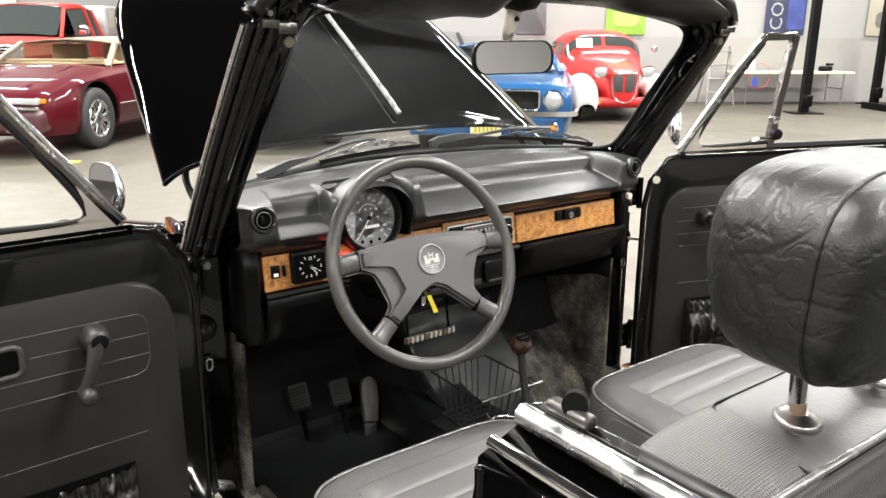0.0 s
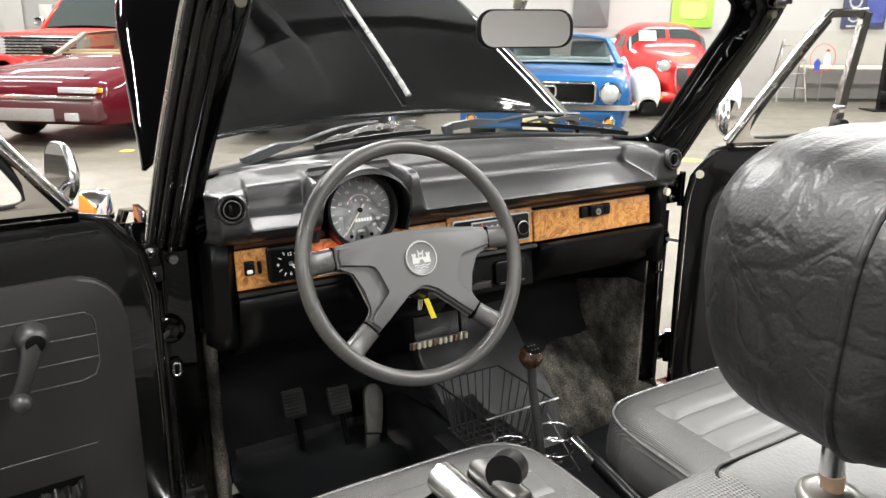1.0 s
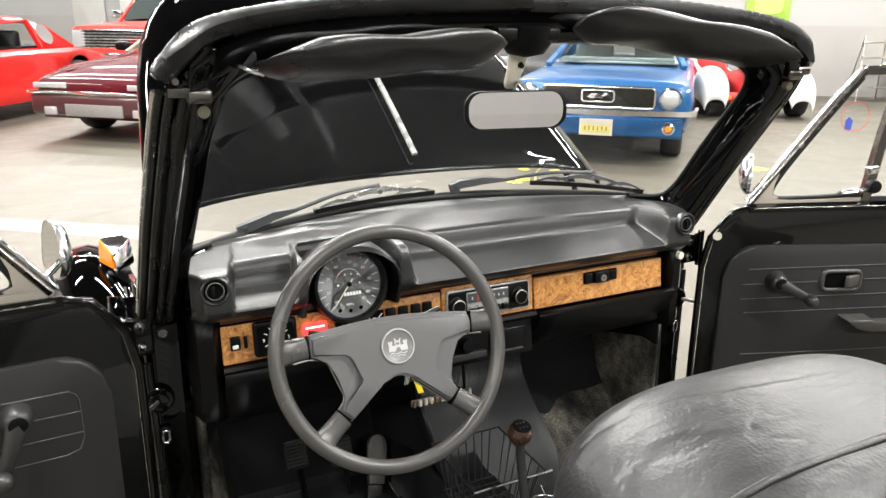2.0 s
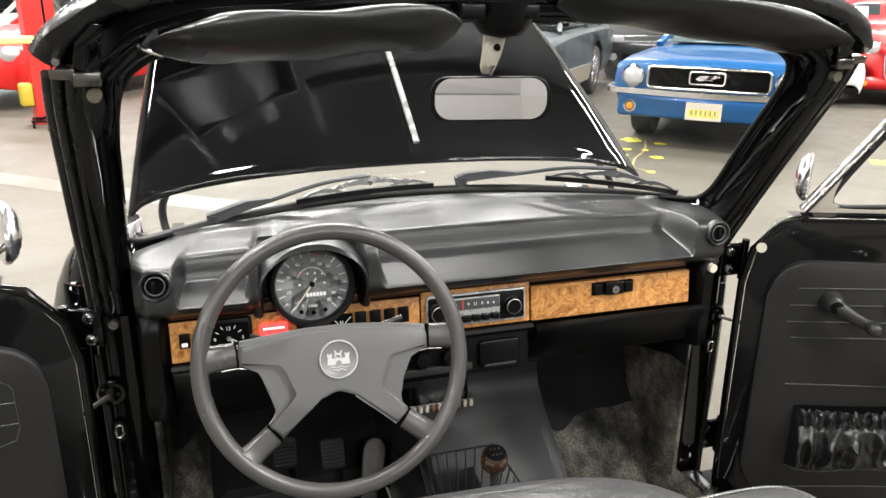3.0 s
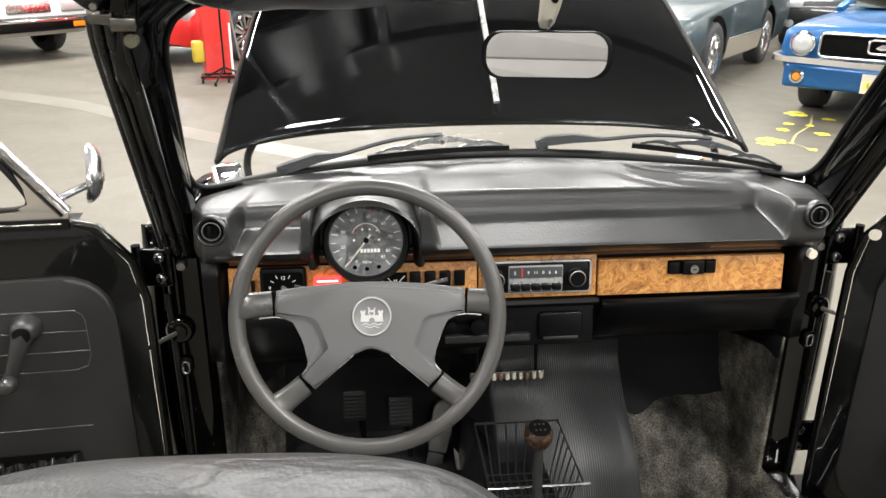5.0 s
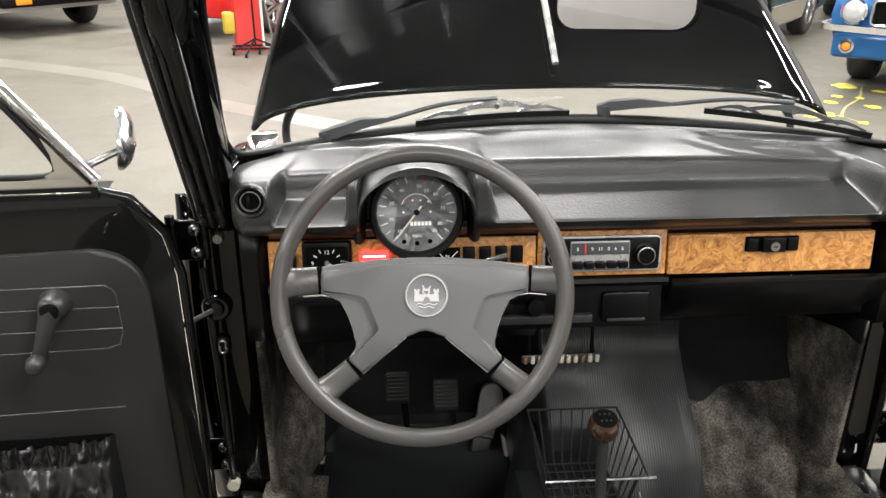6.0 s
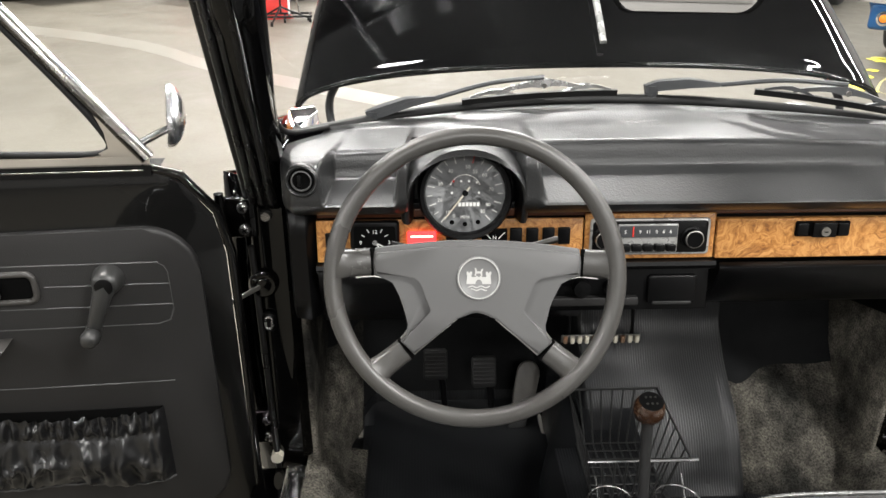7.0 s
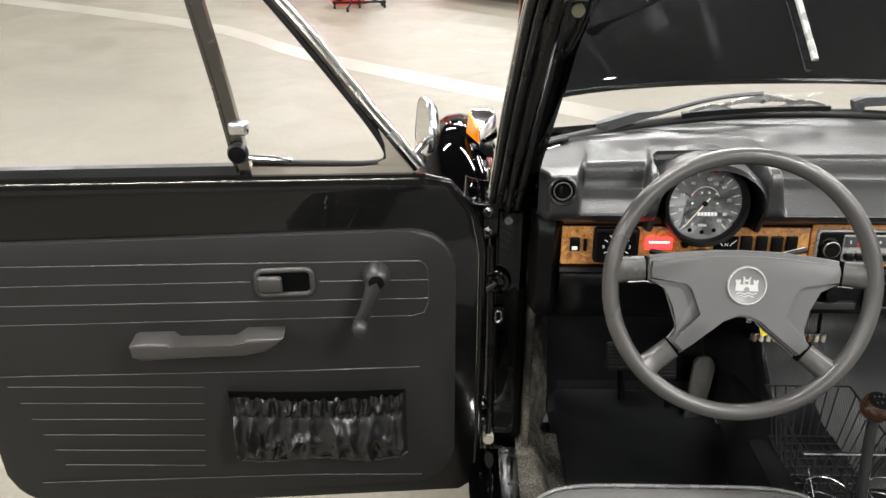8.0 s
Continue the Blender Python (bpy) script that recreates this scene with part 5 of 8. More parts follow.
for txt, deg in (("10", 229), ("20", 196), ("30", 160), ("40", 123), ("50", 84), ("60", 43), ("70", 7), ("80", -28), ("85", -47), ("0", 245)):
    r = 0.040
    writing(txt, sm @ Matrix.Translation((r * math.cos(radians(deg)), r * math.sin(radians(deg)), -0.0094)), 0.0076, M_WHITE, speedo)
writing("55", sm @ Matrix.Translation((0.036 * math.cos(radians(65)), 0.036 * math.sin(radians(65)), -0.0094)), 0.0075, M_WHITE, speedo)
writing("MPH", sm @ Matrix.Translation((0, -0.038, -0.0094)), 0.007, M_WHITE, speedo)
for i in range(6):
    bm = B()
    box(bm, (0, 0, 0), (0.0042, 0.006, 0.0006))
    bmesh.ops.transform(bm, matrix=sm @ Matrix.Translation((-0.008 + i * 0.0056, -0.018, -0.0094)), verts=bm.verts)
    part("counter_digit", bm, M_WHITE, speedo)
bm = B()
tube(bm, [sm @ Vector(p) for p in arc((0, 0.004, -0.0094), 0.024, 20, 160, 14, (1, 0, 0), (0, 1, 0))], 0.0006, 4)
part("gauge_arc", bm, M_WHITE, speedo)
for x, y, mt in ((-0.018, 0.018, M_REDM), (-0.006, 0.018, M_WHITE), (0.006, 0.018, M_WHITE), (0.018, 0.016, M_WHITE), (-0.02, 0, M_WHITE), (0.021, 0, M_WHITE), (-0.02, -0.046, M_WELL), (0, -0.049, M_WELL), (0.02, -0.046, M_WELL)):
    part("lamp_dot", cyl(B(), sm @ Vector((x, y, -0.010)), sm @ Vector((x, y, -0.0092)), 0.0017 if mt is not M_WELL else 0.0036, seg=12), mt, speedo)
bm = B()
prism(bm, [(-0.0012, -0.012), (0.0012, -0.012), (0.0007, 0.052), (-0.0007, 0.052)], sm @ Matrix.Rotation(radians(232 - 90), 4, "Z") @ Matrix.Translation((0, 0, -0.007)), 0.0008)
part("needle", bm, M_CREAM, speedo, "pale needle")
part("needle_hub", cyl(B(), sm @ Vector((0, 0, -0.010)), sm @ Vector((0, 0, -0.0055)), 0.0045, seg=20), M_DARK, speedo)

# burl wood fascia in three pieces
WY = 0.027


def fmat(x, z, y=WY):
    return plane((x, y, z), (1, 0, 0), (0, 0.13, 1))


def slab(name, x0, x1, z0, z1, y, depth, mt, parent, label="", bev=0.0015, r=0.002):
    w, h = x1 - x0, z1 - z0
    bm = B()
    r, bev = min(r, w * 0.3, h * 0.3), min(bev, w * 0.12, h * 0.12, depth * 0.6, r * 0.8)
    prism(bm, rrect(w, h, r, 3), fmat((x0 + x1) / 2, (z0 + z1) / 2, y), depth, bev)
    return part(name, bm, mt, parent, label)


fascia = slab("wood_fascia", -0.49, -0.073, 0.798, 0.866, WY + 0.004, 0.004, M_WOOD, dash, "glossy burl wood fascia")
slab("wood_fascia", -0.0705, 0.1365, 0.798, 0.872, WY + 0.004, 0.004, M_WOOD, dash, "glossy burl wood fascia")
glove = slab("glove_box_door", 0.139, 0.476, 0.797, 0.862, WY + 0.008, 0.012, M_WOOD, dash, "glossy burl wood glove box door")
slab("upper_trim", -0.49, 0.476, 0.866, 0.879, WY + 0.02, 0.006, mat("dark_wood", (0.09, 0.03, 0.012), 0.3, coat=0.4, var=0.4, vscale=30), dash, "dark wood strip under the pad")
# latch
lt = slab("latch", 0.262, 0.349, 0.834, 0.859, WY - 0.003, 0.003, M_WELL, glove, "black glove box latch", r=0.003)
for x in (0.273, 0.338):
    slab("latch_side", x - 0.009, x + 0.009, 0.836, 0.857, WY - 0.005, 0.004, M_DARK, lt)
slab("latch_button", 0.287, 0.325, 0.8345, 0.8585, WY - 0.005, 0.008, M_DARK, lt, bev=0.002)
part("lock", cyl(B(), (0.306, WY - 0.008, 0.845), (0.306, WY - 0.0165, 0.846), 0.0075, seg=20), M_STEEL, lt)
bm = B()
box(bm, (0.306, WY - 0.017, 0.846), (0.006, 0.001, 0.0015))
part("key_slot", bm, M_WELL, lt)
# head lamp switch, clock, warning lamp, switches
hs = slab("light_switch", -0.476, -0.459, 0.824, 0.848, WY - 0.001, 0.005, M_DARK, fascia, "black rocker switch with a white mark", r=0.002)
slab("mark", -0.473, -0.463, 0.827, 0.834, WY - 0.006, 0.0015, M_WHITE, hs)
slab("small_switch", -0.453, -0.447, 0.824, 0.846, WY - 0.001, 0.004, M_DARK, fascia)
clock = slab("clock", -0.437, -0.361, 0.806, 0.868, WY - 0.002, 0.010, M_DARK, fascia, "square black clock", bev=0.003, r=0.006)
cf = fmat(-0.399, 0.837, WY - 0.0122)
bm = B()
prism(bm, rrect(0.064, 0.050, 0.004), cf, 0.0006)
part("clock_face", bm, M_WELL, clock)
for t, x, y in (("12", 0, 0.016), ("3", 0.022, -0.001), ("9", -0.022, -0.001), ("6", 0, -0.018)):
    writing(t, cf @ Matrix.Translation((x, y, 0.0008)), 0.0085, M_WHITE, clock)
for h in range(12):
    if h % 3:
        a = radians(90 - 30 * h)
        bm = B()
        box(bm, (0, 0, 0), (0.006, 0.0012, 0.0005))
        bmesh.ops.transform(bm, matrix=cf @ Matrix.Rotation(a, 4, "Z") @ Matrix.Translation((0.0205, 0, 0.0009)), verts=bm.verts)
        part("hour_mark", bm, M_WHITE, clock)
for deg, ln in ((-28, 0.014), (-52, 0.02)):
    bm = B()
    box(bm, (ln / 2, 0, 0), (ln, 0.0016, 0.0006))
    bmesh.ops.transform(bm, matrix=cf @ Matrix.Rotation(radians(deg), 4, "Z") @ Matrix.Translation((0, 0, 0.002)), verts=bm.verts)
    part("clock_hand", bm, M_WHITE, clock)
part("clock_hub", cyl(B(), cf @ Vector((0, 0, 0)), cf @ Vector((0, 0, 0.004)), 0.004, seg=14), M_BRUSH, clock)
warn = slab("seat_belt_lamp", -0.349, -0.304, 0.829, 0.849, WY - 0.001, 0.005, M_LENS, fascia, "lit red warning lamp", bev=0.002)
for z in (0.834, 0.841):
    slab("lit_text", -0.344, -0.309, z, z + 0.0028, WY - 0.0055, 0.001, M_LENSW, warn)
part("fascia_button", cyl(B(), (-0.283, WY, 0.838), (-0.283, WY - 0.008, 0.839), 0.006, seg=16), M_DARK, fascia)
gate = slab("shift_label", -0.233, -0.193, 0.826, 0.852, WY - 0.001, 0.003, M_WELL, fascia, "black plate with a white shift pattern")
writing("N", fmat(-0.213, 0.838, WY - 0.0045), 0.008, M_WHITE, gate)
for s in (1, -1):
    bm = B()
    tube(bm, [(-0.213 + s * 0.006, WY - 0.0045, 0.836), (-0.213 + s * 0.011, WY - 0.0045, 0.842), (-0.213 + s * 0.016, WY - 0.0045, 0.847)], 0.0008, 5)
    part("shift_line", bm, M_WHITE, gate)
for i, x in enumerate((-0.1795, -0.1540, -0.1285, -0.1040)):
    sw = slab("rocker_switch", x - 0.0095, x + 0.0095, 0.826, 0.853, WY - 0.001, 0.006, M_DARK, fascia, bev=0.002)
    if i > 1:
        slab("mark", x - 0.006, x + 0.006, 0.828, 0.834, WY - 0.007, 0.001, M_STEEL if i == 2 else M_REDM, sw)
# radio
radio = slab("radio", -0.063, 0.127, 0.8065, 0.866, WY - 0.001, 0.004, M_SILVER, dash, "black push-button radio with a bright frame", bev=0.0015, r=0.006)
slab("radio_face", -0.0592, 0.1232, 0.8102, 0.8623, WY - 0.004, 0.0025, M_DARK, radio, r=0.005)
slab("dial_frame", -0.020, 0.075, 0.812, 0.8585, WY - 0.0065, 0.002, M_SILVER, radio, r=0.002)
slab("dial_window", -0.018, 0.073, 0.838, 0.8565, WY - 0.0085, 0.001, M_WIPER, radio, r=0.001)
for txt, x in (("5", -0.009), ("9", 0.014), ("11", 0.027), ("0", 0.040), ("6", 0.051), ("6", 0.062)):
    writing(txt, fmat(x, 0.847, WY - 0.0098), 0.0078, M_WHITE, radio)
slab("pointer", 0.002, 0.004, 0.839, 0.856, WY - 0.0096, 0.0008, M_REDM, radio)
slab("key_well", -0.018, 0.073, 0.8135, 0.834, WY - 0.0085, 0.001, M_WELL, radio, r=0.001)
for i in range(5):
    x = -0.0088 + i * 0.0180
    slab("push_button", x - 0.0078, x + 0.0078, 0.816, 0.827, WY - 0.0085, 0.011, M_DARK, radio, bev=0.002)
for x in (-0.043, 0.098):
    lathe(bm := B(), [(0.0175, 0), (0.0175, 0.003), (0.0145, 0.004), (0.0140, 0.014), (0.0125, 0.016), (0.0, 0.016)], fmat(x, 0.836, WY - 0.006), 18)
    knob = part("knob", bm, M_DARK, radio)
    lathe(bm := B(), [(0.0128, 0.0155), (0.0142, 0.0150), (0.0146, 0.0138)], fmat(x, 0.836, WY - 0.006), 24, False)
    part("knob_ring", bm, M_STEEL, knob, "thin bright ring")
# lower dash
bm = B()
sweep(bm, [(-0.492, WY - 0.004, 0.791), (0.14, WY - 0.004, 0.791)], [(-0.012, -0.007), (0.010, -0.007), (0.013, 0.0), (0.010, 0.006), (-0.012, 0.006)])
part("lower_lip", bm, M_DARK, dash)
bm = B()
sheet(bm, [[Vector((x, y, z)) for y, z in ((0.012, 0.795), (0.004, 0.789), (0.004, 0.782), (0.02, 0.745), (0.05, 0.705), (0.075, 0.688), (0.12, 0.682))] for x in np.linspace(0.145, 0.505, 9)])
thick(part("glove_box", bm, M_DARK, dash, "black plastic glove box underside"), 0.004)
# real panel, but lengthened downwards in place of shade on the carpet
bm = B()
sheet(bm, [[Vector((x, y, z)) for y, z in ((0.016, 0.786), (0.022, 0.76), (0.03, 0.735), (0.045, 0.700), (0.075, 0.668), (0.14, 0.655))] for x in np.linspace(-0.49, -0.06, 9)])
knee = thick(part("knee_panel", bm, M_DARK, dash, "black plastic panel below the fascia, lengthened to stand in for shade"), 0.004)
verts, faces = [], []
for i in range(22):
    for j in range(9):
        x, z = -0.478 + i * 0.0062, 0.742 + j * 0.0046
        y = 0.0138 + (0.786 - z) * 0.27
        k = len(verts)
        verts += [(x + 0.0017 * math.cos(a), y, z + 0.0017 * math.sin(a)) for a in np.linspace(0, 2 * math.pi, 7)[:-1]]
        faces.append(tuple(range(k, k + 6)))
me = bpy.data.meshes.new("speaker_holes")
me.from_pydata(verts, [], faces)
me.materials.append(M_WELL)
ob = new("speaker_holes", me)
ob.parent, ob["kind"] = knee, "stuff"
# heater controls and ash tray
heater = slab("heater_panel", -0.14, 0.136, 0.708, 0.786, 0.026, 0.006, M_DARK, dash, "black panel with heater knobs and an ash tray")
for x in (-0.118, -0.072, -0.022):
    lathe(bm := B(), [(0.010, 0), (0.012, 0.004), (0.014, 0.006), (0.0135, 0.018), (0.0, 0.019)] if x > -0.1 else [(0.009, 0), (0.009, 0.012), (0, 0.013)], fmat(x, 0.752, 0.02), 18)
    part("heater_knob", bm, M_DARK, heater)
slab("heater_ledge", -0.13, 0.02, 0.722, 0.736, 0.016, 0.012, M_TRIM, heater)
ash = slab("ash_tray", 0.036, 0.115, 0.722, 0.771, 0.019, 0.008, M_DARK, heater, bev=0.003, r=0.006)
slab("ash_tray_lip", 0.044, 0.107, 0.723, 0.728, 0.010, 0.004, M_CRANK, ash)

# ---- steering wheel ----
wt, wy = radians(20.9), radians(-2.5)
ex = Vector((math.cos(wy), math.sin(wy), 0))
ez = Vector((-math.sin(wy) * math.sin(wt), math.cos(wy) * math.sin(wt), math.cos(wt)))
WM = plane((-0.259, -0.176, 0.870), ex, ez)
bm = B()
tube(bm, [WM @ Vector((0.186 * math.cos(a), 0.186 * math.sin(a), 0)) for a in np.linspace(0, 2 * math.pi, 97)[:-1]], 0.0122, 16, closed=True, up=tuple(WM.col[2].xyz))
swheel = part("steering_wheel", bm, M_WHEEL, car, "grey-black four-spoke steering wheel")
Q = 1 / 1382
half_hub = [(0, 69), (50, 68), (92, 65), (140, 60), (185, 54), (189, 30), (187, 4), (162, 1), (150, -5), (144, -16), (134, -46), (121, -84), (122, -93), (128, -103), (139, -116), (114, -140), (92, -121), (72, -104), (52, -88), (36, -74), (24, -65), (12, -60)]
hub = [(x * Q, y * Q) for x, y in half_hub] + [(0, -58 * Q)] + [(-x * Q, y * Q) for x, y in reversed(half_hub[1:])]
HM = WM @ Matrix.Translation((0.003, 0.0, 0.0))
bm = B()
prism(bm, hub, HM @ Matrix.Translation((0, 0, -0.022)), 0.020, 0.003, 2)
hubob = part("hub_pad", bm, M_PADHUB, swheel, "grey plastic hub pad")
# raised face, with a hollow on either side of the emblem
shield = [(0, 60), (50, 59), (92, 56), (140, 51), (181, 46), (183, 30), (182, 10), (126, 8), (112, 5), (103, -1), (97, -11), (80, -56), (82, -62), (118, -92), (133, -115), (114, -134), (92, -116), (72, -99), (52, -83), (36, -69), (24, -60), (12, -55)]
sh = [(x * Q, y * Q) for x, y in shield] + [(0, -53 * Q)] + [(-x * Q, y * Q) for x, y in reversed(shield[1:])]
bm = B()
prism(bm, sh, HM @ Matrix.Translation((0, 0, -0.004)), 0.012, 0.0022, 2)
part("hub_centre", bm, M_PADHUB, hubob)
for s in (1, -1):
    for p, q, wide in (((191, 29), (258, 25), 0.0170), ((129, -131), (190, -178), 0.0150)):
        d = Vector((q[0] - p[0], q[1] - p[1], 0)).normalized()
        line = [Vector((s * (p[0] + (q[0] - p[0]) * t), p[1] + (q[1] - p[1]) * t, 0)) * Q for t in (0.03, 0.3, 0.6, 0.85, 1.0)]
        bm = B()
        sweep(bm, [HM @ (v + Vector((0, 0, h))) for v, h in zip(line, (-0.010, -0.009, -0.007, -0.004, -0.002))],
              [(-wide, -0.008), (wide, -0.008), (wide * 1.08, 0.0), (wide * 0.9, 0.007), (wide * 0.6, 0.0095), (-wide * 0.6, 0.0095), (-wide * 0.9, 0.007), (-wide * 1.08, 0.0)], up=tuple(WM.col[2].xyz), scale=[1.0, 1.0, 1.03, 1.15, 1.45])
        part("spoke", bm, M_WHEEL, swheel)
        # dark joint where the pad meets the spoke
        bm = B()
        v = Vector((s * p[0], p[1], 0)) * Q
        e = Vector((s * d.x, d.y, 0)) * 0.0016
        sweep(bm, [HM @ (v - e + Vector((0, 0, -0.011))), HM @ (v + e + Vector((0, 0, -0.011)))], [(-wide * 1.05, -0.006), (wide * 1.05, -0.006), (wide * 1.05, 0.0085), (-wide * 1.05, 0.0085)], up=tuple(WM.col[2].xyz))
        part("spoke_joint", bm, M_WELL, hubob)
    bm = B()
    tube(bm, [HM @ Vector((s * x * Q, y * Q, -0.016)) for x, y in ((222, -1), (190, 2), (164, -2), (152, -8), (146, -17), (136, -47), (123, -84), (124, -94), (130, -104), (141, -117))], 0.0014, 6)
    tube(bm, [HM @ Vector((s * x * Q, y * Q, -0.016)) for x, y in ((114, -143), (92, -124), (72, -107), (52, -91), (36, -77))], 0.0013, 6)
    part("bright_edge", bm, M_STEEL, hubob, "thin bright edge")
M_EMBLEM = mat("emblem_grey", (0.17, 0.17, 0.17), 0.4)
M_PRINT = mat("emblem_white", (0.46, 0.455, 0.44), 0.5)
EM = WM @ Matrix.Translation((0.005, 0.002, 0.0088))
lathe(bm := B(), [(0.0, 0.0005), (0.024, 0.0005), (0.0245, 0.001), (0.026, 0.0028), (0.028, 0.0022), (0.0288, 0)], EM, 36)
emb = part("emblem", bm, M_EMBLEM, hubob, "round emblem with a pale castle shape")
lathe(bm := B(), [(0.0254, 0.001), (0.0260, 0.0034), (0.0270, 0.0034), (0.0276, 0.001)], EM, 36, False)
part("emblem_ring", bm, M_PRINT, emb)
side = [(0.0045, -0.0075), (0.0162, -0.0075), (0.0150, 0.0045), (0.0160, 0.0045), (0.0160, 0.0085), (0.0135, 0.0085), (0.0135, 0.007), (0.0115, 0.007), (0.0115, 0.0085), (0.0090, 0.0085), (0.0090, 0.0045), (0.0098, 0.0045), (0.0095, 0.0015), (0.0040, 0.0015), (0.0040, 0.0028), (0.0012, 0.0028)]
arch = [(0.0, -0.0015), (0.0022, -0.0022), (0.0038, -0.0045)]
castle = [(x, y) for x, y in arch + side] + [(0.0012, 0.0015)]
outline_c = castle + [(-x, y) for x, y in reversed(castle[1:])]
bm = B()
prism(bm, outline_c, EM @ Matrix.Translation((0, 0, 0.0006)), 0.0008)
part("emblem_shape", bm, M_PRINT, emb)
bm = B()
prism(bm, [(-0.0055, 0.0032), (-0.0035, 0.0032), (-0.0032, 0.0062), (0.0022, 0.0062), (0.0026, 0.0032), (0.0046, 0.0032), (0.0042, 0.0085), (0.0058, 0.0125), (0.0034, 0.0115), (0.0022, 0.0088), (-0.0022, 0.0088), (-0.0036, 0.0128), (-0.0056, 0.0135), (-0.0048, 0.0092)], EM @ Matrix.Translation((0, 0, 0.0006)), 0.0008)
part("emblem_shape", bm, M_PRINT, emb)
for y in (-0.0112, -0.0150):
    bm = B()
    tube(bm, [EM @ Vector((x, y + 0.0010 * math.sin(x * 520), 0.0012)) for x in np.linspace(-0.0155 + abs(y + 0.01), 0.0155 - abs(y + 0.01), 24)], 0.0008, 5)
    part("emblem_wave", bm, M_PRINT, emb)
# column, stalks, key
bm = B()
sweep(bm, [WM @ Vector((0, -0.004, -0.02)), WM @ Vector((0, -0.006, -0.10)), WM @ Vector((0, -0.008, -0.24))], ring(0.042, 16), up=(0, 0, 1))
column = part("steering_column", bm, M_DARK, car, "black steering column cover")
for s, tip in ((1, (0.118, 0.048, -0.075)), (-1, (-0.115, 0.04, -0.075))):
    bm = B()
    tube(bm, [WM @ Vector((s * 0.03, 0.01, -0.07)), WM @ Vector((tip[0] * 0.6, tip[1] * 0.75, tip[2])), WM @ Vector(tip)], 0.0045, 8, scale=[1, 0.9, 1.1])
    part("stalk", bm, M_BOLT if s == 1 else M_DARK, column)
bm = B()
prism(bm, [(-0.004, 0), (0.006, 0), (0.017, -0.038), (0.006, -0.038)], plane((-0.170, -0.055, 0.752), (1, 0, 0), (0, 0.3, 1)), 0.001)
part("key_tag", bm, M_YELLOW, column, "yellow paper key tag")
bm = B()
prism(bm, rrect(0.012, 0.03, 0.005), plane((-0.179, -0.050, 0.745), (1, 0.2, 0), (0.2, 0.2, 1)), 0.002, 0.0006)
part("key", bm, M_BRUSH, column, "steel ignition key")
bm = B()
sweep(bm, [WM @ Vector((0.03, -0.035, -0.10)), (-0.178, -0.048, 0.765)], ring(0.017, 14), up=(0, 1, 0), scale=[1.2, 0.9])
part("ignition_lock", bm, M_DARK, column, "black ignition lock housing")

# ---- visors, mirror, wipers ----
for s in (1, -1):
    bm = B()
    rows = []
    x_in, x_out, z_in, z_out = (0.075, 0.532, 1.368, 1.304) if s > 0 else (0.084, 0.460, 1.330, 1.314)
    for i in range(25):
        t = i / 24
        x = s * (x_in + (x_out - x_in) * t)
        k = max(0.06, min(1, (t + 0.015) / 0.12) ** 0.5 * min(1, (1.01 - t) / 0.22) ** 0.5)
        cy, cz = (-0.165 if s > 0 else -0.188) - 0.045 * t ** 1.5, z_in + (z_out - z_in) * t ** 1.4
        rows.append([Vector((x, cy + 0.055 * k * math.cos(a) * 0.8 - 0.012 * math.sin(a), cz + 0.026 * k * math.sin(a) - 0.10 * k * math.cos(a) * 0.16 + 0.0025 * math.sin(14 * t + 2 * a) * k)) for a in np.linspace(0, 2 * math.pi, 25)[:-1]])
    vs = sheet(bm, rows, close_v=True)
    bm.faces.new(vs[0])
    bm.faces.new(vs[-1])
    visor = part("sun_visor", bm, grained("visor_vinyl", (0.012, 0.012, 0.012), 0.33, 300, 0.3, 0.0006, wrinkle=0.06, wscale=8) if s == 1 else bpy.data.materials["visor_vinyl"], car, "soft black vinyl sun visor folded up", 60)
    bm = B()
    tube(bm, [(s * (x_out - 0.012), -0.208, 1.302), (s * (x_out + 0.008), -0.204, 1.308), (s * (x_out + 0.016), -0.19, 1.312)], 0.0032, 8)
    part("visor_pin", bm, M_BRUSH, visor)
    bm = B()
    prism(bm, rrect(0.05, 0.022, 0.009), plane((s * (x_out + 0.014), -0.185, 1.312), (1, 0, -s * 0.5), (0, 0.2, 1)), 0.006, 0.002)
    part("visor_bracket", bm, M_DARK, visor)
MM = plane((-0.006, -0.113, 1.227), (0.171, -0.041, 0.002), (0.02, 0.062, 1))
bm = B()
rows = [[MM @ Vector((x * k, y * k, h)) for x, y in rrect(0.178, 0.064, 0.026, 6)] for k, h in ((0.90, 0.0015), (0.95, 0.003), (1.0, 0.001), (1.0, -0.006), (0.93, -0.016), (0.7, -0.022), (0.2, -0.024))]
vs = sheet(bm, rows, close_v=True)
bm.faces.new(vs[-1])
mirror = part("rear_view_mirror", bm, M_DARK, car, "black-framed rear-view mirror on a stem")
bm = B()
bm.faces.new([bm.verts.new(MM @ Vector((x * 0.955, y * 0.955, 0.0022))) for x, y in rrect(0.176, 0.062, 0.025, 6)])
part("mirror_glass", bm, M_MIRROR, mirror)
bm = B()
tube(bm, [MM @ Vector((0, 0.028, -0.015)), MM @ Vector((0.004, 0.045, -0.012)), (0.0, -0.085, 1.272)], 0.004, 8)
part("mirror_stem", bm, M_BRUSH, mirror)
bm = B()
sweep(bm, [(-0.002, -0.080, 1.262), (-0.002, -0.084, 1.268), (0.0, -0.094, 1.290), (0.002, -0.104, 1.325)], rrect(0.030, 0.018, 0.008), up=(0, 1, 0), scale=[0.55, 0.75, 0.95, 1.2])
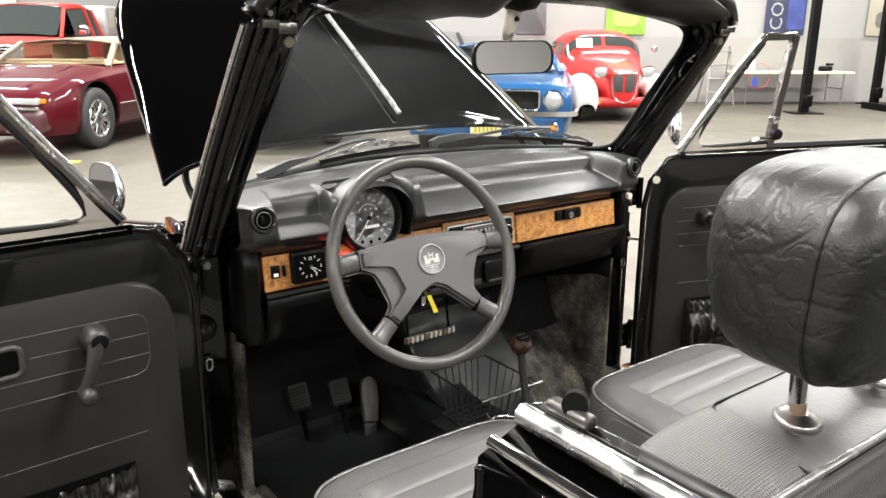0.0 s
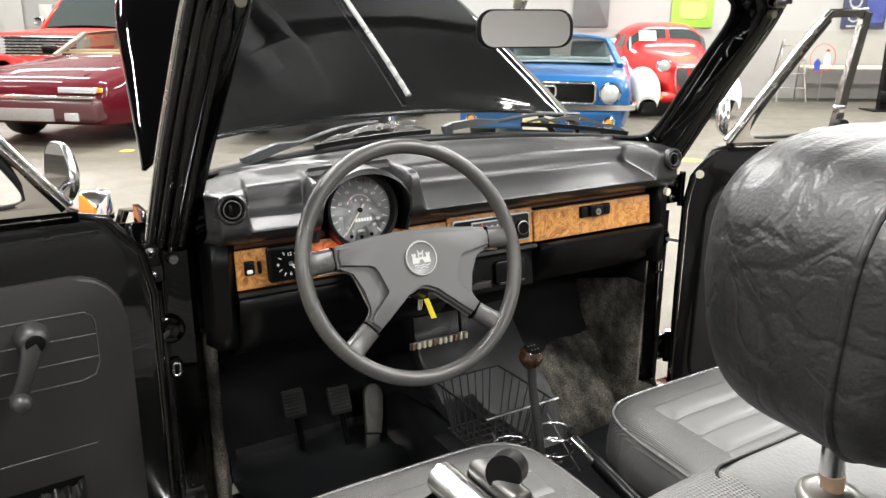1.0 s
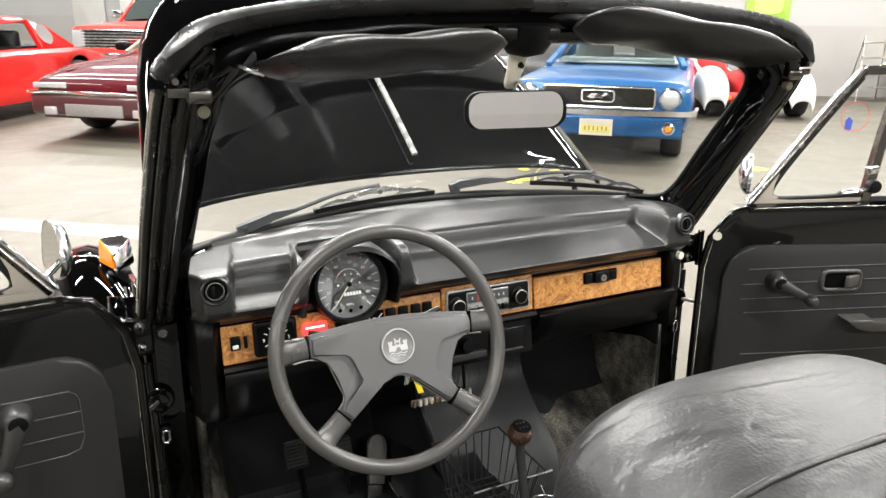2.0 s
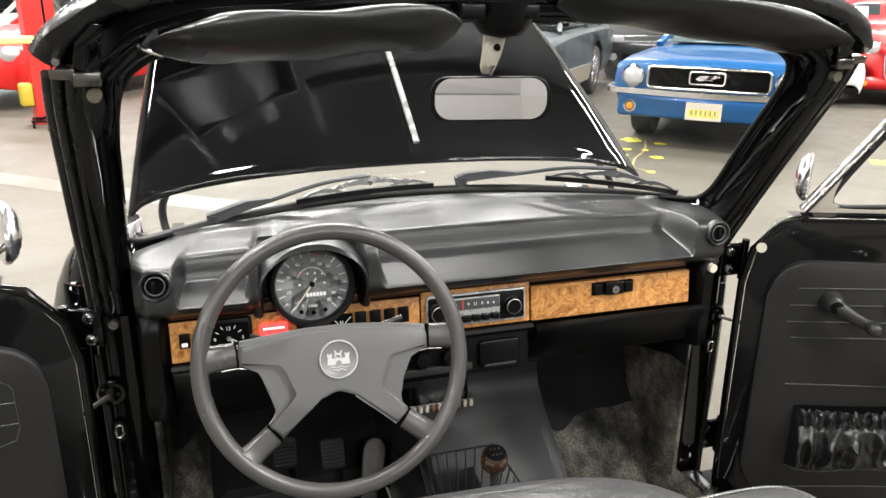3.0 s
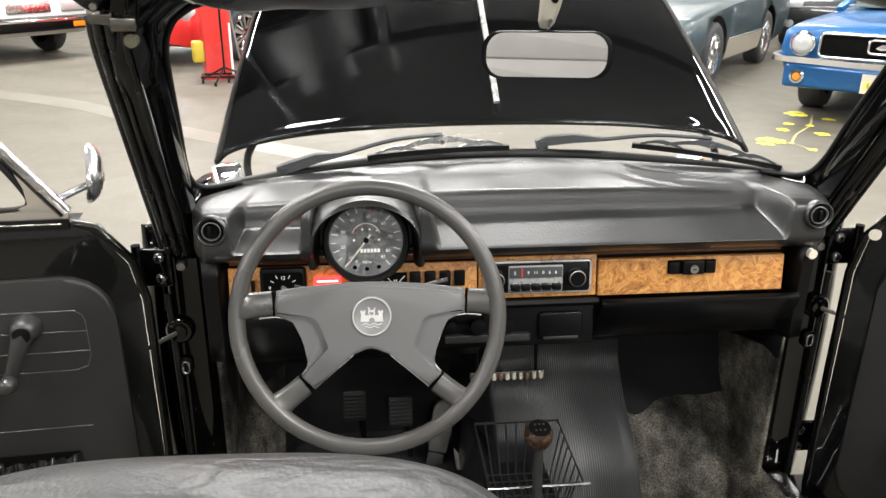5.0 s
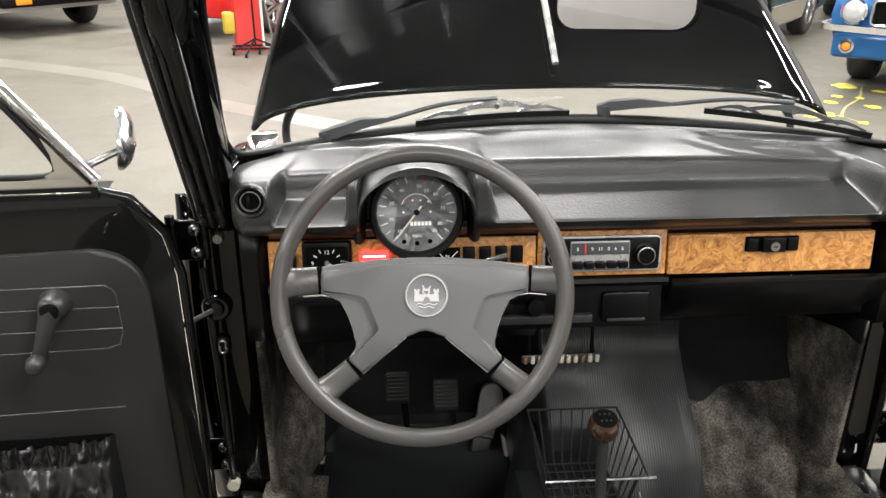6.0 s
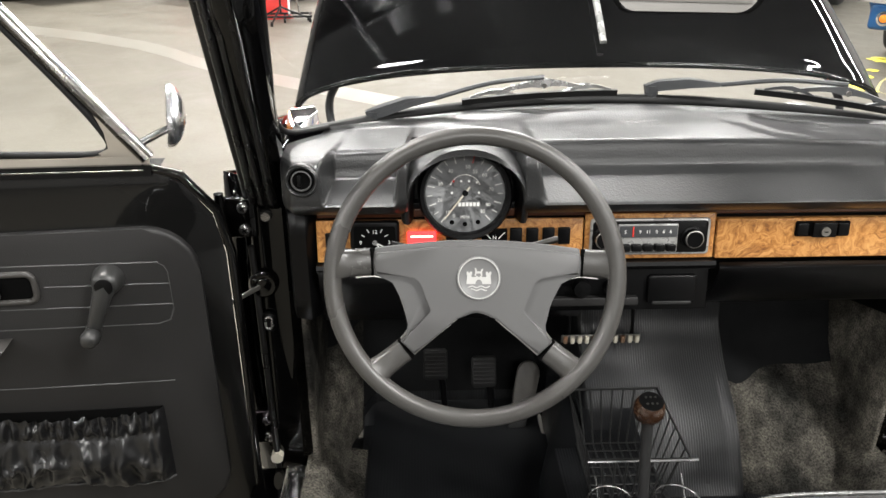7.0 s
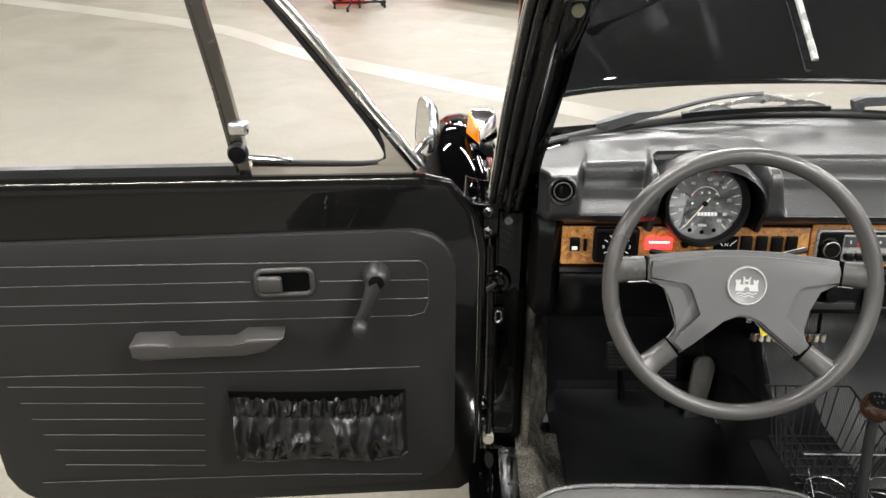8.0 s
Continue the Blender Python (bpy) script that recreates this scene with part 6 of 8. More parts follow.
stem = part("stem_cover", bm, M_CREAM, mirror, "cream plastic stem cover")
part("stem_screw", cyl(B(), (0.003, -0.106, 1.300), (0.003, -0.1125, 1.298), 0.0055, 0.004, seg=12), M_DARK, stem)
bm = B()
lathe(bm, [(0.0, 0.0), (0.03, 0.006), (0.042, 0.022), (0.046, 0.05)], plane((0.006, -0.115, 1.312), (1, 0, 0), (0, 1, 0)), 20)
part("stem_base", bm, M_DARK, mirror)

for px, pz, ends in ((-0.404, 0.984, ((-0.254, 0.240, 1.005), (0.014, 0.240, 1.020))), (0.088, 1.004, ((0.249, 0.224, 1.024), (0.509, 0.143, 0.996)))):
    piv = Vector((px, y_back(px) + 0.003, pz))
    e0, e1 = Vector(ends[0]), Vector(ends[1])
    mid = e0.lerp(e1, 0.52) + Vector((0, -0.002, 0.018))
    flat = [(-0.5, -0.35), (0.5, -0.35), (0.42, 0.35), (-0.42, 0.35)]

    def bar(name, pts, w, mt, parent, wiper_label=""):
        bm = B()
        sweep(bm, pts, flat, scale=w)
        return part(name, bm, mt, parent, wiper_label)

    a = piv.lerp(mid, 0.36) + Vector((0, -0.006, 0.012))
    wiper = bar("wiper", [piv + Vector((-0.012, 0, 0.004)), piv + Vector((0.012, 0, 0.010)), piv.lerp(a, 0.55) + Vector((0, 0, 0.008)), a], [0.018, 0.024, 0.022, 0.009], M_WIPER, car, "dark grey windscreen wiper")
    part("pivot", cyl(B(), piv - Vector((0, 0, 0.03)), piv + Vector((0, 0, 0.010)), 0.012, seg=14), M_WIPER, wiper)
    bm = B()
    tube(bm, curve([a, a.lerp(mid, 0.5) + Vector((0, -0.004, 0.013)), mid + Vector((0, -0.002, 0.010))], 5), 0.0042, 6)
    part("wiper_arm", bm, M_WIPER, wiper)
    up = Vector((0, -0.002, 0))
    bm = B()
    sweep(bm, [e0.lerp(e1, t) + Vector((0, 0, -0.006 + 0.004 * math.sin(math.pi * t))) for t in np.linspace(0, 1, 9)], [(-0.003, -0.007), (0.003, -0.007), (0.0055, 0.003), (-0.0055, 0.003)])
    part("blade", bm, M_RUBBER, wiper)
    mt = M_BRUSH if px < 0 else M_WIPER
    bar("main_bow", [e0.lerp(e1, t) + up + Vector((0, 0, 0.004 + 0.014 * math.sin(math.pi * (t - 0.22) / 0.58))) for t in np.linspace(0.22, 0.80, 9)], [0.007, 0.009, 0.010, 0.013, 0.020, 0.013, 0.010, 0.009, 0.007], mt, wiper)
    for t0, t1 in ((0.05, 0.36), (0.64, 0.96)):
        bar("side_bow", [e0.lerp(e1, t) + up + Vector((0, 0, -0.002 + 0.010 * math.sin(math.pi * (t - t0) / (t1 - t0)))) for t in np.linspace(t0, t1, 7)], [0.005, 0.006, 0.008, 0.011, 0.008, 0.006, 0.005], mt, wiper)
    part("bow_pin", cyl(B(), mid + Vector((0, -0.010, -0.004)), mid + Vector((0, 0.008, 0.0)), 0.005, seg=10), M_STEEL, wiper)

# ---- seats ----


def pillow(bm, c, size, e1=0.35, e2=0.35, nu=28, nv=18, rot=None, warp=None):
    """A padded block: a superellipsoid."""
    def pw(v, e):
        return math.copysign(abs(v) ** e, v)
    rows = []
    for i in range(nv + 1):
        b = -math.pi / 2 + math.pi * i / nv
        row = []
        for j in range(nu):
            a = 2 * math.pi * j / nu
            p = Vector((size[0] / 2 * pw(math.cos(b), e1) * pw(math.cos(a), e2), size[1] / 2 * pw(math.cos(b), e1) * pw(math.sin(a), e2), size[2] / 2 * pw(math.sin(b), e1)))
            if warp:
                p = warp(p)
            if rot is not None:
                p = rot @ p
            row.append(p + Vector(c))
        rows.append(row)
    sheet(bm, rows, close_v=True)
    bmesh.ops.remove_doubles(bm, verts=bm.verts, dist=0.0005)
    return bm


def seat(x, headrest):
    bm = B()
    pillow(bm, (x, -0.50, 0.465), (0.50, 0.56, 0.17), 0.45, 0.35, 40, 20, Matrix.Rotation(radians(4), 3, "X"))
    st = part("front_seat", bm, M_WEAVE, car, "black basket-weave vinyl front seat with pleated inserts")
    bm = B()
    loop = []
    for a in np.linspace(0, 2 * math.pi, 97)[:-1] + 0.0327:
        px, py = 0.2437 * math.copysign(abs(math.cos(a)) ** 0.35, math.cos(a)), 0.273 * math.copysign(abs(math.sin(a)) ** 0.35, math.sin(a))
        loop.append((x + px, -0.50 + py, 0.517 + 0.07 * py))
    tube(bm, loop, 0.0034, 8, closed=True)
    part("piping", bm, M_PIPING, st, "glossy piping")

    def top_of(px, py):
        rho = min(1.0, (abs(px / 0.25) ** (2 / 0.35) + abs(py / 0.28) ** (2 / 0.35)) ** 0.175)
        return 0.465 + 0.085 * (1 - rho ** (2 / 0.45)) ** 0.225 + 0.07 * py

    for i in range(7):
        rows = []
        for px in np.linspace(-0.172, 0.172, 29):
            row = []
            for t in np.linspace(0, 1, 13):
                py = 0.19 - 0.056 * (i + t)
                puff = max(0.0, 1 - abs(2 * t - 1) ** 5) ** 0.7 * smooth(0.173, 0.160, abs(px))
                row.append(Vector((x + px, -0.50 + py, top_of(px, py) - 0.001 + 0.0062 * puff + 0.0012 * noise.noise(Vector((px * 22, py * 30, x))))))
            rows.append(row)
        bm = B()
        sheet(bm, rows)
        part("pleat", bm, M_SEAT, st, "", 70)
    lean = Matrix.Rotation(radians(11), 3, "X")
    bc = Vector((x, -0.882, 0.650))
    bm = B()
    pillow(bm, bc, (0.49, 0.16, 0.53), 0.34, 0.45, 40, 24, lean)
    back = part("backrest", bm, M_WEAVE, st)
    bm = B()
    tube(bm, [bc + lean @ Vector((px, -0.060, py)) for px, py in rrect(0.475, 0.525, 0.09, 6)], 0.0045, 8, closed=True, up=(0, 1, 0))
    part("piping", bm, M_PIPING, back, "glossy piping")
    bm = B()
    pillow(bm, bc + lean @ Vector((0, 0.045, 0.005)), (0.34, 0.085, 0.46), 0.35, 0.3, 30, 20, lean)
    part("insert", bm, M_WEAVE, back)
    bm = B()
    pillow(bm, bc + lean @ Vector((0.03, -0.005, 0.2505)), (0.245, 0.118, 0.031), 0.3, 0.22, 36, 14, lean)
    top_panel = part("top_panel", bm, M_SEAT, back, "smooth worn vinyl panel round the headrest posts", 60)
    bm = B()
    tube(bm, [bc + lean @ Vector((0.03 + px, -0.005 + py, 0.2615)) for px, py in rrect(0.244, 0.118, 0.016, 5)], 0.0016, 6, closed=True)
    part("seam", bm, M_DARK, top_panel)
    part("frame_base", box(B(), (x, -0.52, 0.33), (0.42, 0.45, 0.12), 0.02), M_DARK, st)
    if headrest:
        hc = Vector((x + 0.0014, -0.958, 1.0727))
        tilt = Matrix.Rotation(radians(3), 3, "X")

        def warp(p):
            p = p.copy()
            if p.y > 0:
                p.y *= 1.15 + (3.2 * p.z if p.z < 0 else 0)
            else:
                p.x *= 1 + 0.20 * (p.y / 0.0775) ** 2
            p.z -= 0.0025 * (p.x / 0.13)
            return p * (1 + 0.02 * noise.noise(p * 9))
        bm = B()
        pillow(bm, hc, (0.298, 0.166, 0.193), 0.59, 0.59, 72, 48, tilt, warp)
        hr = part("headrest", bm, M_HEAD, st, "creased black vinyl headrest", 80)
        # seam between the front cover and the rear panel
        ys = 0.42
        top = math.acos(ys ** (1 / 0.59))
        loop = []
        for sx in (-1, 1):
            for b in (np.linspace(-top, top, 26) if sx < 0 else np.linspace(top, -top, 26)[1:-1]):
                cb = math.cos(b) ** 0.59
                sa = min(1, (ys / cb) ** (1 / 0.59))
                ca = math.sqrt(max(0, 1 - sa * sa)) ** 0.59
                loop.append(hc + tilt @ warp(Vector((sx * 0.149 * cb * ca, -0.083 * ys, 0.0965 * math.copysign(abs(math.sin(b)) ** 0.59, b)))))
        bm = B()
        tube(bm, loop, 0.0025, 8, closed=True, up=(0, 1, 0))
        part("headrest_seam", bm, M_HEAD, hr)
        for dx in (-0.08, 0.08):
            px = x + 0.03 + dx
            post = part("headrest_post", cyl(B(), (px, -0.948, 0.85), (px, -0.943, 1.0), 0.008, seg=16), M_BRUSH, hr, "bright steel headrest post with some rust")
            part("rust_band", cyl(B(), (px, -0.947, 0.92), (px, -0.9455, 0.938), 0.0083, seg=16), M_RUST, post)
            lathe(bm := B(), [(0.0225, 0.0), (0.0225, 0.004), (0.0205, 0.0065), (0.017, 0.006), (0.0105, 0.010), (0.0, 0.011)], Matrix.Translation((px, -0.9475, 0.918)) @ Matrix.Rotation(radians(8), 4, "X"), 24)
            part("post_bush", bm, M_STEEL, hr, "dull metal collar round the post")


seat(-0.325, True)
seat(0.335, False)
# hand brake, gear lever, pedals, ribbed chrome strip
bm = B()
tube(bm, [(0.015, -0.62, 0.43), (0.015, -0.45, 0.47), (0.015, -0.33, 0.50)], 0.013, 10)
brake = part("hand_brake", bm, M_DARK, car, "black hand brake lever with a chrome button")
part("brake_tip", cyl(B(), (0.015, -0.33, 0.50), (0.015, -0.27, 0.515), 0.009, seg=12), M_CHROME, brake)
bm = B()
tube(bm, curve([(0.003, -0.205, 0.38), (0.004, -0.19, 0.46), (0.006, -0.16, 0.56), (0.007, -0.149, 0.62)], 4), 0.0085, 10)
gear = part("gear_lever", bm, M_WIRE, car, "black gear lever with a round brown knob")
bm = B()
lathe(bm, [(0.009, -0.025), (0.012, -0.0215), (0.021, -0.011), (0.024, 0.0), (0.022, 0.011), (0.018, 0.018), (0.017, 0.0190)], plane((0.007, -0.147, 0.632), (1, 0, 0), (0, 0.95, 0.25)), 24)
kn = part("gear_knob", bm, M_KNOB, gear, "brown polished wood knob")
gm = plane((0.007, -0.147, 0.632), (1, 0, 0), (0, 0.95, 0.25))
lathe(bm := B(), [(0.0, 0.0215), (0.015, 0.0205), (0.018, 0.019)], gm, 24)
part("knob_cap", bm, M_WELL, kn)
for x, y in ((-0.007, 0.006), (0, 0.006), (0.007, 0.006), (-0.007, -0.006), (0, -0.006), (0.007, -0.006)):
    part("shift_dot", cyl(B(), gm @ Vector((x, y, 0.0205)), gm @ Vector((x, y, 0.0218)), 0.0018, seg=8), M_BOLT, kn)
bm = B()
lathe(bm, [(0.055, 0.0), (0.05, 0.012), (0.03, 0.03), (0.018, 0.05), (0.012, 0.07)], Matrix.Translation((0.003, -0.21, 0.375)), 18)
part("gear_boot", bm, M_RUBBER, gear)
for x, y, z in ((-0.299, 0.318, 0.408), (-0.197, 0.296, 0.402)):
    pm = plane((x, y, z), (1, 0, 0), (0, 0.45, 1))
    bm = B()
    prism(bm, rrect(0.052, 0.066, 0.008), pm, 0.012, 0.003)
    pedal = part("pedal", bm, M_RUBBER, car, "worn black rubber pedal")
    for i in range(7):
        bm = B()
        box(bm, (0, 0, 0), (0.044, 0.004, 0.003), 0.001)
        bmesh.ops.transform(bm, matrix=pm @ Matrix.Translation((0, -0.024 + 0.008 * i, 0.0125)), verts=bm.verts)
        part("pedal_rib", bm, M_RUBBER, pedal)
    bm = B()
    tube(bm, [(x + 0.008, y + 0.016, z - 0.005), (x + 0.016, y + 0.012, z - 0.06), (x + 0.022, y + 0.0, 0.283)], 0.007, 8)
    part("pedal_arm", bm, M_DARK, pedal)
am = plane((-0.118, 0.281, 0.300), (1, 0.02, -0.28), (0.25, 0.52, 1.0))
top = [(0.025 * math.cos(a), 0.092 + 0.025 * math.sin(a)) for a in np.linspace(0, math.pi, 13)]
bm = B()
prism(bm, [(-0.021, 0.0), (0.021, 0.0), (0.024, 0.05)] + top + [(-0.024, 0.05)], am, 0.010, 0.003)
acc = part("pedal", bm, mat("worn_rubber", (0.042, 0.039, 0.035), 0.55, var=0.5, vscale=25, bump=0.3, bscale=120), car, "worn grey rubber accelerator pedal")
bm = B()
prism(bm, rrect(0.040, 0.034, 0.004), am @ Matrix.Translation((-0.001, -0.018, -0.004)), 0.010, 0.003)
part("pedal_foot", bm, M_RUBBER, acc)
bm = B()
box(bm, (0.023, 0.211, 0.533), (0.156, 0.004, 0.016), 0.001)
chs = part("ribbed_strip", bm, M_STEEL, car, "ribbed bright metal strip under the dashboard")
for i in range(11):
    part("rib", box(B(), (-0.0475 + i * 0.0141, 0.206, 0.533), (0.008, 0.008, 0.0155), 0.002), M_CREAM if i % 4 else M_RUST, chs)
for x in (-0.04, 0.085):
    bm = B()
    tube(bm, [(x, 0.214, 0.536), (x, 0.225, 0.60), (x, 0.22, 0.70)], 0.004, 6)
    part("strip_bracket", bm, M_DARK, chs)

# ---- wire basket on the tunnel ----
basket = thing("wire_basket", "black wire basket with drink rings on the centre tunnel", "basket")
X0, X1, Y0, Y1, ZT, ZB = -0.062, 0.103, -0.105, 0.088, 0.500, 0.392


def rod(name, pts, r=0.0017, mt=M_WIRE, closed=False):
    bm = B()
    tube(bm, pts, r, 6, closed)
    return part(name, bm, mt, basket)


rod("top_rim", [(X0, Y0, ZT), (X1, Y0, ZT), (X1, Y1, ZT), (X0, Y1, ZT)], 0.0026, closed=True)
rod("front_bar", [(X0 - 0.004, Y0 - 0.004, ZT + 0.002), (X1 + 0.01, Y0 - 0.004, ZT + 0.002)], 0.0026, M_BRUSH)
rod("bottom_rim", [(X0 + 0.02, Y0 + 0.02, ZB), (X1 - 0.02, Y0 + 0.02, ZB), (X1 - 0.02, Y1 - 0.02, ZB), (X0 + 0.02, Y1 - 0.02, ZB)], 0.002, closed=True)
for i in range(1, 8):
    t = i / 8
    x, xb = X0 + (X1 - X0) * t, X0 + 0.02 + (X1 - X0 - 0.04) * t
    rod("wire", [(x, Y0, ZT), (xb, Y0 + 0.02, ZB), (xb, Y1 - 0.02, ZB), (x, Y1, ZT)])
for i in range(1, 7):
    t = i / 7
    y, yb = Y0 + (Y1 - Y0) * t, Y0 + 0.02 + (Y1 - Y0 - 0.04) * t
    rod("wire", [(X0, y, ZT), (X0 + 0.02, yb, ZB), (X1 - 0.02, yb, ZB), (X1, y, ZT)])
for cx in (-0.035, 0.07):
    for z in (0.46, 0.425):
        rod("drink_ring", arc((cx, -0.155, z), 0.037, 0, 345, 24, (1, 0, 0), (0, 1, 0)), 0.0017, M_BRUSH, True)
for y in (-0.14, -0.17, -0.2):
    rod("wire", [(-0.05, y, 0.398), (0.09, y, 0.398)], 0.0017, M_BRUSH)
for x in (-0.05, 0.09):
    rod("wire", [(x, Y0, 0.47), (x, -0.155, 0.43), (x, -0.21, 0.395)], 0.0017)
# ---- other cars in the hall ----


def section(w, zt, zb, crown, tuck=0.93):
    zm = zb + (zt - zb) * 0.55
    half = [(0.0, zt + crown), (0.35 * w, zt + crown * 0.9), (0.70 * w, zt + crown * 0.45), (0.90 * w, zt - 0.005), (0.975 * w, zt - 0.05), (w, zm), (0.985 * w, zb + 0.12), (tuck * w, zb)]
    return [(-x, z) for x, z in reversed(half[1:])] + half


def wheel_at(root, x, y, r, width, side, rim_mat, rim_r=0.62, spokes=8):
    wm = plane((x, y, r), (0, 1, 0), (0, 0, 1)) if side > 0 else plane((x, y, r), (0, -1, 0), (0, 0, 1))
    bm = B()
    lathe(bm, [(r * rim_r, -width), (r * 0.95, -width), (r, -width * 0.85), (r, -width * 0.12), (r * 0.94, 0), (r * 0.74, 0.006), (r * rim_r, -0.004), (r * rim_r, -0.05)], wm, 32, False)
    w = part("wheel", bm, M_TYRE, root)
    bm = B()
    lathe(bm, [(r * rim_r, -0.002), (r * (rim_r - 0.04), -0.006), (r * (rim_r - 0.08), -0.06), (0.0, -0.06)], wm, 28, False)
    part("rim", bm, M_WELL if spokes else rim_mat, w)
    if spokes:
        bm = B()
        lathe(bm, [(r * rim_r + 0.004, -0.004), (r * rim_r - 0.004, 0.003), (r * rim_r - 0.03, -0.012), (r * rim_r - 0.032, -0.04)], wm, 28, False)
        lathe(bm, [(0.085, -0.03), (0.07, -0.006), (0.03, 0.0), (0.0, 0.002)], wm, 20, False)
        for i in range(spokes):
            a = 2 * math.pi * i / spokes
            d = Vector((math.cos(a), math.sin(a), 0))
            hw = 0.62 * math.pi * r * rim_r / spokes
            sweep(bm, [wm @ (d * 0.06 + Vector((0, 0, -0.014))), wm @ (d * (r * rim_r - 0.016) + Vector((0, 0, -0.014)))], [(-hw, -0.012), (hw, -0.012), (hw * 0.7, 0.006), (-hw * 0.7, 0.006)], up=tuple(wm.col[2].xyz), scale=[0.55, 1])
        part("rim_spokes", bm, rim_mat, w)
    return w


def vehicle(name, label, place, heading, paint, body, cabin, wheels, lower=None, rim_mat=M_BRUSH, spokes=8, glass=None, rim_r=0.62, roof=None, inside=None, size=(1, 1, 1), solid_rear=False):
    """body: rows (y, half width, top, bottom, crown); cabin: rows (y, roof height, roof half width, belt half width, belt height); wheels: (y, radius, half track)."""
    glass, inside = glass or M_SEE, inside or M_DARK
    root = thing(name, label, "car", "cars parked in the hall", Matrix.Translation((place[0], place[1], 0)) @ Matrix.Rotation(radians(heading), 4, "Z") @ Matrix.Diagonal((*size, 1)))
    rows = []
    for y, w, zt, zb, c in body:
        rows.append([Vector((x, y, z)) for x, z in section(w, zt, zb, c)])
    fine = []
    for i in range(len(rows) - 1):
        for k in range(3):
            fine.append([a.lerp(b, k / 3) for a, b in zip(rows[i], rows[i + 1])])
    fine.append(rows[-1])
    # the body, with the wheel openings cut out of it
    bm = B()
    vs = sheet(bm, fine, close_v=True)
    bm.faces.new(vs[0])
    bm.faces.new(list(reversed(vs[-1])))
    raw = finish(bm, 50)
    raw.materials.append(paint)
    bm = B()
    for wy, r, tr in wheels:
        for sd in (1, -1):
            cyl(bm, (sd * (tr - 0.22), wy, r + 0.02), (sd * (tr + 0.3), wy, r + 0.02), r * 1.15, seg=36)
    cut = finish(bm)
    cut.materials.append(M_WELL)
    solid_ob, cut_ob = bpy.data.objects.new("body", raw), bpy.data.objects.new("cutter", cut)
    for o in (solid_ob, cut_ob):
        scene.collection.objects.link(o)
    md = solid_ob.modifiers.new("openings", "BOOLEAN")
    md.object, md.operation, md.solver, md.material_mode = cut_ob, "DIFFERENCE", "EXACT", "TRANSFER"
    me = bpy.data.meshes.new_from_object(solid_ob.evaluated_get(bpy.context.evaluated_depsgraph_get()))
    for o in (solid_ob, cut_ob):
        bpy.data.objects.remove(o)
    me.name = "body"
    shell = new("body", me)
    shell.parent = root
    for wy, r, tr in wheels:
        for sd in (1, -1):
            wheel_at(root, sd * (tr + 0.03), wy, r, 0.2, sd, rim_mat, rim_r, spokes)
    crow = []
    for y, zr, wr, wb, zb in cabin:
        crow.append([Vector(p) for p in ((-wb, y, zb), (-(wr + (wb - wr) * 0.15), y, zb + (zr - zb) * 0.86), (-wr * 0.9, y, zr - 0.025), (-wr * 0.5, y, zr), (0, y, zr + 0.01), (wr * 0.5, y, zr), (wr * 0.9, y, zr - 0.025), (wr + (wb - wr) * 0.15, y, zb + (zr - zb) * 0.86), (wb, y, zb))])
    bm = B()
    sheet(bm, [r[1:8] for r in crow[1:-1]])
    cab = thick(part("roof", bm, roof or paint, root, "", 40), 0.02)
    for i in (0, -1):
        a, b = (crow[0], crow[1]) if i == 0 else (crow[-1], crow[-2])
        for k, k2 in ((0, 1), (8, 7)):
            bm = B()
            sweep(bm, [a[k], b[k2]], [(-0.03, -0.025), (0.03, -0.025), (0.03, 0.025), (-0.03, 0.025)])
            part("pillar", bm, roof or paint, cab)
    for r in crow[2:-2]:
        for k, k2 in ((0, 1), (8, 7)):
            bm = B()
            sweep(bm, [r[k], r[k2]], [(-0.03, -0.02), (0.03, -0.02), (0.03, 0.02), (-0.03, 0.02)], up=(0, 1, 0))
            part("pillar", bm, roof or paint, cab)
    y0, y1, zb = cabin[0][0] - 0.08, cabin[-1][0] + 0.08, cabin[0][4]
    wb = cabin[1][3] - 0.06
    bm = B()
    box(bm, (0, (y0 + y1) / 2, zb + 0.035), (2 * wb, y0 - y1, 0.02), 0.005)
    part("interior", bm, inside, root)
    for sx in (-0.36, 0.36):
        bm = B()
        box(bm, (sx, (cabin[1][0] + cabin[2][0]) / 2 - 0.1, zb + 0.13), (0.46, 0.14, 0.24), 0.05, seg=3)
        part("seat_back", bm, inside, root)
    bm = B()
    box(bm, (0, cabin[0][0] - 0.28, zb + 0.05), (2 * wb - 0.1, 0.3, 0.06), 0.02)
    part("dashboard", bm, inside, root)

    def window(a, b, c, d, off, nm="window"):
        bm = B()
        q = [Vector(p) + Vector(off) for p in (a, b, c, d)]
        mid = sum(q, Vector()) / 4
        rows = [[q[0].lerp(q[1], t) for t in np.linspace(0, 1, 5)], [q[3].lerp(q[2], t) for t in np.linspace(0, 1, 5)]]
        sheet(bm, rows)
        part(nm, bm, glass, cab)

    # windscreen and rear window between the first and last pairs of rows
    for i, j, oy in ((0, 1, 0.012), (-1, -2, -0.012)):
        lo, hi = crow[i], crow[j]
        for k in range(1, 7):
            a, b, c, d = lo[k], lo[k + 1], hi[k + 1], hi[k]
            q = [a.lerp(d, 0.06), b.lerp(c, 0.06), b.lerp(c, 0.93), a.lerp(d, 0.93)]
            bm = B()
            bm.faces.new([bm.verts.new(p + Vector((0, oy, 0.010))) for p in q])
            part("windscreen" if i == 0 else "rear_window", bm, glass, cab)
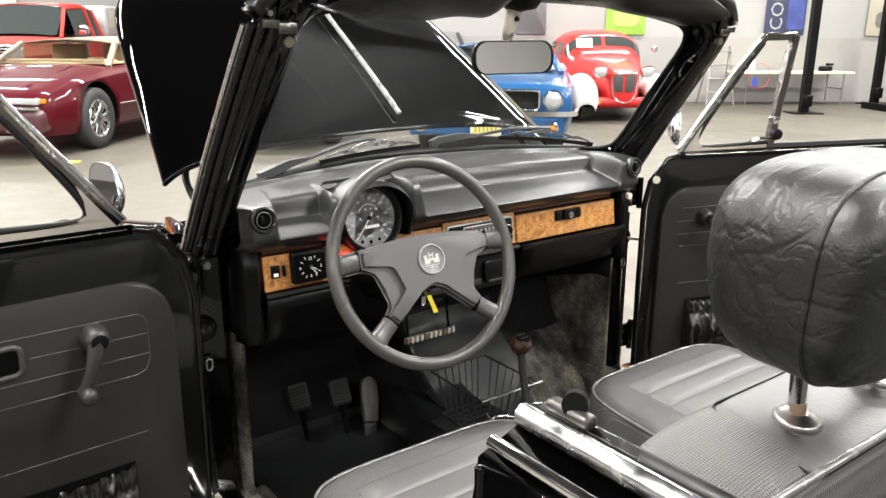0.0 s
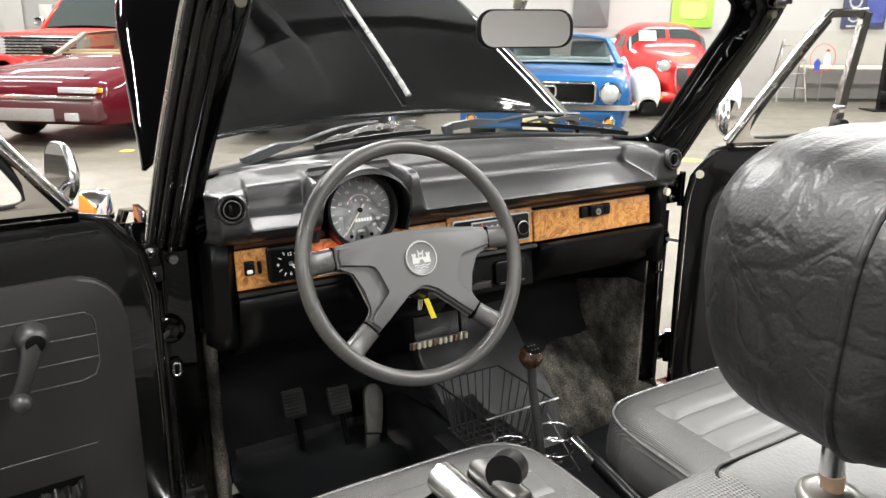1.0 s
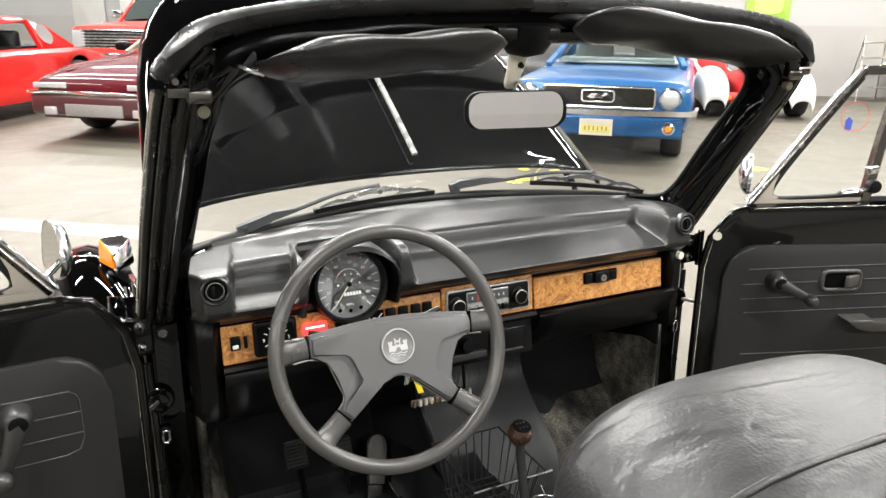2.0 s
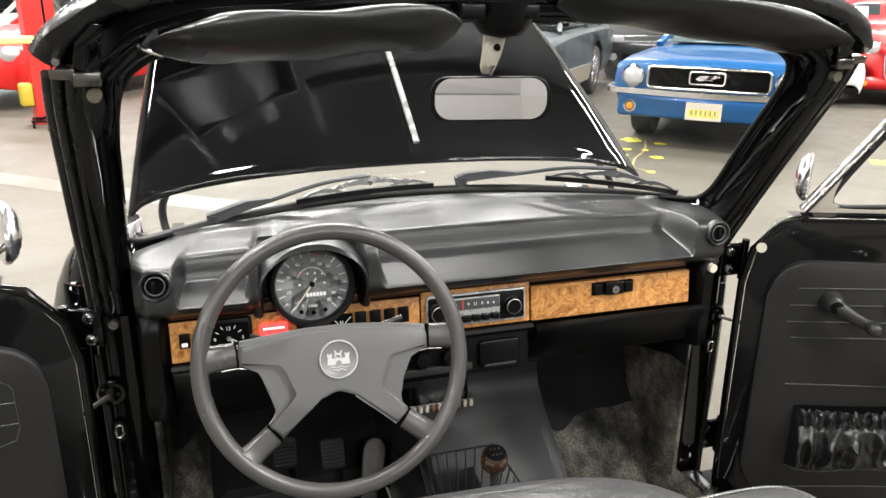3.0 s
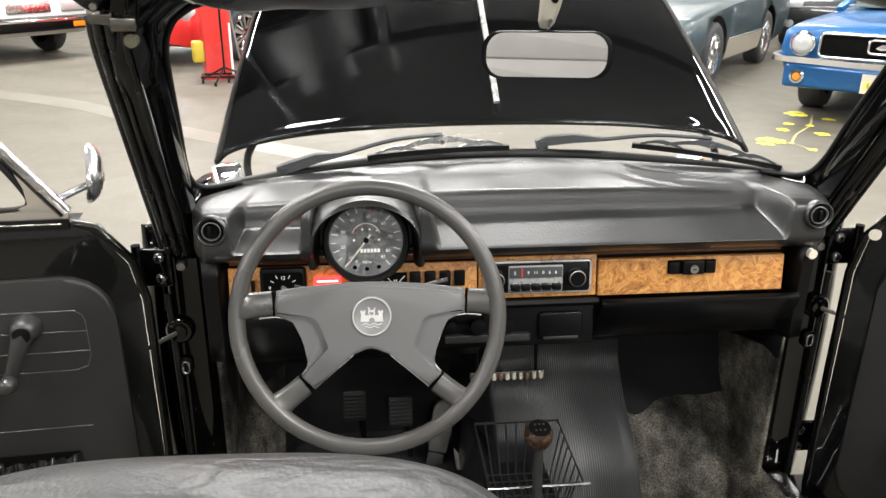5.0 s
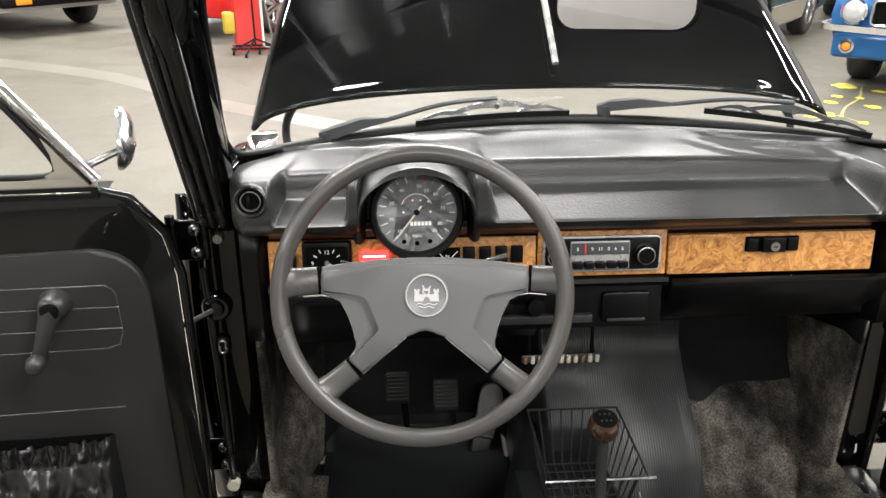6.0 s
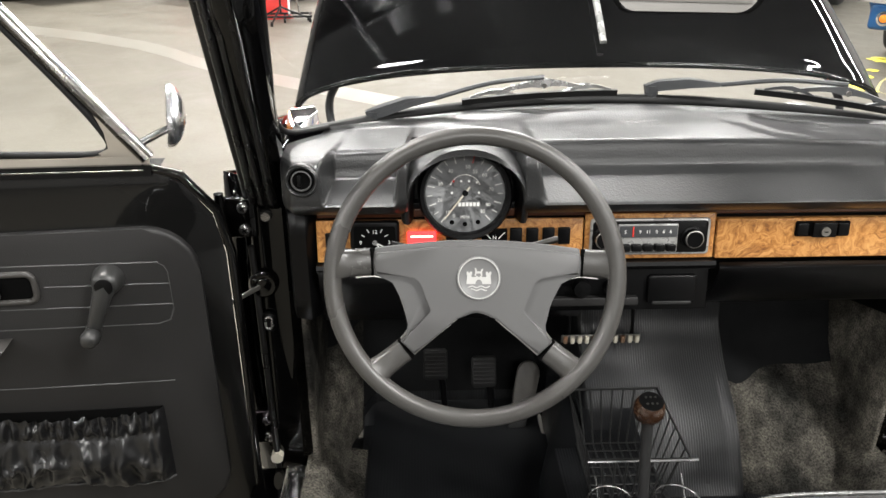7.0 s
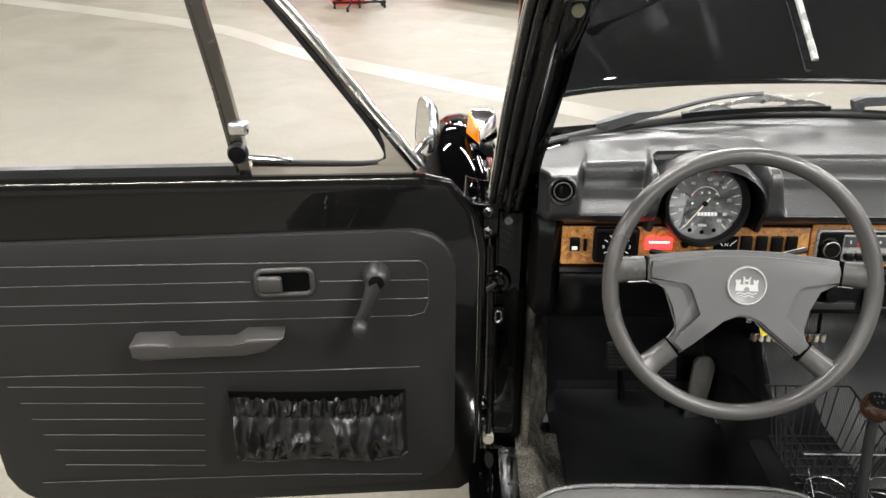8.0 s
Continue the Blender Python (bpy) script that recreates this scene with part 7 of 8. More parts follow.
    for sd, k0, k1 in ((-1, 0, 1), (1, 8, 7)):
        for i in range(1, len(crow) - 2):
            a, b = crow[i], crow[i + 1]
            lo0, lo1, hi0, hi1 = a[k0].lerp(b[k0], 0.05), a[k0].lerp(b[k0], 0.93), a[k1].lerp(b[k1], 0.07), a[k1].lerp(b[k1], 0.93)
            if solid_rear and i == len(crow) - 3:
                bm = B()
                sheet(bm, [[a[k0], a[k1]], [b[k0], b[k1]], [crow[-1][k0], b[k1].lerp(crow[-1][k0], 0.4)]])
                thick(part("rear_quarter", bm, paint, cab), 0.02, 0)
                continue
            window(lo0.lerp(hi0, 0.06), lo1.lerp(hi1, 0.06), lo1.lerp(hi1, 0.95), lo0.lerp(hi0, 0.95), (sd * 0.006, 0, 0.002), "side_window")
    if lower:
        for sd in (1, -1):
            bm = B()
            y_a, y_b = wheels[0][0] - 1.2 * wheels[0][1], wheels[1][0] + 1.2 * wheels[1][1]
            ws, zs = [b[1] for b in body], [b[3] for b in body]
            ys = [b[0] for b in body]
            sheet(bm, [[Vector((sd * (np.interp(-y, [-v for v in ys], ws) * k + 0.005), y, z)) for z, k in ((0.25, 0.965), (0.36, 0.99), (0.47, 1.0))] for y in np.linspace(y_a, y_b, 8)])
            part("lower_trim", bm, lower, root)
            tube(bm := B(), [(sd * (np.interp(-y, [-v for v in ys], ws) + 0.006), y, 0.475) for y in np.linspace(y_a, y_b, 8)], 0.008, 6)
            part("side_strip", bm, M_CHROME, root)
    return root, shell


def block(root, nm, c, s, mt, bev=0.01, label="", parent=None):
    return part(nm, box(B(), c, s, bev), mt, parent or root, label)


# blue coupe with an open grille
P_BLUE = car_paint("blue_paint", (0.005, 0.066, 0.19))
# interior coloured pale to imitate the bright wall seen through the glass
mus, shell = vehicle("blue_coupe", "blue 1960s coupe with a chrome bumper and wide grille", (3.92, 4.71), 136, P_BLUE,
                     [(0.03, 0.80, 0.76, 0.46, 0.0), (-0.02, 0.84, 0.80, 0.40, 0.01), (-0.35, 0.865, 0.81, 0.30, 0.02), (-1.2, 0.87, 0.825, 0.25, 0.03), (-2.0, 0.87, 0.84, 0.24, 0.02), (-3.4, 0.87, 0.86, 0.26, 0.02), (-4.4, 0.84, 0.84, 0.34, 0.02), (-4.6, 0.80, 0.80, 0.42, 0.0)],
                     [(-1.45, 0.87, 0.62, 0.74, 0.85), (-2.05, 1.17, 0.55, 0.74, 0.85), (-2.9, 1.18, 0.55, 0.74, 0.85), (-3.3, 1.13, 0.54, 0.73, 0.85), (-3.75, 0.88, 0.58, 0.72, 0.85)], [(-0.84, 0.325, 0.755), (-3.58, 0.325, 0.755)], inside=mat("pale_wall_view", (0.22, 0.27, 0.28), 0.5, var=0.1, vscale=10))
block(mus, "grille", (0, 0.035, 0.655), (1.02, 0.03, 0.17), M_WELL, 0.01, "dark mesh grille with a chrome surround", None)
bm = B()
tube(bm, [(x, 0.06, 0.655 + z) for x, z in rrect(1.04, 0.19, 0.04)], 0.012, 8, closed=True, up=(0, 1, 0))
part("grille_frame", bm, M_CHROME, mus)
bm = B()
tube(bm, [(x, 0.075, 0.665 + z) for x, z in rrect(0.30, 0.105, 0.03)], 0.010, 8, closed=True, up=(0, 1, 0))
part("grille_badge", bm, M_CHROME, mus, "chrome badge with a plain raised shape")
bm = B()
prism(bm, [(-0.10, -0.01), (-0.06, 0.025), (0.02, 0.02), (0.07, 0.035), (0.11, 0.01), (0.04, -0.005), (0.06, -0.03), (-0.02, -0.012), (-0.06, -0.03)], plane((0, 0.066, 0.665), (-1, 0, 0), (0, 0, 1)), 0.015, 0.004)
part("badge_shape", bm, M_CHROME, mus)
for s in (1, -1):
    lathe(bm := B(), [(0.098, 0.0), (0.10, 0.02), (0.09, 0.026)], plane((s * 0.655, 0.045, 0.655), (-1, 0, 0), (0, 0, 1)), 28, False)
    lamp = part("headlight", bm, M_CHROME, mus)
    lathe(bm := B(), [(0.088, 0.012), (0.07, 0.03), (0.04, 0.04), (0.0, 0.044)], plane((s * 0.655, 0.045, 0.655), (-1, 0, 0), (0, 0, 1)), 24)
    part("lens", bm, M_HEADLAMP, lamp)
    lathe(bm := B(), [(0.058, 0.0), (0.058, 0.012), (0.04, 0.02)], plane((s * 0.66, 0.062, 0.385), (-1, 0, 0), (0, 0, 1)), 22, False)
    pl = part("parking_lamp", bm, M_CHROME, mus)
    lathe(bm := B(), [(0.032, 0.018), (0.0, 0.026)], plane((s * 0.66, 0.062, 0.385), (-1, 0, 0), (0, 0, 1)), 22)
    part("lens", bm, M_AMBER, pl)
block(mus, "valance", (0, 0.0, 0.385), (1.56, 0.12, 0.19), P_BLUE, 0.03)
bm = B()
sweep(bm, curve([(-0.89, -0.28, 0.53), (-0.88, -0.02, 0.53), (-0.80, 0.09, 0.53), (-0.4, 0.13, 0.525), (0, 0.145, 0.52), (0.4, 0.13, 0.525), (0.80, 0.09, 0.53), (0.88, -0.02, 0.53), (0.89, -0.28, 0.53)], 4), [(-0.02, -0.024), (0.008, -0.027), (0.018, -0.010), (0.014, 0.002), (0.018, 0.012), (0.008, 0.026), (-0.02, 0.024)])
part("bumper", bm, M_CHROME, mus, "chrome front bumper")
M_INK = mat("plate_ink", (0.28, 0.22, 0.05), 0.5)
plate = block(mus, "number_plate", (0, 0.085, 0.375), (0.31, 0.01, 0.155), M_CREAM, 0.004, "pale plate with unreadable dark bars")
block(mus, "plate_panel", (0, 0.092, 0.36), (0.27, 0.004, 0.07), mat("plate_yellow", (0.62, 0.55, 0.16), 0.5, var=0.2, vscale=30), 0.001, "", plate)
for i in range(6):
    block(mus, "plate_bar", (-0.10 + 0.04 * i, 0.0955, 0.365), (0.014, 0.003, 0.04), M_INK, 0.001, "", plate)

# red rod with white wings
P_RED = car_paint("red_paint", (0.42, 0.012, 0.012))
P_WHT = car_paint("white_paint", (0.74, 0.73, 0.70))
rod_car = thing("hot_rod", "red 1930s street rod with white wings and painted flames", "car", "cars parked in the hall",
                Matrix.Translation((8.28, 6.75, 0)) @ Matrix.Rotation(radians(147), 4, "Z") @ Matrix.Diagonal((0.98, 0.80, 0.885, 1)))
# rows: y, half width, top, bottom
ROD = [(0.16, 0.12, 0.76, 0.40), (0.12, 0.21, 0.82, 0.36), (0.0, 0.27, 0.88, 0.34), (-0.3, 0.34, 0.95, 0.33), (-0.8, 0.45, 1.03, 0.32), (-1.25, 0.60, 1.09, 0.32), (-1.42, 0.66, 1.18, 0.32),
       (-1.55, 0.69, 1.32, 0.32), (-1.68, 0.71, 1.45, 0.32), (-1.85, 0.72, 1.51, 0.32), (-2.2, 0.74, 1.54, 0.32), (-2.8, 0.73, 1.53, 0.32), (-3.3, 0.68, 1.44, 0.34), (-3.8, 0.56, 1.22, 0.38), (-4.15, 0.36, 0.85, 0.44), (-4.25, 0.16, 0.68, 0.5)]
ROD_LINE = curve([(w, y, t) for y, w, t, b in ROD], 4)
ROD_LOW = curve([(0, y, b) for y, w, t, b in ROD], 4)


def rod_point(i, a, off=0.0):
    """A point of the body: row i, angle a from the left sill over the roof to the right sill."""
    q, low = ROD_LINE[i], ROD_LOW[i].z
    c, d = math.cos(a), math.sin(a)
    narrow = 1 - 0.12 * smooth(0.62, 1.0, d) * smooth(1.2, 1.5, q.z)
    return Vector((-(q.x + off) * math.copysign(abs(c) ** 0.42, c) * narrow, q.y, low + (q.z + off - low) * abs(d) ** 0.50))


ANG = [math.pi * k / 32 for k in range(33)]
bm = B()
vs = sheet(bm, [[rod_point(i, a) for a in ANG] for i in range(len(ROD_LINE))])
bm.faces.new(vs[0])
bm.faces.new(vs[-1])
rod_body = part("body", bm, P_RED, rod_car, "red rounded sedan body", 60)


def rod_patch(nm, i0, i1, a0, a1, mt, label="", off=0.008):
    bm = B()
    sheet(bm, [[rod_point(i, a, off) for a in np.linspace(a0, a1, 9)] for i in range(i0, i1 + 1)])
    return part(nm, bm, mt, rod_body, label, 60)


for a0, a1 in ((0.60, 1.5702), (1.5714, math.pi - 0.60)):
    rod_patch("windscreen", 26, 31, a0, a1, M_CARGLASS, "dark split windscreen")
for a0, a1 in ((0.42, 0.74), (math.pi - 0.74, math.pi - 0.42)):
    rod_patch("side_window", 34, 39, a0, a1, M_CARGLASS)
    rod_patch("side_window", 41, 46, a0, a1, M_CARGLASS)
for s in (1, -1):
    # bulbous front wing over the wheel, and a rear one
    for y0, ln, top, wd, nm in ((-0.30, 0.62, 0.80, 0.25, "front_wing"), (-3.35, 0.60, 0.82, 0.24, "rear_wing")):
        bm = B()
        rows = []
        for k in np.linspace(0.02, 0.98, 19):
            a = math.pi * k
            y, zt = y0 + ln * math.cos(a), 0.24 + (top - 0.24) * math.sin(a) ** 0.75
            bulge = 0.55 + 0.45 * math.sin(a)
            rows.append([Vector((s * (0.60 + wd * bulge * math.cos(c)), y + 0.04 * math.sin(c), zt * (0.30 + 0.70 * math.sin(c) ** 0.55))) for c in np.linspace(math.pi * 0.94, 0.03, 15)])
        sheet(bm, rows)
        thick(part(nm, bm, P_WHT, rod_car, "white rounded wing", 60), 0.012)
    for wy in (-0.42, -3.35):
        wheel_at(rod_car, s * 0.80, wy, 0.34, 0.22, s, M_BRUSH, 0.62, 6)
    pillow(bm := B(), (s * 0.37, 0.04, 0.84), (0.20, 0.26, 0.20), 0.9, 0.9, 20, 14)
    hl = part("headlight", bm, P_RED, rod_car)
    lathe(bm := B(), [(0.098, -0.01), (0.104, 0.008), (0.094, 0.02)], plane((s * 0.37, 0.145, 0.84), (-1, 0, 0), (0, 0, 1)), 22, False)
    part("bezel", bm, M_CHROME, hl)
    lathe(bm := B(), [(0.094, 0.008), (0.07, 0.024), (0.0, 0.034)], plane((s * 0.37, 0.145, 0.84), (-1, 0, 0), (0, 0, 1)), 20)
    part("lens", bm, M_HEADLAMP, hl)
    lathe(bm := B(), [(0.04, 0), (0.04, 0.03), (0, 0.04)], plane((s * 0.40, 0.17, 0.33), (-1, 0, 0), (0, 0, 1)), 14)
    part("turn_signal", bm, M_AMBER, rod_car)
    bm = B()
    half_g = [(0.02, 0.50), (0.12, 0.50), (0.155, 0.56), (0.17, 0.74), (0.15, 0.79), (0.05, 0.79), (0.02, 0.75)]
    prism(bm, [(s * x, z) for x, z in (half_g if s > 0 else reversed(half_g))], plane((0, 0.17, 0), (-1, 0, 0), (0, 0, 1)) @ Matrix.Diagonal((-1, 1, 1, 1)), 0.02, 0.006)
    part("grille", bm, mat("grille_grey", (0.03, 0.03, 0.03), 0.5, var=0.4, vscale=60) if s > 0 else bpy.data.materials["grille_grey"], rod_car, "dark grille opening")
    # painted flames that follow the body's side
    for k in range(4):
        i0 = 19 + 4 * k
        base = 0.16 + 0.05 * (k % 2)
        bm = B()
        rows = []
        for j in range(9):
            t = j / 8
            mid = base + 0.20 * math.sin(2.2 * t + k) * 0.5 + 0.08 * t
            wide = 0.075 * (1 - t) ** 0.7 + 0.006
            i = min(i0 + j, len(ROD_LINE) - 1)
            rows.append([rod_point(i, a if s < 0 else math.pi - a, 0.006) for a in (mid - wide, mid, mid + wide)])
        sheet(bm, rows)
        part("flame", bm, P_WHT, rod_body, "white painted flame", 60)
    pillow(bm := B(), (s * 0.88, -1.5, 1.20), (0.10, 0.14, 0.12), 0.8, 0.8, 14, 10)
    part("wing_mirror", bm, M_CHROME, rod_car)
bm = B()
tube(bm, [(x, 0.185, z) for x, z in ((-0.18, 0.81), (0.18, 0.81), (0.20, 0.75), (0.175, 0.46), (0.11, 0.35), (0.0, 0.32), (-0.11, 0.35), (-0.175, 0.46), (-0.20, 0.75))], 0.012, 8, closed=True, up=(0, 1, 0))
part("grille_frame", bm, M_CHROME, rod_car, "bright frame round the grille")
bm = B()
prism(bm, [(-0.19, 0.80), (-0.165, 0.46), (-0.10, 0.36), (0.0, 0.33), (0.10, 0.36), (0.165, 0.46), (0.19, 0.80)], plane((0, 0.155, 0), (-1, 0, 0), (0, 0, 1)), 0.02, 0.004)
part("grille_shell", bm, P_RED, rod_car)
block(rod_car, "apron", (0, 0.05, 0.32), (0.86, 0.22, 0.18), P_RED, 0.08)
block(rod_car, "underside", (0, -1.9, 0.30), (1.2, 3.8, 0.14), M_WELL, 0.02)
part("paper_sheet", prism(B(), rrect(0.27, 0.19, 0.004), plane((0.34, -1.47, 1.30), (-1, 0.18, 0), (0, -0.55, 1)), 0.003), M_WHITE, rod_car, "white paper in the windscreen")

# maroon coupe
P_MAR = mat("maroon_paint", (0.060, 0.0025, 0.0065), 0.55, coat=0.42, spec=0.05, var=0.06, vscale=2)
M_TAUPE = mat("taupe_trim", (0.055, 0.016, 0.018), 0.35, coat=0.4, var=0.1, vscale=5)
mar, shell = vehicle("maroon_coupe", "maroon luxury coupe with slim headlights and tan interior", (-0.25, 7.98), 138, P_MAR,
                     [(0.02, 0.78, 0.62, 0.30, 0.0), (-0.05, 0.84, 0.68, 0.24, 0.01), (-0.5, 0.90, 0.78, 0.22, 0.03), (-1.4, 0.92, 0.86, 0.22, 0.05), (-2.2, 0.92, 0.89, 0.22, 0.03), (-3.6, 0.91, 0.90, 0.24, 0.03), (-4.5, 0.86, 0.87, 0.3, 0.03), (-4.75, 0.82, 0.8, 0.36, 0.0)],
                     [(-1.52, 0.90, 0.66, 0.74, 0.88), (-1.98, 1.19, 0.58, 0.75, 0.89), (-3.0, 1.22, 0.58, 0.78, 0.90), (-3.4, 1.18, 0.57, 0.77, 0.90), (-3.75, 0.93, 0.62, 0.76, 0.90)], [(-0.95, 0.34, 0.86), (-3.7, 0.34, 0.86)], lower=M_TAUPE, spokes=7, roof=mat("tan_soft_roof", (0.20, 0.165, 0.135), 0.6, spec=0.2, var=0.2, vscale=20), inside=mat("tan_leather", (0.42, 0.30, 0.17), 0.5, var=0.1, vscale=10))
for s in (1, -1):
    block(mar, "headlight", (s * 0.60, 0.02, 0.60), (0.42, 0.06, 0.062), M_HEADLAMP, 0.015, "slim clear headlight")
    block(mar, "side_marker", (s * 0.80, -0.03, 0.60), (0.08, 0.06, 0.05), M_AMBER, 0.012)
    block(mar, "fog_lamp", (s * 0.56, 0.095, 0.335), (0.16, 0.05, 0.09), M_HEADLAMP, 0.015)
    bm = B()
    sweep(bm, [(s * 0.55, -0.2, 0.735), (s * 0.42, -1.3, 0.90)], ring(0.008, 6))
    part("bonnet_crease", bm, P_MAR, mar)
    pillow(bm := B(), (s * 0.97, -1.75, 0.95), (0.20, 0.12, 0.12), 0.6, 0.6, 16, 10)
    part("wing_mirror", bm, M_DARK, mar)
block(mar, "bumper", (0, -0.02, 0.40), (1.66, 0.24, 0.24), M_TAUPE, 0.05, "dull maroon front bumper")
block(mar, "bumper_strip", (0, 0.09, 0.535), (1.68, 0.05, 0.03), M_CHROME, 0.01, "bright bumper strip")
block(mar, "lower_grille", (0, 0.105, 0.35), (0.72, 0.03, 0.13), mat("mesh_grey", (0.2, 0.19, 0.18), 0.5, var=0.3, vscale=80), 0.006, "fine grey lower grille")

# red pickup behind it
P_RED3 = car_paint("truck_red_paint", (0.50, 0.03, 0.022))
truck, shell = vehicle("pickup_truck", "red pickup truck with a chrome grille and a covered bed", (0.5, 14.23), 141.5, P_RED3,
                       [(0.05, 0.92, 1.05, 0.5, 0.0), (0.0, 0.96, 1.12, 0.42, 0.01), (-0.9, 0.98, 1.17, 0.42, 0.03), (-1.6, 0.99, 1.18, 0.42, 0.03), (-3.2, 0.99, 1.18, 0.42, 0.0), (-5.2, 0.99, 1.18, 0.45, 0.0)],
                       [(-1.35, 1.2, 0.76, 0.86, 1.18), (-1.85, 1.80, 0.68, 0.87, 1.18), (-2.6, 1.84, 0.68, 0.87, 1.18), (-2.9, 1.8, 0.68, 0.87, 1.18), (-3.0, 1.2, 0.75, 0.86, 1.18)], [(-0.85, 0.38, 0.92), (-4.1, 0.38, 0.92)], glass=M_CARGLASS)
block(truck, "grille", (0, 0.03, 0.90), (1.5, 0.06, 0.34), M_BRUSH, 0.02, "chrome bar grille")
for i in range(6):
    block(truck, "grille_bar", (0, 0.055, 0.77 + 0.052 * i), (1.46, 0.03, 0.022), M_WELL, 0.004)
for s in (1, -1):
    block(truck, "headlight", (s * 0.78, 0.04, 0.90), (0.26, 0.06, 0.30), M_HEADLAMP, 0.02)
    pillow(bm := B(), (s * 1.12, -1.7, 1.32), (0.22, 0.10, 0.16), 0.6, 0.6, 16, 10)
    part("wing_mirror", bm, M_CHROME, truck)
block(truck, "bumper", (0, 0.10, 0.56), (1.95, 0.16, 0.2), M_CHROME, 0.04, "chrome front bumper")
block(truck, "bed_cover", (0, -4.15, 1.5), (1.8, 2.0, 0.62), mat("cover_grey", (0.45, 0.45, 0.44), 0.4, var=0.1, vscale=6), 0.08, "grey camper shell over the bed")
# opaque cream panes, their colour replacing the bright wall behind them
for s in (1, -1):
    block(truck, "cover_window", (s * 0.905, -4.1, 1.55), (0.012, 1.6, 0.34), M_CREAM, 0.004)

# red roadster with a round side window
P_RED2 = car_paint("bright_red_paint", (0.55, 0.012, 0.010))
tb, shell = vehicle("red_roadster", "bright red rounded roadster with chrome wheels", (-3.0, 9.0), 147, P_RED2,
                    [(0.02, 0.62, 0.55, 0.28, 0.01), (-0.1, 0.78, 0.66, 0.24, 0.03), (-0.6, 0.90, 0.78, 0.22, 0.05), (-1.6, 0.92, 0.86, 0.22, 0.05), (-2.4, 0.92, 0.88, 0.22, 0.03), (-3.8, 0.90, 0.86, 0.24, 0.04), (-4.6, 0.78, 0.74, 0.3, 0.03), (-4.74, 0.6, 0.62, 0.36, 0.0)],
                    [(-1.7, 0.9, 0.62, 0.74, 0.87), (-2.3, 1.27, 0.55, 0.75, 0.88), (-2.95, 1.31, 0.54, 0.75, 0.88), (-3.3, 1.22, 0.53, 0.74, 0.88), (-3.75, 0.92, 0.55, 0.72, 0.87)], [(-0.92, 0.345, 0.86), (-3.64, 0.345, 0.86)], rim_mat=M_CHROME, spokes=7, rim_r=0.7, solid_rear=True)
pillow(bm := B(), (0, -0.01, 0.45), (0.72, 0.10, 0.20), 0.7, 0.5, 26, 12)
tg = part("grille", bm, M_CHROME, tb, "oval chrome grille")
for i in range(7):
    block(tb, "grille_bar", (-0.27 + 0.09 * i, 0.035, 0.45), (0.02, 0.03, 0.13), M_WELL, 0.004, "", tg)
for s in (1, -1):
    pillow(bm := B(), (s * 0.66, -0.14, 0.62), (0.22, 0.22, 0.20), 0.9, 0.9, 18, 12)
    part("headlight", bm, M_HEADLAMP, tb, "round clear headlight")
    lathe(bm := B(), [(0.13, 0.02), (0.15, 0.02), (0.15, 0.0), (0.13, 0.0), (0.0, 0.012)], plane((s * 0.675, -3.16, 1.06), (0, s, 0), (-s * 0.5, 0, 1)), 22)
    part("round_window", bm, M_CHROME, tb, "round side window with a bright ring")
block(tb, "lower_intake", (0, 0.0, 0.27), (0.9, 0.06, 0.05), M_WELL, 0.015)

# grey-green coupe and the dark saloon behind it
P_GRN = car_paint("grey_green_paint", (0.035, 0.05, 0.055))
gc, shell = vehicle("grey_coupe", "dark grey-green coupe with tan lower trim and bright wheels", (2.28, 6.86), 140, P_GRN,
                    [(0.02, 0.74, 0.66, 0.34, 0.0), (-0.06, 0.82, 0.72, 0.28, 0.02), (-0.5, 0.87, 0.80, 0.24, 0.04), (-1.4, 0.89, 0.88, 0.22, 0.05), (-2.2, 0.90, 0.91, 0.22, 0.03), (-3.6, 0.89, 0.92, 0.24, 0.03), (-4.5, 0.85, 0.88, 0.3, 0.02), (-4.7, 0.8, 0.8, 0.36, 0.0)],
                    [(-1.45, 0.93, 0.62, 0.76, 0.90), (-2.1, 1.30, 0.56, 0.76, 0.91), (-2.9, 1.34, 0.56, 0.77, 0.92), (-3.4, 1.30, 0.55, 0.76, 0.92), (-3.95, 0.96, 0.6, 0.74, 0.92)], [(-0.85, 0.335, 0.84), (-3.15, 0.335, 0.84)], lower=mat("tan_trim", (0.30, 0.26, 0.2), 0.4, coat=0.5), spokes=10)
block(gc, "bumper", (0, -0.02, 0.45), (1.6, 0.2, 0.2), M_TAUPE, 0.05)
for s in (1, -1):
    block(gc, "headlight", (s * 0.6, 0.0, 0.62), (0.3, 0.06, 0.12), M_HEADLAMP, 0.02)
P_BLK = car_paint("dark_paint", (0.012, 0.012, 0.013))
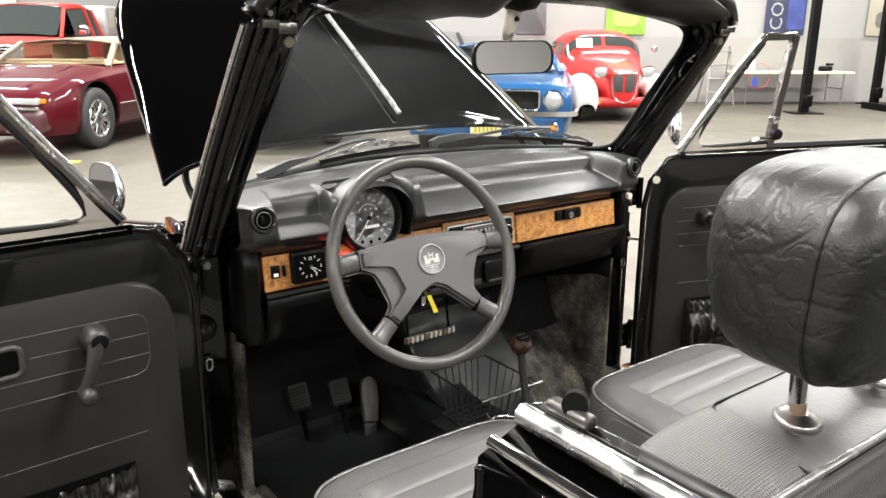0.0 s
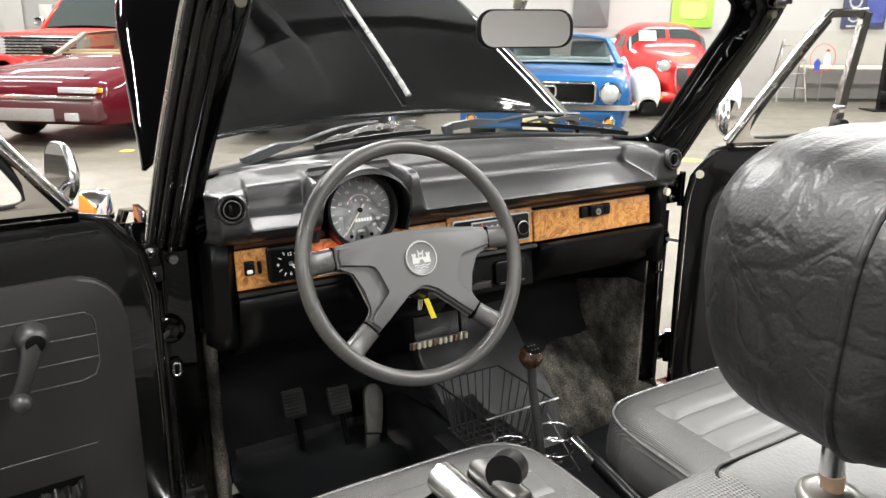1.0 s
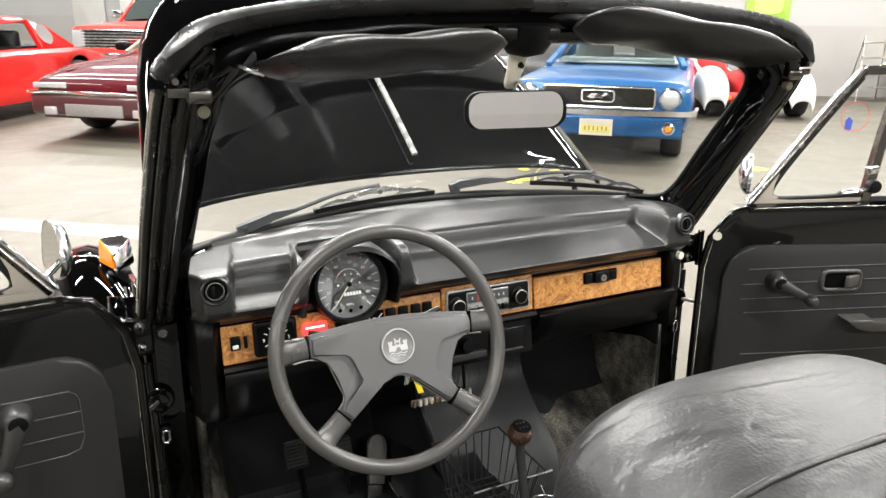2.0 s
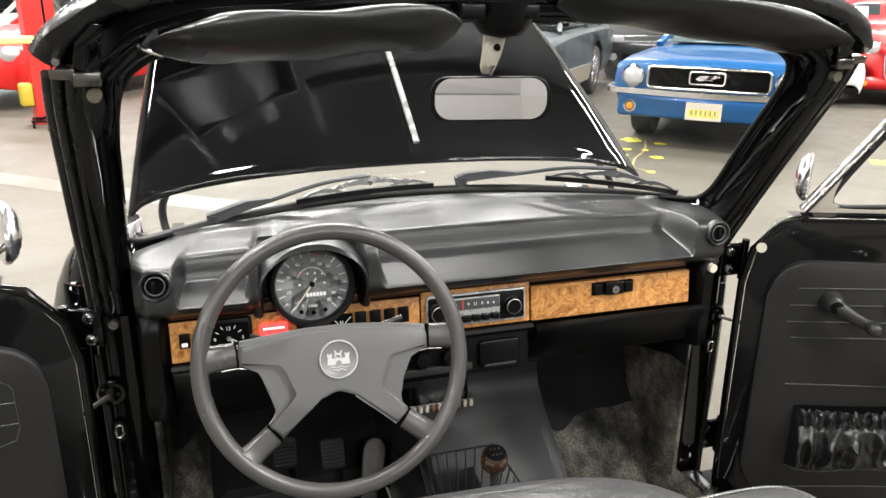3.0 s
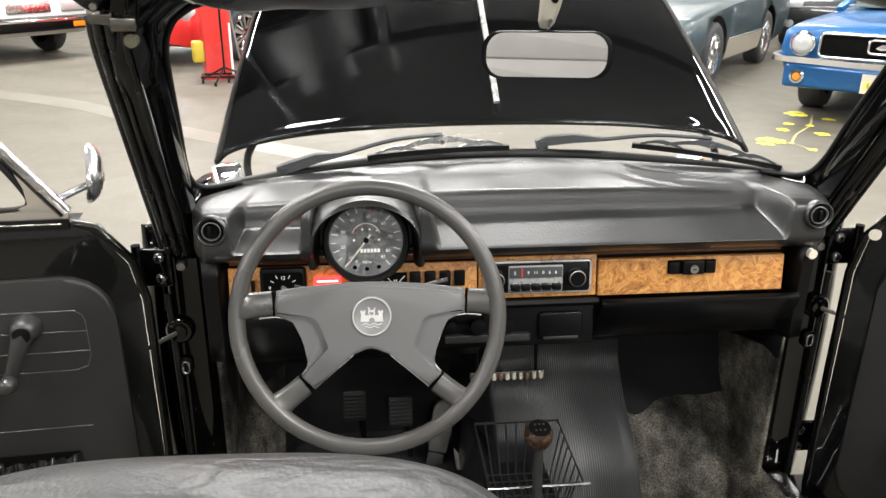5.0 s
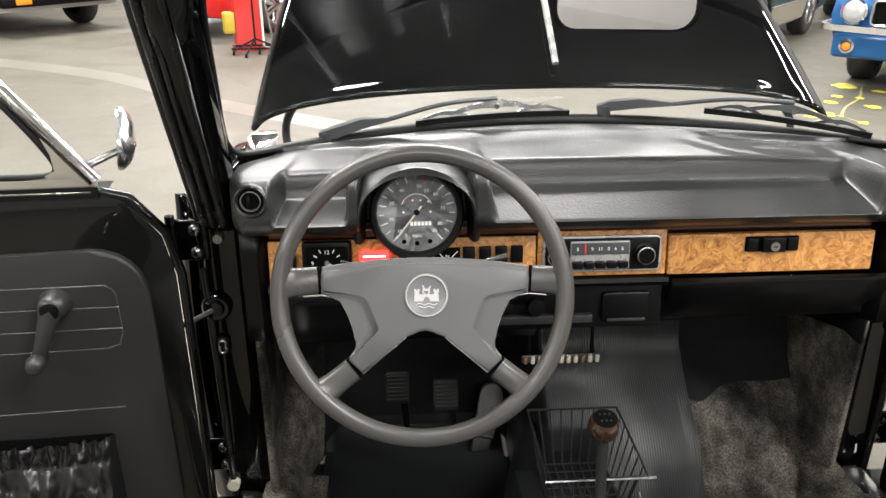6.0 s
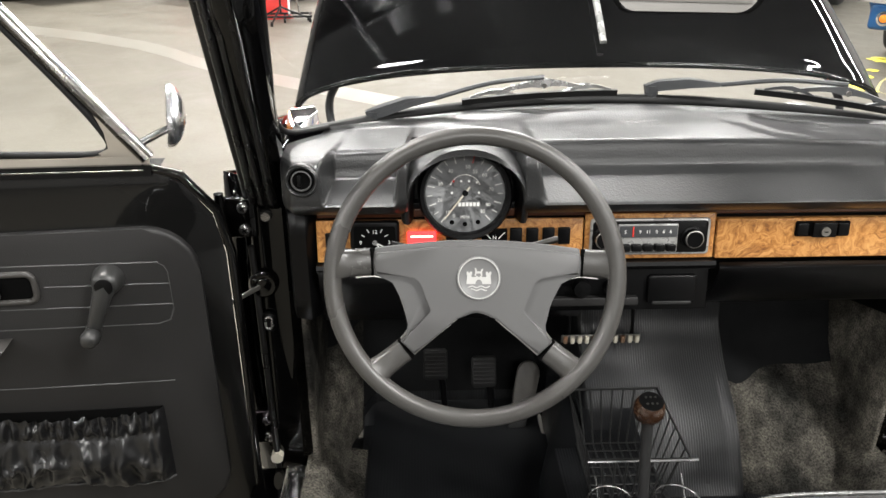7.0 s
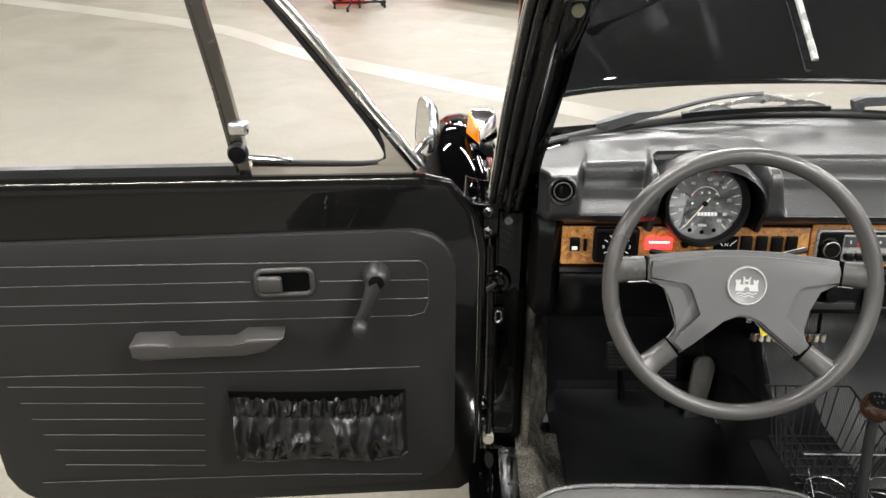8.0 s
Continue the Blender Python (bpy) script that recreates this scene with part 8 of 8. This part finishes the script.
bc, shell = vehicle("dark_saloon", "dark grey modern saloon", (6.6, 9.8), 142, P_BLK,
                    [(0.02, 0.68, 0.62, 0.3, 0.0), (-0.08, 0.82, 0.72, 0.22, 0.02), (-0.5, 0.90, 0.84, 0.2, 0.04), (-1.3, 0.92, 0.95, 0.2, 0.04), (-2.2, 0.92, 0.98, 0.2, 0.02), (-3.8, 0.91, 1.0, 0.22, 0.02), (-4.6, 0.86, 0.98, 0.3, 0.02)],
                    [(-1.3, 0.98, 0.64, 0.80, 0.97), (-2.1, 1.42, 0.58, 0.80, 0.98), (-3.0, 1.45, 0.58, 0.8, 0.99), (-3.6, 1.38, 0.57, 0.79, 1.0), (-4.2, 1.02, 0.6, 0.76, 1.0)], [(-0.85, 0.335, 0.84), (-3.7, 0.335, 0.84)], spokes=10)
for s in (1, -1):
    block(bc, "headlight", (s * 0.66, -0.02, 0.66), (0.34, 0.12, 0.12), M_HEADLAMP, 0.03)
    lathe(bm := B(), [(0.06, 0), (0.055, 0.02), (0.0, 0.03)], plane((s * 0.64, 0.02, 0.38), (-1, 0, 0), (0, 0, 1)), 16)
    part("fog_lamp", bm, M_HEADLAMP, bc)
block(bc, "lower_grille", (0, 0.02, 0.36), (1.0, 0.04, 0.16), M_WELL, 0.02)

# yellow coupe far back
vehicle("white_coupe", "low white coupe parked far back in the hall", (-5.2, 15.2), 145, car_paint("pale_paint", (0.50, 0.50, 0.46)),
                    [(0.02, 0.70, 0.55, 0.3, 0.0), (-0.1, 0.82, 0.66, 0.22, 0.02), (-0.8, 0.88, 0.78, 0.2, 0.03), (-1.6, 0.90, 0.84, 0.2, 0.03), (-3.4, 0.90, 0.90, 0.22, 0.02), (-4.4, 0.84, 0.88, 0.3, 0.02)],
                    [(-1.4, 0.86, 0.64, 0.78, 0.84), (-2.1, 1.22, 0.56, 0.78, 0.85), (-2.8, 1.25, 0.56, 0.78, 0.86), (-3.3, 1.2, 0.55, 0.77, 0.88), (-3.9, 0.92, 0.6, 0.74, 0.9)], [(-0.85, 0.33, 0.82), (-3.5, 0.33, 0.82)])

# pale saloon with a dark bumper
pc_car, shell = vehicle("silver_saloon", "silver older saloon with a black bumper and amber lamps", (-4.5, 9.5), 233, car_paint("silver_paint", (0.55, 0.55, 0.54)),
                        [(0.02, 0.80, 0.74, 0.40, 0.0), (-0.05, 0.86, 0.80, 0.3, 0.01), (-0.8, 0.88, 0.86, 0.26, 0.03), (-1.5, 0.89, 0.90, 0.25, 0.03), (-3.6, 0.89, 0.93, 0.25, 0.02), (-4.7, 0.86, 0.9, 0.32, 0.02)],
                        [(-1.45, 0.93, 0.66, 0.76, 0.90), (-2.0, 1.38, 0.6, 0.76, 0.91), (-2.8, 1.41, 0.6, 0.76, 0.92), (-3.4, 1.36, 0.6, 0.76, 0.92), (-3.9, 0.96, 0.64, 0.74, 0.92)], [(-0.85, 0.33, 0.82), (-3.6, 0.33, 0.82)])
block(pc_car, "bumper", (0, 0.06, 0.45), (1.74, 0.2, 0.17), M_DARK, 0.03, "black front bumper")
block(pc_car, "bumper_trim", (0, 0.17, 0.50), (1.70, 0.02, 0.035), M_CHROME, 0.006)
block(pc_car, "grille", (0, 0.03, 0.66), (0.6, 0.04, 0.16), M_BRUSH, 0.02)
for s in (1, -1):
    block(pc_car, "headlight", (s * 0.62, 0.03, 0.66), (0.36, 0.06, 0.16), M_HEADLAMP, 0.03)
    block(pc_car, "turn_signal", (s * 0.60, 0.165, 0.43), (0.2, 0.02, 0.07), M_AMBER, 0.01)

# ---- workshop things ----
lift = thing("vehicle_lift", "tall red steel lift column with a yellow box", "car lift", m=Matrix.Translation((-1.90, 7.88, 0)) @ Matrix.Rotation(radians(20), 4, "Z"))
M_LRED = mat("lift_red", (0.5, 0.02, 0.015), 0.35, var=0.12, vscale=4, coat=0.3)
sweep(bm := B(), [(0, 0, 0.02), (0, 0, 2.9)], [(-0.15, -0.12), (0.15, -0.12), (0.15, 0.12), (0.11, 0.12), (0.11, -0.07), (-0.11, -0.07), (-0.11, 0.12), (-0.15, 0.12)], up=(0, 1, 0))
part("column", bm, M_LRED, lift)
part("base_plate", box(B(), (0, 0, 0.012), (0.36, 0.30, 0.024), 0.004), M_LRED, lift)
part("power_box", box(B(), (-0.21, -0.03, 0.30), (0.12, 0.16, 0.23), 0.02), mat("box_yellow", (0.42, 0.30, 0.02), 0.5, var=0.1, vscale=10), lift, "yellow box")
part("swing_arm", box(B(), (-0.35, -0.1, 0.85), (0.55, 0.1, 0.08), 0.015), mat("arm_cream", (0.7, 0.55, 0.2), 0.5), lift)
tri_ = thing("tripod", "thin black tripod stand beside the red column", "tripod", m=Matrix.Translation((-1.78, 7.55, 0)))
for i in range(3):
    a = radians(120 * i + 20)
    part("leg", cyl(B(), (0.30 * math.cos(a), 0.30 * math.sin(a), 0.03), (0, 0, 0.16), 0.011, seg=8), M_DARK, tri_)
    part("caster", cyl(B(), (0.30 * math.cos(a) - 0.012, 0.30 * math.sin(a), 0.025), (0.30 * math.cos(a) + 0.012, 0.30 * math.sin(a), 0.025), 0.025, seg=12), M_DARK, tri_)
part("pole", cyl(B(), (0, 0, 0.1), (0, 0, 1.3), 0.011, seg=8), M_DARK, tri_)

cart = thing("wheeled_stand", "pale pole on a low black frame with casters", "stand", m=Matrix.Translation((-1.70, 7.62, 0)) @ Matrix.Rotation(radians(8), 4, "Z"))
part("pole", cyl(B(), (0, 0, 0.06), (0, 0, 0.62), 0.012, seg=10), M_FIX, cart, "pale grey pole")
part("brace", cyl(B(), (0.11, 0, 0.06), (-0.02, 0, 1.0), 0.010, seg=8), M_STEEL, cart)
for y in (-0.12, 0.12):
    part("base_bar", box(B(), (-0.05, y, 0.065), (0.58, 0.022, 0.022), 0.004), M_DARK, cart)
    for x in (-0.32, -0.05, 0.22):
        part("caster", cyl(B(), (x - 0.012, y, 0.028), (x + 0.012, y, 0.028), 0.028, seg=12), M_DARK, cart)
for x in (-0.32, 0.0, 0.22):
    part("cross_bar", box(B(), (x, 0, 0.065), (0.022, 0.24, 0.02), 0.004), M_DARK, cart)

# floor paint
stains = [((3.61, 5.39), 0.13), ((3.66, 5.47), 0.09), ((3.32, 4.99), 0.065), ((3.15, 4.78), 0.075), ((2.87, 4.42), 0.14), ((2.77, 4.31), 0.08), ((3.78, 5.15), 0.075), ((3.47, 4.91), 0.045), ((3.39, 4.59), 0.075), ((3.03, 4.10), 0.06), ((2.98, 4.31), 0.03), ((5.2, 3.9), 0.15), ((0.55, 7.2), 0.1)]
for (x, y), r in stains:
    bm = B()
    pts = []
    for i in range(40):
        a = 2 * math.pi * i / 40
        k = r * (0.80 + 0.50 * noise.noise(Vector((x * 3 + 1.4 * math.cos(a), y * 3 + 1.4 * math.sin(a), 0.5))) + 0.30 * noise.noise(Vector((x * 7 + 3.5 * math.cos(a), y * 7 + 3.5 * math.sin(a), 1.5))))
        pts.append(bm.verts.new((x + 0.85 * k * math.cos(a), y + 0.85 * k * math.sin(a), 0.004)))
    bm.faces.new(pts)
    solid("floor_paint_mark", bm, M_STAIN, "yellow paint mark on the floor", "paint mark", "structure")
for ends in (((2.87, 4.40), (2.98, 4.31), (3.03, 4.10)), ((2.98, 4.31), (3.20, 4.62), (3.47, 4.91), (3.75, 5.35))):
    c = curve([(x, y, 0.003) for x, y in ends], 8)
    bm = B()
    sheet(bm, [[p + Vector((0.007, -0.005, 0)) * (1 + 0.9 * noise.noise(p * 9)), p - Vector((0.007, -0.005, 0)) * (1 + 0.9 * noise.noise(p * 7))] for p in c])
    solid("floor_paint_line", bm, M_FADED, "thin faded yellow line on the floor", "paint mark", "structure")
bm = B()
lines = [[(-9.0, 9.75), (-3.546, 6.9), (-1.945, 5.42), (-0.387, 4.2), (0.9, 3.25)], [(-9.0, 9.35), (-3.5, 6.5), (-1.9, 5.05), (-0.37, 3.85), (0.9, 2.9)]]
a, b = [curve([(x, y, 0.0015) for x, y in ln], 4) for ln in lines]
sheet(bm, [a, b])
solid("floor_line", bm, M_STRIPE, "pale worn band across the concrete floor", "floor line", "structure")

# along the grey wall: posters, table, steps, lift posts
WALLV = 13.68


def on_wall(u, z, v=WALLV):
    return plane(hall(u, v, z), HALL_U, (0, 0, 1))


posters = [("poster", 2.09, 2.75, (0.10, 0.10, 0.105), "dark grey hanging poster"), ("poster", 3.92, 4.7, (0.22, 0.38, 0.05), "bright green hanging poster"),
           ("poster", 7.09, 7.9, (0.03, 0.035, 0.07), "dark blue hanging poster with white lettering"), ("poster", 9.17, 10.0, (0.30, 0.28, 0.22), "pale patterned hanging poster")]
for k, (nm, u0, u1, c, lab) in enumerate(posters):
    bm = B()
    w, h = u1 - u0, 1.5
    prism(bm, rrect(w, h, 0.01), on_wall((u0 + u1) / 2, 1.29 + h / 2), 0.02, 0.003)
    po = solid(nm, bm, mat("poster_print", c, 0.4, var=0.25, vscale=2.5), lab, "poster", group="posters on the hall wall")
    if k == 2:
        writing("ICON", on_wall((u0 + u1) / 2 - 0.17, 1.75, WALLV - 0.025) @ Matrix.Rotation(radians(90), 4, "Z"), 0.36, M_SILVER, po)
        part("picture", prism(B(), rrect(0.34, 0.7, 0.05), on_wall((u0 + u1) / 2 + 0.2, 1.75, WALLV - 0.025), 0.004), mat("blue_poster_print", (0.04, 0.055, 0.20), 0.4, var=0.8, vscale=5), po)
    elif k in (1, 3):
        part("picture", prism(B(), rrect(0.5, 0.3, 0.1), on_wall((u0 + u1) / 2, 1.6, WALLV - 0.025), 0.004), mat("poster_shape", (0.30, 0.47, 0.10) if k == 1 else (0.12, 0.11, 0.1), 0.4, var=0.3, vscale=8), po)

tb_m = Matrix.Translation(hall(7.49, 13.25)) @ Matrix.Rotation(HALL_TURN, 4, "Z")
table = thing("folding_table", "long folding table with a pale top and thin legs", "table", m=tb_m)
part("tabletop", box(B(), (0, 0, 0.60), (2.25, 0.7, 0.04), 0.01), mat("table_top", (0.62, 0.58, 0.36), 0.5, var=0.1, vscale=4), table)
for x in (-0.95, 0.95):
    for y in (-0.28, 0.28):
        part("leg", cyl(B(), (x, y, 0), (x, y, 0.585), 0.014, seg=8), M_STEEL, table)
    part("brace", cyl(B(), (x, -0.28, 0.3), (x, 0.28, 0.3), 0.01, seg=8), M_STEEL, table)
bottle = thing("spray_bottle", "white spray bottle with a red top on the table", "bottle", m=tb_m @ Matrix.Translation((-0.75, 0, 0.62)))
lathe(bm := B(), [(0.0, 0), (0.05, 0.0), (0.05, 0.17), (0.02, 0.22), (0.02, 0.25)], Matrix.Identity(4), 16)
part("flask", bm, M_WHITE, bottle)
part("trigger", box(B(), (0, 0, 0.28), (0.03, 0.09, 0.05), 0.01), M_REDM, bottle)
tool = thing("power_tool", "dark hand tool lying on the table", "tool", m=tb_m @ Matrix.Translation((0.72, 0, 0.62)))
part("housing", box(B(), (0, 0, 0.05), (0.26, 0.1, 0.10), 0.03), M_DARK, tool)
part("grip", box(B(), (0.08, 0, 0.13), (0.16, 0.05, 0.05), 0.02), M_DARK, tool)
lad = thing("step_ladder", "grey aluminium step ladder by the wall", "ladder", m=Matrix.Translation(hall(6.0, 12.95)) @ Matrix.Rotation(HALL_TURN, 4, "Z"))
for x in (-0.22, 0.22):
    part("rail", cyl(B(), (x * 1.2, -0.1, 0), (x * 0.8, 0.1, 1.1), 0.016, seg=8), M_STEEL, lad)
    part("rear_rail", cyl(B(), (x * 1.2, 0.4, 0), (x * 0.8, 0.12, 1.08), 0.012, seg=8), M_STEEL, lad)
for i in range(4):
    part("step", box(B(), (0, -0.08 + 0.045 * i, 0.24 + 0.25 * i), (0.46, 0.09, 0.025), 0.004), M_STEEL, lad)
for u, v, h in ((6.82, 11.3, 3.2), (9.2, 13.1, 3.2)):
    pm = Matrix.Translation(hall(u, v)) @ Matrix.Rotation(HALL_TURN, 4, "Z")
    lp = thing("lift_post", "dark steel lift post on a base plate", "car lift", "dark lift posts", pm)
    sweep(bm := B(), [(0, 0, 0.02), (0, 0, h)], [(-0.065, -0.06), (0.065, -0.06), (0.065, 0.06), (0.045, 0.06), (0.045, -0.03), (-0.045, -0.03), (-0.045, 0.06), (-0.065, 0.06)], up=(0, 1, 0))
    part("column", bm, M_DARK, lp)
    part("base_plate", box(B(), (0, 0, 0.012), (0.5, 0.45, 0.024), 0.004), M_DARK, lp)
    part("carriage", box(B(), (0, -0.07, 0.22), (0.17, 0.10, 0.2), 0.02), M_DARK, lp)
rm = Matrix.Translation(hall(8.75, 11.1)) @ Matrix.Rotation(HALL_TURN, 4, "Z")
ramp = thing("drive_on_ramp", "grey steel drive-on ramp lying on the floor", "ramp", m=rm)
sweep(bm := B(), [(-0.25, 0, 0), (0.25, 0, 0)], [(-1.2, 0.0), (1.2, 0.0), (1.2, 0.16), (0.4, 0.16), (-1.2, 0.02)])
part("deck", bm, M_STEEL, ramp)
part("side_rail", box(B(), (-0.28, 0.3, 0.06), (0.05, 1.8, 0.12), 0.01), M_DARK, ramp)

# door and boxes on the far wall of the bay
dm = plane(hall(-12.3, 19.97, 1.05), HALL_U, (0, 0, 1))
door_far = thing("door_1", "grey steel door in the white hall wall", "door", kind="structure")
part("leaf", prism(B(), rrect(0.95, 2.1, 0.01), dm, 0.03, 0.004), mat("grey_door_paint", (0.33, 0.32, 0.30), 0.5, var=0.08, vscale=3), door_far)
part("door_handle", box(B(), dm @ Vector((0.38, 0, 0.06)), (0.05, 0.06, 0.12), 0.01), M_STEEL, door_far)
for u, z, w, h in ((-11.1, 1.55, 0.35, 0.5), (-10.3, 1.75, 0.8, 1.1)):
    eb = thing("electrical_box", "pale grey steel electrical cabinet on the wall", "cabinet", "cabinets on the wall")
    em = plane(hall(u, 19.97, z), HALL_U, (0, 0, 1))
    part("case", prism(B(), rrect(w, h, 0.02), em, 0.2, 0.01), mat("cabinet_grey", (0.42, 0.42, 0.40), 0.5, var=0.06, vscale=4) if u < -11 else bpy.data.materials["cabinet_grey"], eb)
    part("latch", box(B(), em @ Vector((w * 0.4, 0, 0.2)), (0.03, 0.03, 0.08), 0.005), M_STEEL, eb)
